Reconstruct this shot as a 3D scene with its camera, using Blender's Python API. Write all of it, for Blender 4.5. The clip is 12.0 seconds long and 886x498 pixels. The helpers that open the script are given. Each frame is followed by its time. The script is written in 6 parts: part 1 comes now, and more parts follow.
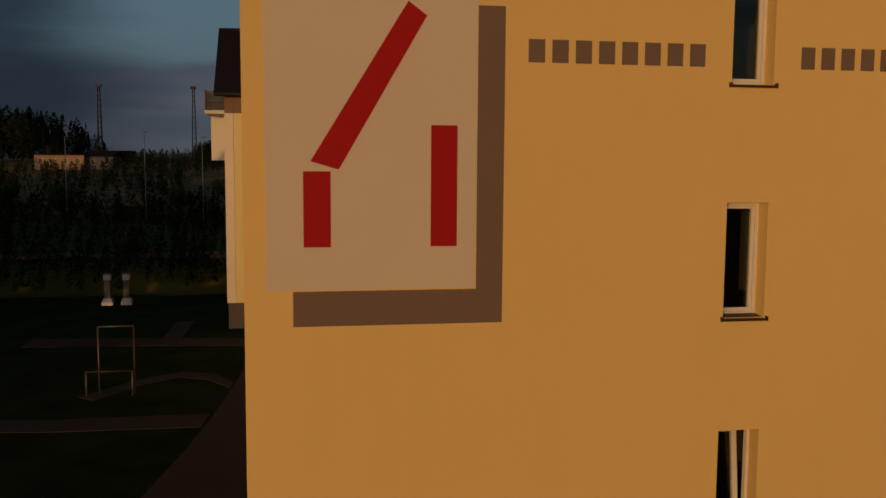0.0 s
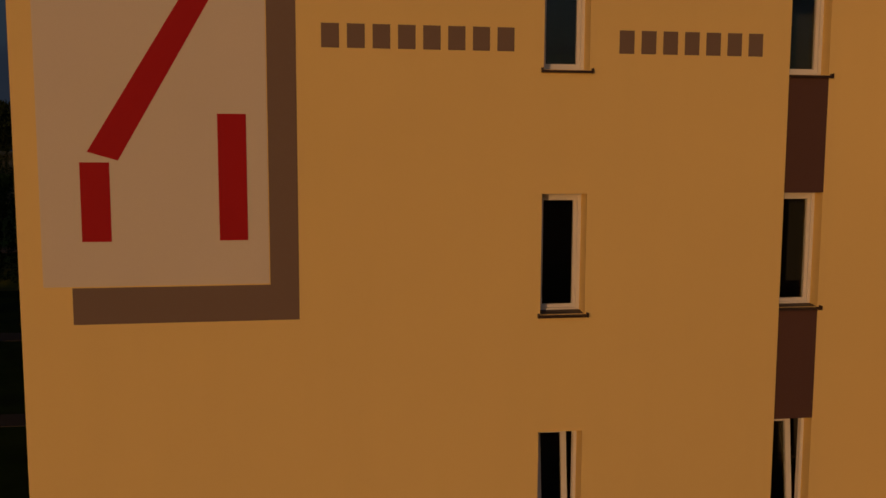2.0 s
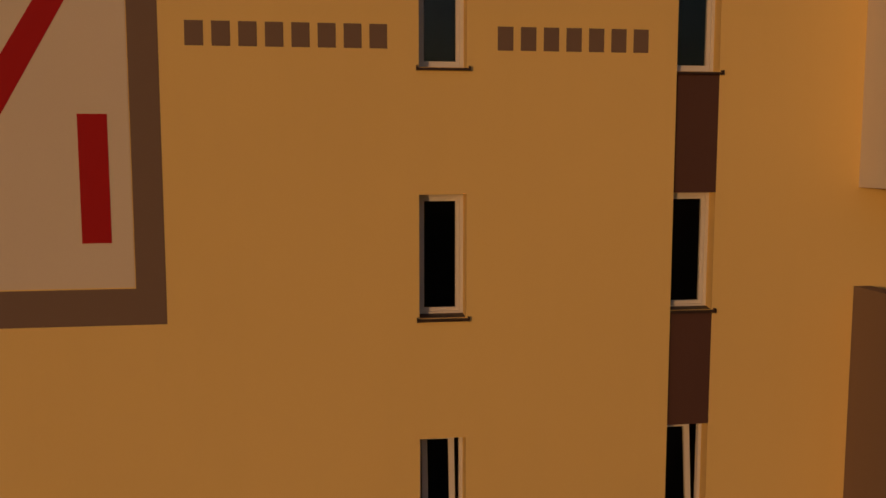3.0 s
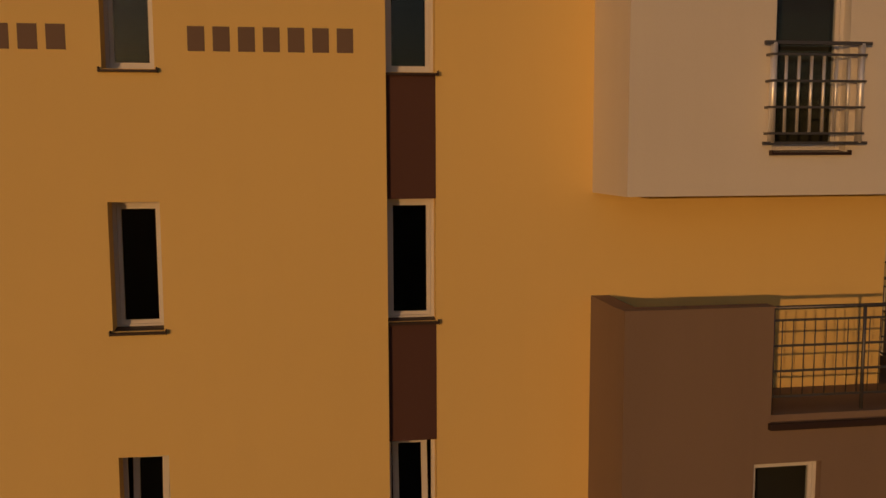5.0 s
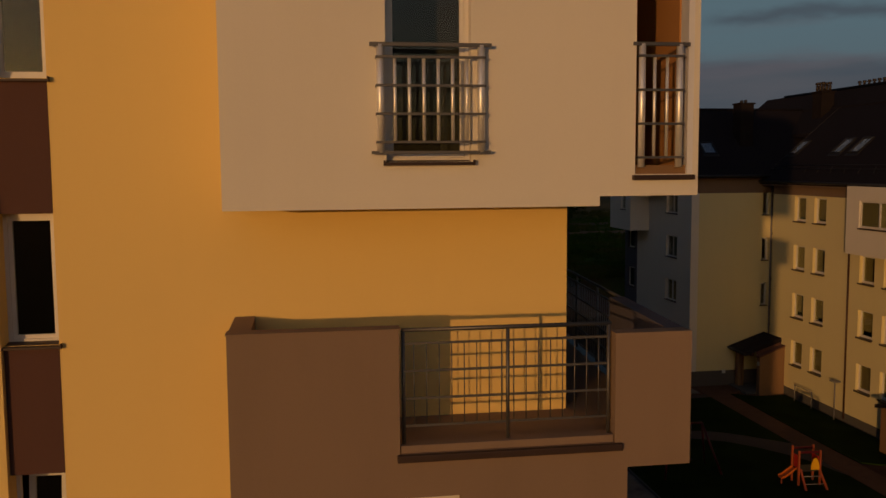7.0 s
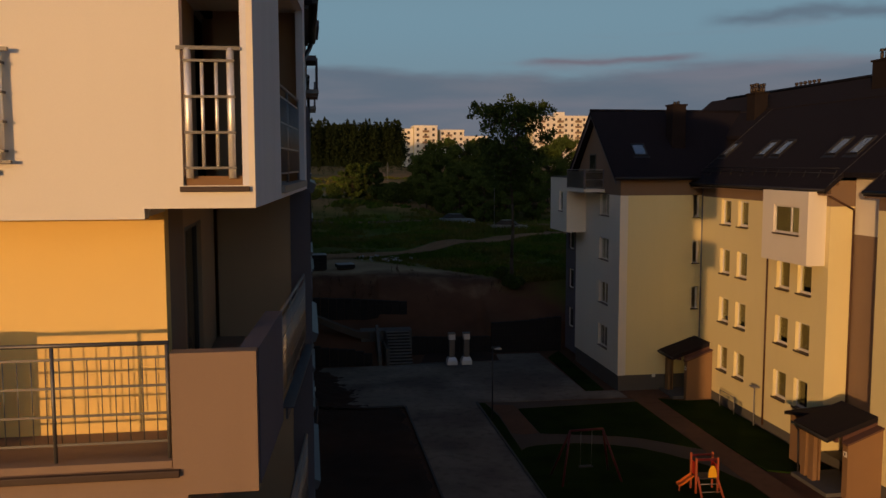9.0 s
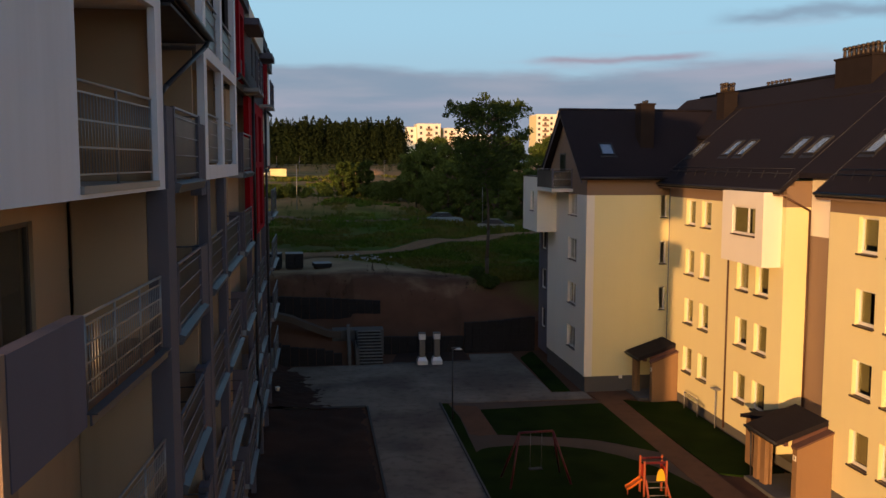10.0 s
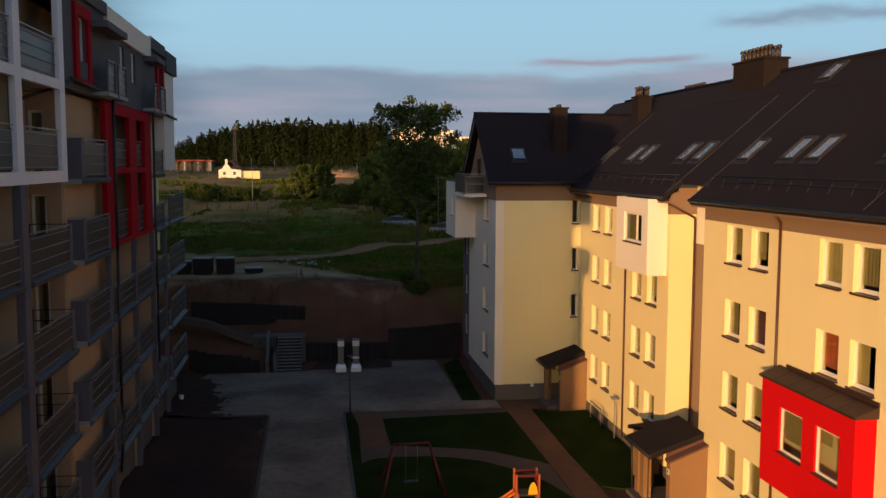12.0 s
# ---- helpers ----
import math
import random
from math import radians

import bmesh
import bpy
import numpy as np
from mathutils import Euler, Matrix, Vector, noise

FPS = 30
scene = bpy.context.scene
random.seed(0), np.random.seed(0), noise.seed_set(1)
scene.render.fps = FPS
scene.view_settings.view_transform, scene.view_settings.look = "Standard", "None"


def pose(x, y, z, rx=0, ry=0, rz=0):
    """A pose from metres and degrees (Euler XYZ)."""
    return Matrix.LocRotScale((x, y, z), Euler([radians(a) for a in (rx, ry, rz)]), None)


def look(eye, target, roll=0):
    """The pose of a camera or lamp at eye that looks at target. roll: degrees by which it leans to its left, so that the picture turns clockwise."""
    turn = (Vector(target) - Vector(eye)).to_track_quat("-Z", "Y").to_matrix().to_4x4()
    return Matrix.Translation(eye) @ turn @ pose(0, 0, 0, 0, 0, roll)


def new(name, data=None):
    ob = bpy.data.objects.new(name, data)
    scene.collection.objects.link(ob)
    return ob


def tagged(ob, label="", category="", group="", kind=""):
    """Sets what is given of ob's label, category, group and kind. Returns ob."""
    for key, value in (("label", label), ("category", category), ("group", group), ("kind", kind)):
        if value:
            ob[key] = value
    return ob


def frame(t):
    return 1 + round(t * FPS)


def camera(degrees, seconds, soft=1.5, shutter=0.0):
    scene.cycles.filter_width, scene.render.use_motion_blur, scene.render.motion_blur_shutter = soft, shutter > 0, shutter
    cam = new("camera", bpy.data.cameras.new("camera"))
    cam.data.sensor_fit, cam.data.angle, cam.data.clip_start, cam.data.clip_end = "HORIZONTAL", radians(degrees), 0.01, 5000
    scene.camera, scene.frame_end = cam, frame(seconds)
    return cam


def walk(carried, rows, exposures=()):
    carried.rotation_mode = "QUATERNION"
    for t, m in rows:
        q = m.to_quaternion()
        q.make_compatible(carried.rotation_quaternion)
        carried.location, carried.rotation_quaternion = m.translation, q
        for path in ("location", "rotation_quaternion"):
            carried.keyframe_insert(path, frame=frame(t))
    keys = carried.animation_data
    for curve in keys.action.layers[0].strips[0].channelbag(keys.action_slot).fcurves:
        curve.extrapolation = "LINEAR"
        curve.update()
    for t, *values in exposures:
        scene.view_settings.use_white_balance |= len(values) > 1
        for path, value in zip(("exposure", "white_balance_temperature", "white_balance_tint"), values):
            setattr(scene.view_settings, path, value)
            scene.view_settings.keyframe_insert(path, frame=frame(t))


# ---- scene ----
cam = camera(52.9, 12.0)
PATH = [
    (0, (-0.405, 0.593, 13.974), (-0.065, 2.554, 13.775), 0.4),
    (0.5, (0.101, 0.566, 13.972), (0.427, 2.529, 13.77), 0.3),
    (1, (0.697, 0.591, 13.97), (1.016, 2.554, 13.76), 0.4),
    (1.5, (1.359, 0.621, 13.962), (1.669, 2.585, 13.748), 0.3),
    (2, (2.055, 0.643, 13.959), (2.366, 2.606, 13.743), 0.2),
    (2.5, (2.786, 0.66, 13.962), (3.094, 2.624, 13.745), 0.2),
    (3, (3.547, 0.673, 13.97), (3.843, 2.639, 13.752), 0.0),
    (5, (6.881, 0.632, 13.997), (7.176, 2.599, 13.783), -0.2),
    (5.5, (7.832, 0.634, 13.981), (8.128, 2.6, 13.773), -0.3),
    (6, (8.833, 0.651, 13.959), (9.129, 2.619, 13.759), -0.3),
    (6.5, (9.879, 0.672, 13.943), (10.169, 2.642, 13.753), -0.5),
    (7, (10.914, 0.732, 13.963), (11.218, 2.7, 13.776), -0.4),
    (7.5, (11.979, 0.807, 13.995), (12.299, 2.773, 13.807), -0.2),
    (9.5, (16.673, 0.524, 14.084), (16.962, 2.493, 13.892), -0.0),
    (10, (17.946, 0.525, 14.104), (18.228, 2.496, 13.91), 0.1),
    (10.5, (19.204, 0.53, 14.132), (19.481, 2.502, 13.939), 0.2),
    (11, (20.484, 0.541, 14.179), (20.762, 2.512, 13.988), 0.3),
    (11.5, (21.797, 0.59, 14.235), (22.085, 2.56, 14.044), 0.2),
    (12, (23.126, 0.651, 14.281), (23.417, 2.621, 14.091), 0.2),
]
EXPOSURES = [(0.0, -1.87, 6700, 11), (1.2, -2.02, 6700, 14), (2.3, -2.3, 6850, 19), (3.2, -2.25, 6850, 19), (5.0, -2.13, 7000, 15), (6.5, -2.0, 7100, 13), (7.7, -1.72, 7100, 12), (9.4, -0.42, 6450, 11), (10.3, 0.42, 6500, 11), (11.2, 0.35, 6500, 11), (12.0, 0.22, 6500, 11)]
HAZE_PALE, CLOUD_LIT = (2.0, 2.55, 3.0), (1.8, 1.9, 2.35)
HAZE_HIGH, HAZE_LOW, STREAK = (2.0, 3.4, 4.3), (1.25, 1.6, 2.15), (2.3, 2.25, 2.75)
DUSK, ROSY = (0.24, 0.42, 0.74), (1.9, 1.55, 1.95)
walk(cam, [(t, look(eye, target, roll)) for t, eye, target, roll in PATH], EXPOSURES)

# ---- world and sun ----
SUN_TRAVEL = Vector((0.518, 0.853, -0.0594)).normalized()
SUN_ELEVATION = math.asin(-SUN_TRAVEL.z)
sun_data = bpy.data.lights.new("sun", "SUN")
sun_data.energy, sun_data.angle, sun_data.color = 4.2, radians(0.6), (1.0, 0.53, 0.2)
sun = new("sun", sun_data)
sun.matrix_world = look((0, 0, 60), Vector((0, 0, 60)) + SUN_TRAVEL)

world = bpy.data.worlds.new("evening_sky")
scene.world = world
world.use_nodes = True
wn, wl = world.node_tree.nodes, world.node_tree.links
wn.clear()
w_out, w_bg, w_sky = wn.new("ShaderNodeOutputWorld"), wn.new("ShaderNodeBackground"), wn.new("ShaderNodeTexSky")
w_sky.sky_type, w_sky.sun_disc = "NISHITA", False
w_sky.sun_elevation, w_sky.sun_rotation = SUN_ELEVATION, math.atan2(-SUN_TRAVEL.x, -SUN_TRAVEL.y)
w_sky.air_density, w_sky.dust_density, w_sky.ozone_density = 1.0, 2.5, 2.0
w_bg.inputs["Strength"].default_value = 0.15
w_tc, w_sep = wn.new("ShaderNodeTexCoord"), wn.new("ShaderNodeSeparateXYZ")
wl.new(w_tc.outputs["Generated"], w_sep.inputs[0])


def w_math(op, a, b=None):
    n = wn.new("ShaderNodeMath")
    n.operation = op
    for k, v in enumerate((a, b)):
        if v is None:
            continue
        if isinstance(v, (int, float)):
            n.inputs[k].default_value = v
        else:
            wl.new(v, n.inputs[k])
    return n.outputs[0]


def w_noise(scale, stretch, detail=4.0):
    m = wn.new("ShaderNodeMapping")
    m.inputs["Scale"].default_value = (1, 1, stretch)
    wl.new(w_tc.outputs["Generated"], m.inputs[0])
    n = wn.new("ShaderNodeTexNoise")
    n.inputs["Scale"].default_value, n.inputs["Detail"].default_value = scale, detail
    wl.new(m.outputs[0], n.inputs["Vector"])
    return n.outputs["Fac"]


def w_ramp(value, lo, hi):
    m = wn.new("ShaderNodeMapRange")
    m.interpolation_type = "SMOOTHSTEP"
    m.inputs["From Min"].default_value, m.inputs["From Max"].default_value = lo, hi
    wl.new(value, m.inputs["Value"])
    return m.outputs["Result"]


def w_mix(fac, a, b):
    n = wn.new("ShaderNodeMix")
    n.data_type = "RGBA"
    wl.new(fac, n.inputs["Factor"])
    for sock, v in ((n.inputs["A"], a), (n.inputs["B"], b)):
        if isinstance(v, tuple):
            sock.default_value = (*v, 1)
        else:
            wl.new(v, sock)
    return n.outputs["Result"]


def w_mul(colour, by):
    n = wn.new("ShaderNodeMix")
    n.data_type, n.blend_type = "RGBA", "MULTIPLY"
    n.inputs["Factor"].default_value = 1.0
    wl.new(colour, n.inputs["A"])
    n.inputs["B"].default_value = (*by, 1)
    return n.outputs["Result"]


# clear sky above, evening haze towards the horizon, a slate-blue cloud bank low down and thin streaks
height = w_sep.outputs["Z"]
edge = w_math("ADD", height, w_math("MULTIPLY", w_math("SUBTRACT", w_noise(3.4, 5.0, 6.0), 0.5), -0.075))
bank = w_math("SUBTRACT", 1.0, w_ramp(edge, 0.090, 0.104))
tufts = w_ramp(w_noise(7.0, 5.0, 6.0), 0.35, 0.75)
streak = w_math("MULTIPLY", w_ramp(w_noise(2.4, 11.0, 7.0), 0.53, 0.70), w_math("SUBTRACT", 1.0, w_ramp(height, 0.15, 0.5)))
haze = w_mix(w_ramp(height, 0.0, 0.16), HAZE_PALE, HAZE_HIGH)
cloud = w_mix(tufts, HAZE_LOW, CLOUD_LIT)
w_dot = wn.new("ShaderNodeVectorMath")
w_dot.operation = "DOT_PRODUCT"
wl.new(w_tc.outputs["Generated"], w_dot.inputs[0])
w_dot.inputs[1].default_value = (SUN_TRAVEL.x, SUN_TRAVEL.y, 0.0)
away = w_ramp(w_dot.outputs["Value"], -0.35, 0.45)
hazy = w_math("MULTIPLY", away, w_math("SUBTRACT", 1.0, w_ramp(height, 0.16, 0.32)))
colour = w_mix(hazy, w_mix(away, w_mul(w_sky.outputs[0], (2.3, 2.4, 2.7)), w_mul(w_sky.outputs[0], (0.65, 0.68, 0.75))), haze)
colour = w_mix(w_math("MULTIPLY", w_math("MULTIPLY", bank, away), 0.85), colour, cloud)
colour = w_mix(w_math("MULTIPLY", w_math("MULTIPLY", streak, away), 0.6), colour, STREAK)
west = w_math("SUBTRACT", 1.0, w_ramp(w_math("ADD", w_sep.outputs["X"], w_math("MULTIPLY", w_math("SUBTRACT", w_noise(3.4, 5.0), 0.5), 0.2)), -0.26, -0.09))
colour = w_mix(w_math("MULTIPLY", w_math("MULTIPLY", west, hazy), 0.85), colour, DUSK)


def wisp(x0, x1, low, tilt, thick, soft_noise):
    """A thin cloud lying along the horizon between two bearings."""
    drift = w_math("MULTIPLY", w_math("SUBTRACT", w_noise(9.0, 3.0, 7.0), 0.5), soft_noise)
    off = w_math("SUBTRACT", w_math("ADD", height, drift), w_math("ADD", w_math("MULTIPLY", w_sep.outputs["X"], tilt), low))
    body = w_math("SUBTRACT", 1.0, w_ramp(w_math("ABSOLUTE", off), 0.0, thick))
    span = w_math("MULTIPLY", w_ramp(w_sep.outputs["X"], x0, x0 + 0.05), w_math("SUBTRACT", 1.0, w_ramp(w_sep.outputs["X"], x1 - 0.05, x1)))
    return w_math("MULTIPLY", body, span)


colour = w_mix(w_math("MULTIPLY", wisp(0.22, 0.43, 0.103, 0.022, 0.006, 0.022), 0.75), colour, ROSY)
colour = w_mix(w_math("MULTIPLY", wisp(0.40, 0.75, 0.142, 0.015, 0.016, 0.05), 0.7), colour, HAZE_LOW)
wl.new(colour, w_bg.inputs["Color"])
wl.new(w_bg.outputs[0], w_out.inputs[0])


# ---- materials ----
def material(name, base, rough=0.8, vary=0.12, scale=3.0, fine=60.0, bump=0.15, metal=0.0, stain=0.0, random_tone=0.0, spec=0.5, tint=None):
    """A procedural surface: broad patches, fine grain and relief in metres of the world."""
    m = bpy.data.materials.new(name)
    m.use_nodes = True
    nt = m.node_tree
    n, l = nt.nodes, nt.links
    b = n["Principled BSDF"]
    b.inputs["Roughness"].default_value, b.inputs["Metallic"].default_value = rough, metal
    b.inputs["Specular IOR Level"].default_value = spec
    geo = n.new("ShaderNodeNewGeometry")

    def tex(s, detail=5.0):
        t = n.new("ShaderNodeTexNoise")
        t.inputs["Scale"].default_value, t.inputs["Detail"].default_value = s, detail
        l.new(geo.outputs["Position"], t.inputs["Vector"])
        return t.outputs["Fac"]

    def mathn(op, a, c):
        k = n.new("ShaderNodeMath")
        k.operation = op
        for i, v in enumerate((a, c)):
            if isinstance(v, (int, float)):
                k.inputs[i].default_value = v
            else:
                l.new(v, k.inputs[i])
        return k.outputs[0]

    broad, grain = tex(1.0 / scale), tex(fine, 3.0)
    tone = mathn("ADD", mathn("MULTIPLY", mathn("SUBTRACT", broad, 0.5), 2.4 * vary), mathn("MULTIPLY", mathn("SUBTRACT", grain, 0.5), vary))
    if random_tone:
        info = n.new("ShaderNodeObjectInfo")
        tone = mathn("ADD", tone, mathn("MULTIPLY", mathn("SUBTRACT", info.outputs["Random"], 0.5), random_tone))
    value = mathn("ADD", tone, 1.0)
    scaled = n.new("ShaderNodeVectorMath")
    scaled.operation = "SCALE"
    scaled.inputs[0].default_value = base
    l.new(value, scaled.inputs["Scale"])
    col = scaled.outputs[0]
    if tint is not None:
        mx = n.new("ShaderNodeMix")
        mx.data_type = "RGBA"
        ramp = n.new("ShaderNodeMapRange")
        ramp.inputs["From Min"].default_value, ramp.inputs["From Max"].default_value = 0.42, 0.62
        l.new(tex(0.6 / scale, 6.0), ramp.inputs["Value"])
        l.new(ramp.outputs[0], mx.inputs["Factor"])
        l.new(col, mx.inputs["A"])
        mx.inputs["B"].default_value = (*tint, 1)
        col = mx.outputs["Result"]
    if stain:
        mp = n.new("ShaderNodeMapping")
        mp.inputs["Scale"].default_value = (1.6, 1.6, 0.16)
        l.new(geo.outputs["Position"], mp.inputs[0])
        st = n.new("ShaderNodeTexNoise")
        st.inputs["Scale"].default_value, st.inputs["Detail"].default_value = 1.3, 6.0
        l.new(mp.outputs[0], st.inputs["Vector"])
        rp = n.new("ShaderNodeMapRange")
        rp.inputs["From Min"].default_value, rp.inputs["From Max"].default_value = 0.5, 0.8
        rp.inputs["To Min"].default_value, rp.inputs["To Max"].default_value = 1.0, 1.0 - stain
        l.new(st.outputs["Fac"], rp.inputs["Value"])
        s2 = n.new("ShaderNodeVectorMath")
        s2.operation = "SCALE"
        l.new(col, s2.inputs[0])
        l.new(rp.outputs[0], s2.inputs["Scale"])
        col = s2.outputs[0]
    l.new(col, b.inputs["Base Color"])
    if bump:
        bp = n.new("ShaderNodeBump")
        bp.inputs["Strength"].default_value, bp.inputs["Distance"].default_value = bump, 0.01
        l.new(tex(fine * 1.7, 3.0), bp.inputs["Height"])
        l.new(bp.outputs[0], b.inputs["Normal"])
    r = mathn("ADD", mathn("MULTIPLY", mathn("SUBTRACT", broad, 0.5), 0.15), rough)
    l.new(r, b.inputs["Roughness"])
    return m


def glass_material(name, tint, least=0.045):
    m = bpy.data.materials.new(name)
    m.use_nodes = True
    n, l = m.node_tree.nodes, m.node_tree.links
    n.clear()
    out, mix, tr, gl, fr, pw, ad = (n.new("ShaderNode" + k) for k in ("OutputMaterial", "MixShader", "BsdfTransparent", "BsdfGlossy", "LayerWeight", "Math", "Math"))
    tr.inputs["Color"].default_value = (*tint, 1)
    gl.inputs["Roughness"].default_value = 0.02
    fr.inputs["Blend"].default_value = 0.5
    pw.operation, ad.operation, ad.use_clamp = "POWER", "MULTIPLY_ADD", True
    pw.inputs[1].default_value = 4.0
    l.new(fr.outputs["Facing"], pw.inputs[0])
    l.new(pw.outputs[0], ad.inputs[0])
    ad.inputs[1].default_value, ad.inputs[2].default_value = 0.85, least
    l.new(ad.outputs[0], mix.inputs[0])
    l.new(tr.outputs[0], mix.inputs[1])
    l.new(gl.outputs[0], mix.inputs[2])
    l.new(mix.outputs[0], out.inputs[0])
    return m


def frosted_material(name, base, body):
    """A matt plastic pane that is partly seen through."""
    m = material(name, base, 0.35, 0.1, 0.8, 40, 0.0)
    n, l = m.node_tree.nodes, m.node_tree.links
    out, b = n["Material Output"], n["Principled BSDF"]
    mix, tr = n.new("ShaderNodeMixShader"), n.new("ShaderNodeBsdfTransparent")
    tr.inputs["Color"].default_value = (0.8, 0.77, 0.72, 1)
    mix.inputs[0].default_value = body
    l.new(tr.outputs[0], mix.inputs[1])
    l.new(b.outputs[0], mix.inputs[2])
    l.new(mix.outputs[0], out.inputs[0])
    return m


YELLOW = material("yellow_plaster", (0.86, 0.62, 0.233), 0.92, 0.05, 5.0, 90, 0.25, stain=0.02)
CREAM = material("cream_plaster", (0.77, 0.68, 0.375), 0.92, 0.05, 5.0, 90, 0.22, stain=0.02)
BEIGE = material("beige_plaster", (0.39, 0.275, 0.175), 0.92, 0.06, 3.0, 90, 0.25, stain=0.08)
WHITE = material("white_plaster", (0.78, 0.735, 0.655), 0.9, 0.05, 3.0, 90, 0.2, stain=0.03)
PALE = material("pale_painted_plaster", (0.72, 0.63, 0.50), 0.9, 0.05, 3.0, 90, 0.2)
TAUPE = material("taupe_plaster", (0.255, 0.176, 0.124), 0.9, 0.08, 3.0, 90, 0.25, stain=0.08)
TAUPE_MARK = material("taupe_painted_mark", (0.20, 0.135, 0.10), 0.9, 0.06, 3.0, 90, 0.2)
BROWN = material("dark_brown_plaster", (0.10, 0.045, 0.035), 0.9, 0.08, 2.0, 90, 0.25, stain=0.1)
BAND = material("brown_band_plaster", (0.215, 0.145, 0.10), 0.9, 0.08, 3.0, 90, 0.2)
ANTHRACITE = material("anthracite_plaster", (0.075, 0.075, 0.085), 0.88, 0.1, 3.0, 90, 0.25)
BROWN_SIDE = material("brown_porch_plaster", (0.235, 0.135, 0.066), 0.9, 0.1, 1.5, 90, 0.3, stain=0.16)
# white plaster again, the blue cast of shade put into its colour
SHADE_WHITE = material("shade_white_plaster", (0.72, 0.73, 0.79), 0.9, 0.05, 3.0, 90, 0.2, stain=0.1)
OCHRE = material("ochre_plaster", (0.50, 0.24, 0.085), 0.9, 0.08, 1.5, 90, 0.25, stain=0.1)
# the parapet's taupe turned blue-grey, its shade put into the colour
SHADE_TAUPE = material("shade_taupe_plaster", (0.115, 0.105, 0.14), 0.9, 0.08, 2.5, 90, 0.25, stain=0.1)
GREY = material("grey_plaster", (0.105, 0.098, 0.122), 0.9, 0.08, 2.5, 90, 0.25, stain=0.1)
RED_WALL = material("red_plaster", (0.58, 0.003, 0.006), 0.9, 0.07, 2.5, 90, 0.2, spec=0.15)
RED_FRAME = material("dark_red_plaster", (0.30, 0.003, 0.010), 0.9, 0.07, 2.5, 90, 0.2, spec=0.15)
RED_MARK = material("red_painted_mark", (0.42, 0.001, 0.003), 0.85, 0.05, 2.5, 90, 0.2)
PLINTH = material("plinth_plaster", (0.10, 0.095, 0.09), 0.9, 0.12, 1.5, 70, 0.4)
BROWN_METAL = material("brown_coated_metal", (0.075, 0.035, 0.022), 0.5, 0.1, 0.7, 60, 0.05, metal=0.2)
SILL = material("dark_coated_metal_sill", (0.042, 0.022, 0.017), 0.55, 0.1, 1.0, 40, 0.05, metal=0.1)
STEEL = material("brushed_stainless_steel", (0.95, 0.93, 0.90), 0.40, 0.08, 0.4, 150, 0.06, metal=0.55)
DARK_STEEL = material("dull_grey_steel", (0.15, 0.145, 0.145), 0.5, 0.12, 0.4, 80, 0.05, metal=0.7)
GALV = material("galvanised_steel", (0.30, 0.30, 0.30), 0.55, 0.15, 0.5, 60, 0.06, metal=0.85)
DARK_METAL = material("dark_painted_metal", (0.035, 0.035, 0.04), 0.5, 0.1, 0.7, 60, 0.05, metal=0.4)
PVC = material("white_window_frame", (0.74, 0.71, 0.66), 0.4, 0.04, 1.0, 40, 0.03)
DARK_FRAME = material("dark_window_frame", (0.05, 0.04, 0.035), 0.45, 0.06, 1.0, 40, 0.03)
GLASS = glass_material("window_glass", (0.88, 0.91, 0.90))
ROOF_GLASS = glass_material("coated_roof_glass", (0.85, 0.9, 0.95), 0.28)
SMOKED = frosted_material("smoked_balcony_pane", (0.10, 0.09, 0.082), 0.58)
EDGE = material("blue_grey_sheet_metal", (0.095, 0.105, 0.13), 0.45, 0.1, 0.7, 60, 0.05, metal=0.4)
RAIL_GREY = material("grey_coated_rail", (0.24, 0.24, 0.26), 0.5, 0.08, 0.5, 60, 0.05, metal=0.3)
# room surfaces nearly black: the dimness indoors is put into the colour
ROOM = material("room_shade_plaster", (0.05, 0.047, 0.042), 0.95, 0.1, 2.0, 30, 0.1)
CURTAIN = material("pale_curtain_cloth", (0.36, 0.28, 0.10), 0.95, 0.15, 0.3, 40, 0.3, random_tone=0.5)
CURTAIN_RED = material("orange_curtain_cloth", (0.55, 0.13, 0.04), 0.95, 0.15, 0.3, 40, 0.3)
CURTAIN_PLUM = material("plum_curtain_cloth", (0.14, 0.05, 0.05), 0.95, 0.15, 0.3, 40, 0.3)
ROOF = material("dark_shingle_roof", (0.0135, 0.0108, 0.0150), 0.85, 0.25, 2.0, 25, 0.5, stain=0.15, spec=0.2)
BRICK = material("chimney_brick", (0.021, 0.0165, 0.0165), 0.95, 0.25, 0.5, 30, 0.5, spec=0.05)
CLAY = material("flue_pot_metal", (0.06, 0.045, 0.036), 0.5, 0.15, 0.4, 30, 0.1, metal=0.4)
CONCRETE = material("grey_concrete", (0.30, 0.30, 0.30), 0.9, 0.14, 1.5, 40, 0.35, stain=0.12)
OLD_CONCRETE = material("weathered_dark_concrete", (0.10, 0.095, 0.09), 0.95, 0.2, 1.0, 30, 0.5, stain=0.2)
TREAD = material("worn_concrete_tread", (0.15, 0.145, 0.14), 0.92, 0.2, 0.8, 30, 0.4, stain=0.2)
PAVING = material("grey_paving", (0.205, 0.176, 0.145), 0.9, 0.42, 2.6, 14, 0.5, stain=0.45, spec=0.3, tint=(0.115, 0.095, 0.080))
BRICK_PAVING = material("reddish_paving", (0.125, 0.066, 0.040), 0.9, 0.3, 2.0, 25, 0.4, stain=0.25, spec=0.2)
KERB = material("kerb_concrete", (0.07, 0.07, 0.07), 0.9, 0.12, 1.0, 40, 0.3)
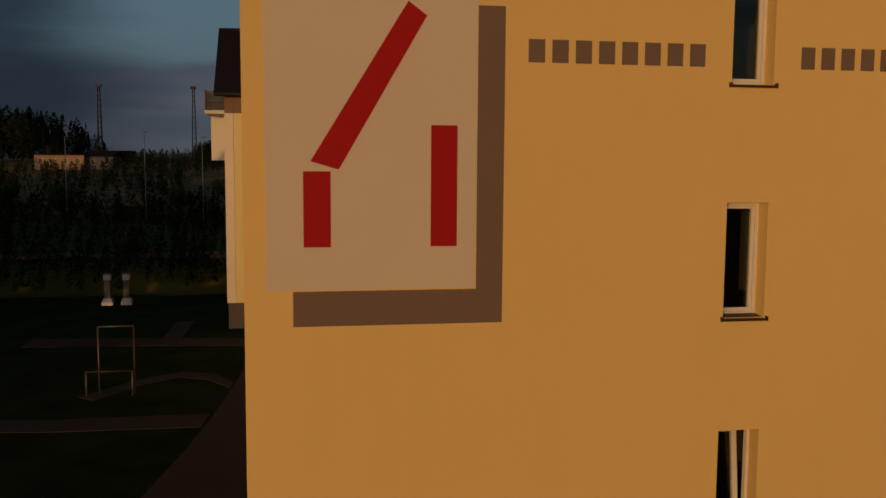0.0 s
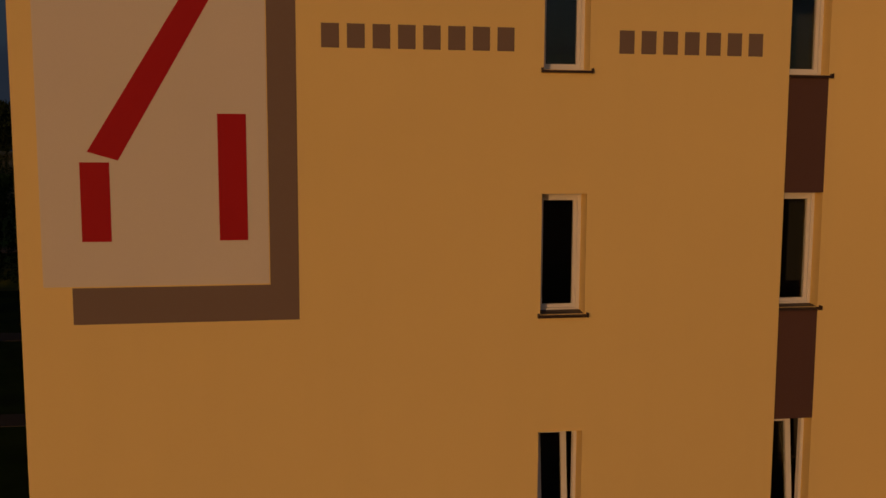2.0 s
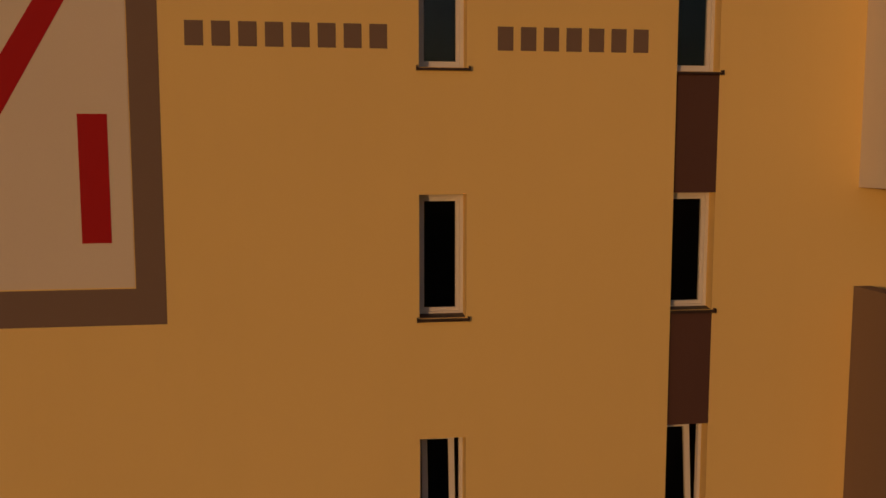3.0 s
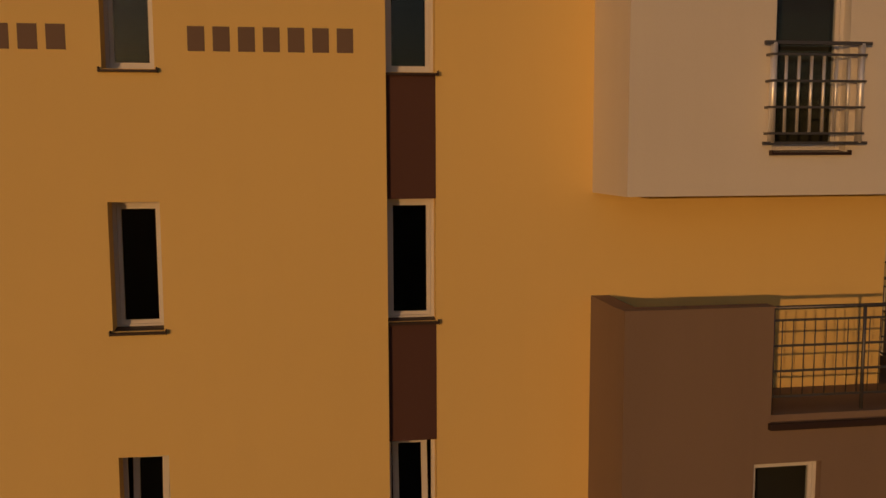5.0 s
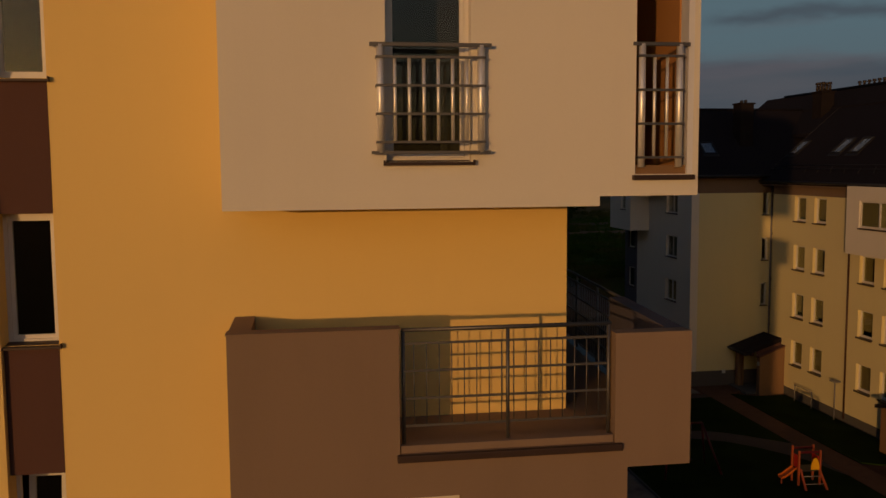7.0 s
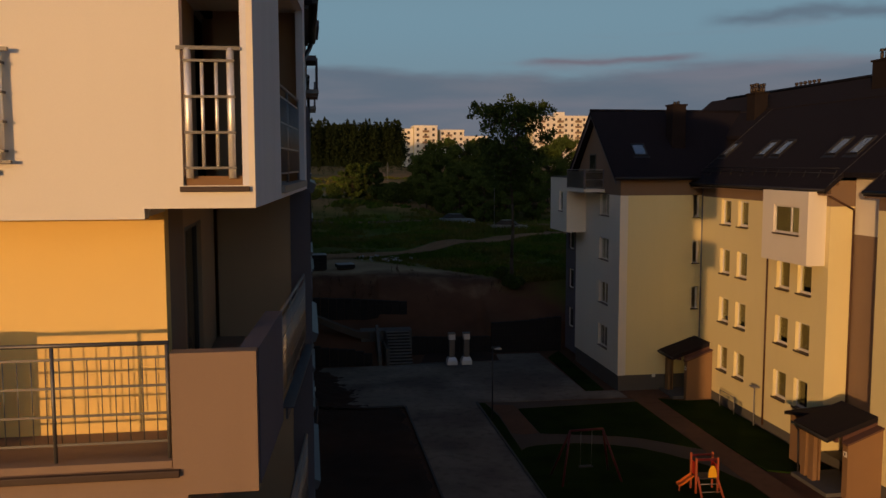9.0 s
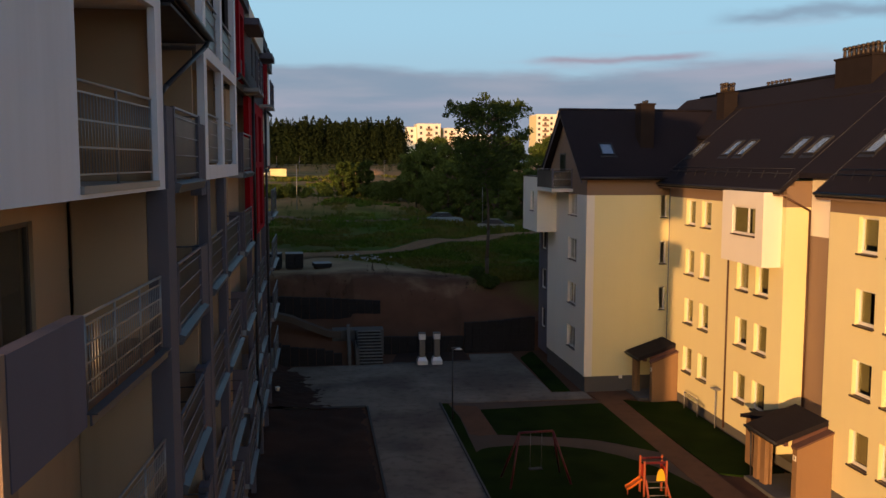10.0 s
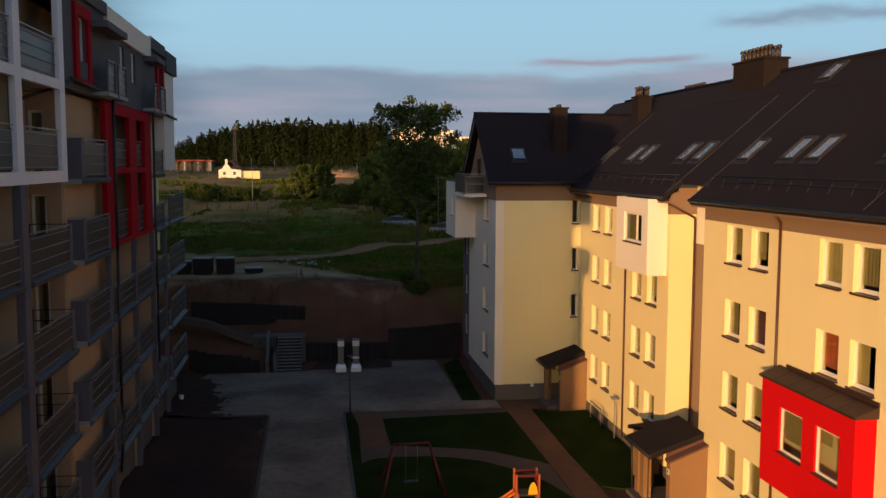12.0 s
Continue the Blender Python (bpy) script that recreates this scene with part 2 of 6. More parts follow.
SOIL = material("bare_brown_soil", (0.055, 0.030, 0.022), 0.97, 0.35, 3.0, 6, 0.9, spec=0.12, tint=(0.035, 0.024, 0.02))
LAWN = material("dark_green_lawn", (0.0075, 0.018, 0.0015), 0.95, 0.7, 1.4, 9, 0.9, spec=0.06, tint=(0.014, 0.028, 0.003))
GABION = material("dark_retaining_wall", (0.024, 0.022, 0.022), 0.95, 0.25, 0.8, 9, 0.8, spec=0.15)
BARK = material("brown_bark", (0.06, 0.042, 0.03), 0.95, 0.25, 0.5, 25, 0.8)
LEAF = material("dark_green_leaves", (0.036, 0.056, 0.012), 0.75, 0.3, 1.2, 6, 0.0, spec=0.12)
LEAF_OLIVE = material("olive_leaves", (0.060, 0.088, 0.018), 0.75, 0.3, 1.5, 6, 0.0, spec=0.12)
LEAF_BUSH = material("dull_green_leaves", (0.044, 0.066, 0.014), 0.75, 0.35, 1.2, 6, 0.0, spec=0.1)
LEAF_PINE = material("pine_needles", (0.0125, 0.0195, 0.0065), 0.8, 0.6, 9.0, 0.6, 0.0, spec=0.05)
PLAY_RED = material("red_play_paint", (0.075, 0.002, 0.008), 0.45, 0.08, 0.5, 40, 0.04)
PLAY_ORANGE = material("orange_play_plastic", (0.50, 0.12, 0.010), 0.4, 0.06, 0.5, 40, 0.03)
PLAY_POST = material("red_brown_play_post", (0.34, 0.075, 0.03), 0.5, 0.1, 0.5, 40, 0.04)
PLAY_PANEL = material("red_play_plastic", (0.42, 0.02, 0.012), 0.4, 0.06, 0.5, 40, 0.03)
PLAY_YELLOW = material("yellow_play_plastic", (0.75, 0.40, 0.02), 0.4, 0.06, 0.5, 40, 0.03)
VENT_WHITE = material("white_vent_metal", (0.62, 0.62, 0.64), 0.4, 0.08, 0.6, 30, 0.05, metal=0.3)


# ---- building blocks ----
PLACE = {}


def thing(name, loc=(0, 0, 0), label="", category="", group="", kind="", turn=0.0):
    """An empty at the thing's base; its parts are given in the world (turn = 0) or in its own frame."""
    ob = new(name)
    ob.empty_display_size = 0.3
    ob.matrix_basis = pose(*loc, 0, 0, turn)
    PLACE[ob] = Matrix.Translation(loc).inverted()
    return tagged(ob, label, category, group, kind)


def own(ob):
    """The parts of this thing are given in its own frame."""
    PLACE[ob] = Matrix()
    return ob


def data(name, bm, mat):
    me = bpy.data.meshes.new(name)
    bmesh.ops.recalc_face_normals(bm, faces=bm.faces)
    bm.to_mesh(me)
    bm.free()
    me.materials.append(mat)
    return me


def place(name, me, parent, m=None, label=""):
    ob = new(name, me)
    if parent is not None:
        ob.parent = parent
        ob.matrix_parent_inverse = PLACE.get(parent, Matrix())
    if m is not None:
        ob.matrix_basis = m
    if label:
        ob["label"] = label
    return ob


def part(name, bm, mat, parent, label=""):
    return place(name, data(name, bm, mat), parent, None, label)


def box(bm, x0, x1, y0, y1, z0, z1):
    v = [bm.verts.new((x, y, z)) for x in (x0, x1) for y in (y0, y1) for z in (z0, z1)]
    for f in ((0, 1, 3, 2), (4, 6, 7, 5), (0, 4, 5, 1), (2, 3, 7, 6), (0, 2, 6, 4), (1, 5, 7, 3)):
        bm.faces.new([v[i] for i in f])
    return v


def slab(x0, x1, y0, y1, z0, z1, bevel=0.0):
    bm = bmesh.new()
    box(bm, x0, x1, y0, y1, z0, z1)
    if bevel:
        bmesh.ops.bevel(bm, geom=bm.edges[:], offset=bevel, segments=2, affect="EDGES", profile=0.6)
    return bm


def prism(bm, points, axis, a, b):
    """A polygon (pairs in the two other axes) pulled along an axis from a to b."""
    def at(p, q):
        return {"x": (q, p[0], p[1]), "y": (p[0], q, p[1]), "z": (p[0], p[1], q)}[axis]
    lo, hi = [bm.verts.new(at(p, a)) for p in points], [bm.verts.new(at(p, b)) for p in points]
    bm.faces.new(lo)
    bm.faces.new(hi[::-1])
    for i in range(len(points)):
        j = (i + 1) % len(points)
        bm.faces.new((lo[i], hi[i], hi[j], lo[j]))


def tube(bm, a, b, r, sides=8, r2=None):
    a, b = Vector(a), Vector(b)
    d = (b - a).normalized()
    s = d.orthogonal().normalized()
    t = d.cross(s)
    rings = []
    for p, rad in ((a, r), (b, r if r2 is None else r2)):
        rings.append([bm.verts.new(p + (s * math.cos(q) + t * math.sin(q)) * rad) for q in (2 * math.pi * i / sides for i in range(sides))])
    for i in range(sides):
        j = (i + 1) % sides
        f = bm.faces.new((rings[0][i], rings[0][j], rings[1][j], rings[1][i]))
        f.smooth = True
    bm.faces.new(rings[0][::-1])
    bm.faces.new(rings[1])


def beam(bm, a, b, w, h):
    """A bar of w (sideways) by h (upright) between two points."""
    a, b = Vector(a), Vector(b)
    d = (b - a).normalized()
    s = Vector((0, 0, 1)).cross(d)
    s = s.normalized() if s.length > 1e-4 else Vector((1, 0, 0))
    u = d.cross(s)
    v = [bm.verts.new(p + s * (i * w / 2) + u * (j * h / 2)) for p in (a, b) for i in (-1, 1) for j in (-1, 1)]
    for f in ((0, 1, 3, 2), (4, 6, 7, 5), (0, 4, 5, 1), (2, 3, 7, 6), (0, 2, 6, 4), (1, 5, 7, 3)):
        bm.faces.new([v[i] for i in f])


class Face:
    """An upright wall plane: origin, direction along it, outward normal; u runs along, z up, d into the wall."""

    def __init__(self, x, y, ux, uy, nx, ny):
        self.o, self.u, self.n = Vector((x, y, 0)), Vector((ux, uy, 0)).normalized(), Vector((nx, ny, 0)).normalized()

    def at(self, u, z, d=0.0):
        return self.o + self.u * u - self.n * d + Vector((0, 0, z))

    def matrix(self, u, z, d=0.0):
        m = Matrix.Identity(4)
        m.col[0][:3], m.col[1][:3], m.col[2][:3], m.col[3][:3] = self.u, -self.n, (0, 0, 1), self.at(u, z, d)
        return m


def wall_mesh(face, u0, u1, z0, z1, thick, holes=(), d0=0.0):
    """A wall with rectangular openings (u0, u1, z0, z1) that go right through it."""
    us = sorted({u0, u1, *(min(max(h[k], u0), u1) for h in holes for k in (0, 1))})
    zs = sorted({z0, z1, *(min(max(h[k], z0), z1) for h in holes for k in (2, 3))})
    bm = bmesh.new()
    grid = {}

    def vert(i, j, back):
        if (i, j, back) not in grid:
            grid[i, j, back] = bm.verts.new(face.at(us[i], zs[j], d0 + (thick if back else 0)))
        return grid[i, j, back]

    def solid(i, j):
        if not (0 <= i < len(us) - 1 and 0 <= j < len(zs) - 1):
            return False
        u, z = (us[i] + us[i + 1]) / 2, (zs[j] + zs[j + 1]) / 2
        return not any(h[0] < u < h[1] and h[2] < z < h[3] for h in holes)

    for i in range(len(us) - 1):
        for j in range(len(zs) - 1):
            if not solid(i, j):
                continue
            for back in (False, True):
                bm.faces.new([vert(i, j, back), vert(i + 1, j, back), vert(i + 1, j + 1, back), vert(i, j + 1, back)])
            for di, dj, e in ((-1, 0, ((i, j), (i, j + 1))), (1, 0, ((i + 1, j), (i + 1, j + 1))), (0, -1, ((i, j), (i + 1, j))), (0, 1, ((i, j + 1), (i + 1, j + 1)))):
                if not solid(i + di, j + dj):
                    bm.faces.new([vert(*e[0], False), vert(*e[1], False), vert(*e[1], True), vert(*e[0], True)])
    return bm


def face_box(bm, face, u0, u1, z0, z1, d0, d1):
    v = [bm.verts.new(face.at(u, z, d)) for u in (u0, u1) for d in (d0, d1) for z in (z0, z1)]
    for f in ((0, 1, 3, 2), (4, 6, 7, 5), (0, 4, 5, 1), (2, 3, 7, 6), (0, 2, 6, 4), (1, 5, 7, 3)):
        bm.faces.new([v[i] for i in f])


CACHE = {}


def window(parent, face, u0, u1, z0, z1, depth=0.14, split=(), sill=0.05, frame_mat=None, curtain=None, cover=1.0, wide=1.0, bars=(), ajar=0.0, handle=False, foot=0.0, name="window"):
    """A window in an opening: frame ring with mullions, panes, a folded metal sill, perhaps a curtain behind."""
    w, h = round(u1 - u0, 3), round(z1 - z0, 3)
    frame_mat = frame_mat or PVC
    key = (w, h, depth, tuple(split), sill, frame_mat.name, tuple(bars), foot)
    if key not in CACHE:
        f, y0 = 0.085, depth
        edges = [0.0, *(q * w for q in split), w]
        lows = [0.0, *(q * h for q in bars), h]
        gaps = []
        for a, c in zip(edges[:-1], edges[1:]):
            for p, q in zip(lows[:-1], lows[1:]):
                gaps.append((a + (f if a == 0 else 0.05), c - (f if c == w else 0.05), p + (f + foot if p == 0 else 0.04), q - (f if q == h else 0.04)))
        local = Face(0, 0, 1, 0, 0, -1)
        e = 0.045
        wide_gaps = [(g[0] - e, g[1] + e, g[2] - e, g[3] + e) if g[1] - g[0] > 0.2 and len(gaps) == 1 else g for g in gaps]
        frame_me = data("window_frame", wall_mesh(local, 0, w, 0, h, 0.07, wide_gaps, y0), frame_mat)
        sash_me = [data("sash", wall_mesh(local, o[0] + 0.002, o[1] - 0.002, o[2] + 0.002, o[3] - 0.002, 0.045, [g], y0 + 0.02), frame_mat) for o, g in zip(wide_gaps, gaps) if o is not g]
        pane_me = []
        for g in gaps:
            b = bmesh.new()
            box(b, g[0] - 0.01, g[1] + 0.01, y0 + 0.03, y0 + 0.042, g[2] - 0.01, g[3] + 0.01)
            pane_me.append(data("pane", b, GLASS))
        sill_me = None
        if sill:
            b = bmesh.new()
            prism(b, [(-sill, -0.034 - foot / 2), (-sill, -0.010), (depth + 0.01, 0.018), (depth + 0.01, 0.004), (-sill + 0.012, -0.020), (-sill + 0.012, -0.034 - foot / 2)], "x", -0.025, w + 0.025)
            box(b, -0.032, -0.018, -sill - 0.006, 0.02, -0.036, 0.016)
            box(b, w + 0.018, w + 0.032, -sill - 0.006, 0.02, -0.036, 0.016)
            sill_me = data("window_sill", b, SILL)
        b = bmesh.new()
        n = max(6, int(w * 14))
        rows = [[b.verts.new((0.05 + (w - 0.1) * i / n, 0.02 * math.sin(i * 1.9), z)) for i in range(n + 1)] for z in (0.0, 1.0)]
        for i in range(n):
            fc = b.faces.new((rows[0][i], rows[0][i + 1], rows[1][i + 1], rows[1][i]))
            fc.smooth = True
        cloth_me = {}
        cloth_me["bm"] = b
        CACHE[key] = (frame_me, pane_me, sill_me, cloth_me, sash_me)
    frame_me, pane_me, sill_me, cloth_me, sash_me = CACHE[key]
    win = place(name, frame_me, parent, face.matrix(u0, z0))
    if ajar:
        q = data("sash", wall_mesh(Face(0, 0, 1, 0, 0, -1), 0, w - 0.14, 0, h - 0.14, 0.05, [(0.07, w - 0.21, 0.07, h - 0.21)]), frame_mat)
        sash = place("sash", q, win, Matrix.Translation((0.07, depth + 0.06, 0.07)) @ Matrix.Rotation(-ajar, 4, "X"))
        b = bmesh.new()
        box(b, 0.06, w - 0.20, 0.02, 0.03, 0.06, h - 0.20)
        place("pane", data("pane", b, GLASS), sash)
    else:
        for me in sash_me:
            place("sash", me, win)
        for me in pane_me:
            place("pane", me, win)
    if handle:
        b = bmesh.new()
        box(b, w - 0.065, w - 0.035, depth - 0.012, depth, h * 0.46, h * 0.46 + 0.07)
        box(b, w - 0.058, w - 0.042, depth - 0.04, depth - 0.012, h * 0.46 + 0.03, h * 0.46 + 0.05)
        box(b, w - 0.06, w - 0.04, depth - 0.052, depth - 0.04, h * 0.46 - 0.07, h * 0.46 + 0.05)
        place("handle", data("handle", b, frame_mat), win)
    if sill_me:
        place("window_sill", sill_me, win)
    if curtain is not None:
        if curtain.name not in cloth_me:
            cloth_me[curtain.name] = data("curtain", cloth_me["bm"].copy(), curtain)
        tall = (h - 0.1) * cover
        place("curtain", cloth_me[curtain.name], win, Matrix.Translation((0, depth + 0.13, h - 0.05 - tall)) @ Matrix.Diagonal((wide, 1, tall, 1)))
    return win


def railing(parent, a, b, height=1.05, rails=4, posts=3, gap=0.12, metal=None, rod=0.008, post=0.02, top=0.022, base=0.08, head=0.12, name="railing", bright=None):
    """A metal railing from a to b (floor points): handrail and cross rails, posts and thin uprights."""
    metal = metal or GALV
    a, b = Vector(a), Vector(b)
    run = b - a
    length = run.length
    bm = bmesh.new()
    up = Vector((0, 0, 1))
    tube(bm, a + up * height, b + up * height, top, 8)
    zs = [base + (height - head - base) * k / (rails - 1) for k in range(rails)]
    ob = part(name, bm, metal, parent)
    for z in zs:
        bm = bmesh.new()
        beam(bm, a + up * z, b + up * z, 0.014, 0.025)
        part("rail", bm, metal, ob)
    key = ("post", height, post, metal.name)
    if key not in CACHE:
        q = bmesh.new()
        tube(q, (0, 0, 0), (0, 0, height), post, 8)
        CACHE[key] = data("post", q, bright or metal)
    for k in range(posts):
        place("post", CACHE[key], ob, Matrix.Translation(a + run * (0.01 + 0.98 * k / max(1, posts - 1))))
    key = ("rod", height, rod, base, head, metal.name)
    if key not in CACHE:
        q = bmesh.new()
        tube(q, (0, 0, zs[0]), (0, 0, zs[-1]), rod, 6)
        CACHE[key] = data("baluster", q, bright or metal)
    count = int(length / gap)
    for k in range(1, count):
        place("baluster", CACHE[key], ob, Matrix.Translation(a + run * (k / count)))
    return ob


def glass_rail(parent, a, b, height=1.2, rails=4, ends=(0.14, 0.14), name="railing"):
    """A balcony rail of horizontal bars before smoked panes, with flat upright plates at its ends."""
    a, b = Vector(a), Vector(b)
    up, d = Vector((0, 0, 1)), (b - a).normalized()
    bm = bmesh.new()
    beam(bm, a + up * height, b + up * height, 0.05, 0.035)
    ob = part(name, bm, RAIL_GREY, parent)
    for k in range(rails):
        bm = bmesh.new()
        z = 0.12 + (height - 0.28) * k / (rails - 1)
        tube(bm, a + up * z, b + up * z, 0.013, 6)
        part("rail", bm, RAIL_GREY, ob)
    for p, w, s in ((a, ends[0], 1), (b, ends[1], -1)):
        if w:
            bm = bmesh.new()
            beam(bm, p + up * (height / 2 - 0.06), p + d * (s * w) + up * (height / 2 - 0.06), 0.06, height + 0.16)
            part("end_plate", bm, GREY, ob)
    side = d.cross(up) * -0.03
    p0, p1 = a + d * (ends[0] + 0.02), b - d * (ends[1] + 0.02)
    bm = bmesh.new()
    beam(bm, p0 + side + up * (height * 0.5 - 0.02), p1 + side + up * (height * 0.5 - 0.02), 0.01, height - 0.14)
    part("pane", bm, SMOKED, ob)
    return ob


def pipe(parent, points, r=0.05, mat=None, name="downpipe"):
    bm = bmesh.new()
    for p, q in zip(points[:-1], points[1:]):
        tube(bm, p, q, r, 8)
    return part(name, bm, mat or DARK_METAL, parent)


# ---- ground ----
G = 0.45


def smooth(a, b, t):
    t = min(1.0, max(0.0, (t - a) / (b - a)))
    return t * t * (3 - 2 * t)


def ground_height(x, y):
    """Courtyards on two levels, a bank behind the retaining walls, and rising fields beyond."""
    low = 4.2 + (G - 4.2) * smooth(1.0, 12.0, x)
    far = 5.2 + 1.2 * smooth(66.0, 116.0, y) + 2.5 * smooth(108.0, 130.0, y) + 3.8 * smooth(126.0, 310.0, y)
    if x < 20.6:
        bank = G + 1.9 * smooth(60.2, 64.5, y) + (far - G - 1.9) * smooth(64.5, 70.0, y)
    else:
        lift = 1.15 if x < 28.4 else 2.1
        bank = G + lift * smooth(62.95, 63.25, y) + (far - G - lift) * smooth(63.2, 69.0, y)
    z = low if y < 60 else max(low, bank)
    if y > 69:
        z = far
    rough = 0.0
    if y > 64:
        rough = 0.5 * noise.noise(Vector((x * 0.12, y * 0.12, 0))) * smooth(64, 72, y) + 0.10 * noise.noise(Vector((x * 0.7, y * 0.7, 3))) * (1 - smooth(72, 76, y))
    return z + rough


def axis_steps(*spans):
    out = []
    for a, b, step in spans:
        n = max(1, round((b - a) / step))
        out += [a + (b - a) * k / n for k in range(n)]
    return out + [spans[-1][1]]


def ground_sheet():
    xs = axis_steps((-1500, -200, 130), (-200, -40, 20), (-40, 12, 4), (12, 20.4, 0.6), (20.4, 20.8, 0.2), (20.8, 28.2, 0.6), (28.2, 28.6, 0.2), (28.6, 40, 0.7), (40, 60, 4), (60, 200, 20), (200, 1500, 130))
    ys = axis_steps((-1500, -100, 140), (-100, 0, 20), (0, 56, 8), (56, 62.8, 0.7), (62.8, 63.4, 0.15), (63.4, 72, 0.6), (72, 110, 2), (110, 220, 6), (220, 600, 30), (600, 2400, 150))
    bm = bmesh.new()
    rows = [[bm.verts.new((x, y, ground_height(x, y))) for x in xs] for y in ys]
    for j in range(len(ys) - 1):
        for i in range(len(xs) - 1):
            f = bm.faces.new((rows[j][i], rows[j][i + 1], rows[j + 1][i + 1], rows[j + 1][i]))
            f.smooth = True
    return bm


def field_material():
    """Bare soil near the building site, then meadow with dry patches and a worn track."""
    m = material("meadow_and_soil", (0.056, 0.088, 0.010), 0.97, 0.35, 6.0, 3, 0.8, spec=0.12, tint=(0.100, 0.088, 0.020))
    n, l = m.node_tree.nodes, m.node_tree.links
    b = n["Principled BSDF"]
    grass = b.inputs["Base Color"].links[0].from_socket
    geo = n.new("ShaderNodeNewGeometry")
    sep = n.new("ShaderNodeSeparateXYZ")
    wob = n.new("ShaderNodeTexNoise")
    wob.inputs["Scale"].default_value, wob.inputs["Detail"].default_value = 0.35, 5.0
    l.new(geo.outputs["Position"], wob.inputs["Vector"])
    l.new(geo.outputs["Position"], sep.inputs[0])

    def mathn(op, a, c):
        k = n.new("ShaderNodeMath")
        k.operation = op
        for i, v in enumerate((a, c)):
            if isinstance(v, (int, float)):
                k.inputs[i].default_value = v
            else:
                l.new(v, k.inputs[i])
        return k.outputs[0]

    y = mathn("ADD", sep.outputs["Y"], mathn("MULTIPLY", mathn("SUBTRACT", wob.outputs["Fac"], 0.5), 9.0))
    deep = y
    y = mathn("ADD", y, mathn("SUBTRACT", mathn("MAXIMUM", sep.outputs["X"], 12.0), 18.0))
    ramp = n.new("ShaderNodeMapRange")
    ramp.inputs["From Min"].default_value, ramp.inputs["From Max"].default_value = 80.0, 85.0
    l.new(mathn("ADD", y, mathn("MULTIPLY", mathn("SUBTRACT", 8.0, mathn("MINIMUM", sep.outputs["X"], 8.0)), 4.0)), ramp.inputs["Value"])
    mx = n.new("ShaderNodeMix")
    mx.data_type = "RGBA"
    l.new(ramp.outputs[0], mx.inputs["Factor"])
    sand = n.new("ShaderNodeMapRange")
    sand.inputs["From Min"].default_value, sand.inputs["From Max"].default_value = 68.5, 72.5
    l.new(deep, sand.inputs["Value"])
    bare = n.new("ShaderNodeMix")
    bare.data_type = "RGBA"
    l.new(sand.outputs[0], bare.inputs["Factor"])
    bare.inputs["A"].default_value = (0.108, 0.052, 0.031, 1)
    bare.inputs["B"].default_value = (0.31, 0.21, 0.125, 1)
    l.new(bare.outputs["Result"], mx.inputs["A"])
    dry = n.new("ShaderNodeMapRange")
    dry.inputs["From Min"].default_value, dry.inputs["From Max"].default_value = 0.30, 0.58
    wide = n.new("ShaderNodeTexNoise")
    wide.inputs["Scale"].default_value, wide.inputs["Detail"].default_value = 0.055, 6.0
    l.new(geo.outputs["Position"], wide.inputs["Vector"])
    l.new(wide.outputs["Fac"], dry.inputs["Value"])
    hay = n.new("ShaderNodeMix")
    hay.data_type = "RGBA"
    far = n.new("ShaderNodeMapRange")
    far.inputs["From Min"].default_value, far.inputs["From Max"].default_value = 112.5, 122.0
    l.new(deep, far.inputs["Value"])
    l.new(mathn("MULTIPLY", dry.outputs[0], far.outputs[0]), hay.inputs["Factor"])
    l.new(grass, hay.inputs["A"])
    hay.inputs["B"].default_value = (0.27, 0.170, 0.075, 1)
    l.new(hay.outputs["Result"], mx.inputs["B"])
    scaled = n.new("ShaderNodeVectorMath")
    scaled.operation = "SCALE"
    l.new(mx.outputs["Result"], scaled.inputs[0])
    l.new(mathn("ADD", mathn("MULTIPLY", wob.outputs["Fac"], 1.0), 0.5), scaled.inputs["Scale"])
    l.new(scaled.outputs[0], b.inputs["Base Color"])
    return m


FIELD = field_material()
tagged(part("ground", ground_sheet(), FIELD, None), "bare soil banks and rising rough meadow", "ground", "", "structure")


def flat_area(name, points, mat, label, category, z=G, thick=0.06, kind="structure"):
    bm = bmesh.new()
    prism(bm, points, "z", z - 0.5, z + thick)
    return tagged(part(name, bm, mat, None), label, category, "", kind)


pavement = flat_area("pavement", [(14.6, 49.5), (20.75, 49.4), (20.75, 5), (24.75, 5), (24.75, 49.5), (33.7, 49.3), (33.7, 50.9), (31.7, 51.0), (31.7, 62.0), (28.6, 62.0), (28.4, 59.75), (22.4, 59.8), (20.0, 59.6), (14.6, 59.6)], PAVING, "worn grey paved courtyard drive", "pavement", G, 0.05)
BEND_UP = [(26.85, 43.25), (28.2, 42.87), (29.5, 42.5), (30.76, 42.1), (31.6, 41.65), (32.4, 40.95), (33.1, 40.25), (33.85, 39.55)]
BEND_LOW = [(25.3, 40.7), (25.6, 41.1), (26.1, 41.33), (26.95, 41.42), (28.3, 41.36), (29.6, 40.98), (30.87, 40.3), (31.8, 39.33), (32.6, 38.2), (33.2, 37.1), (33.6, 35.7), (33.83, 34.9)]
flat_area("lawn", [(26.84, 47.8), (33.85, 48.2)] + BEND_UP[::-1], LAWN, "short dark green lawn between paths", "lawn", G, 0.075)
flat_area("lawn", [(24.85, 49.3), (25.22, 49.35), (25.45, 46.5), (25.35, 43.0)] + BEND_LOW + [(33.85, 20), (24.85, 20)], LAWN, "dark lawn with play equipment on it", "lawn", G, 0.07)
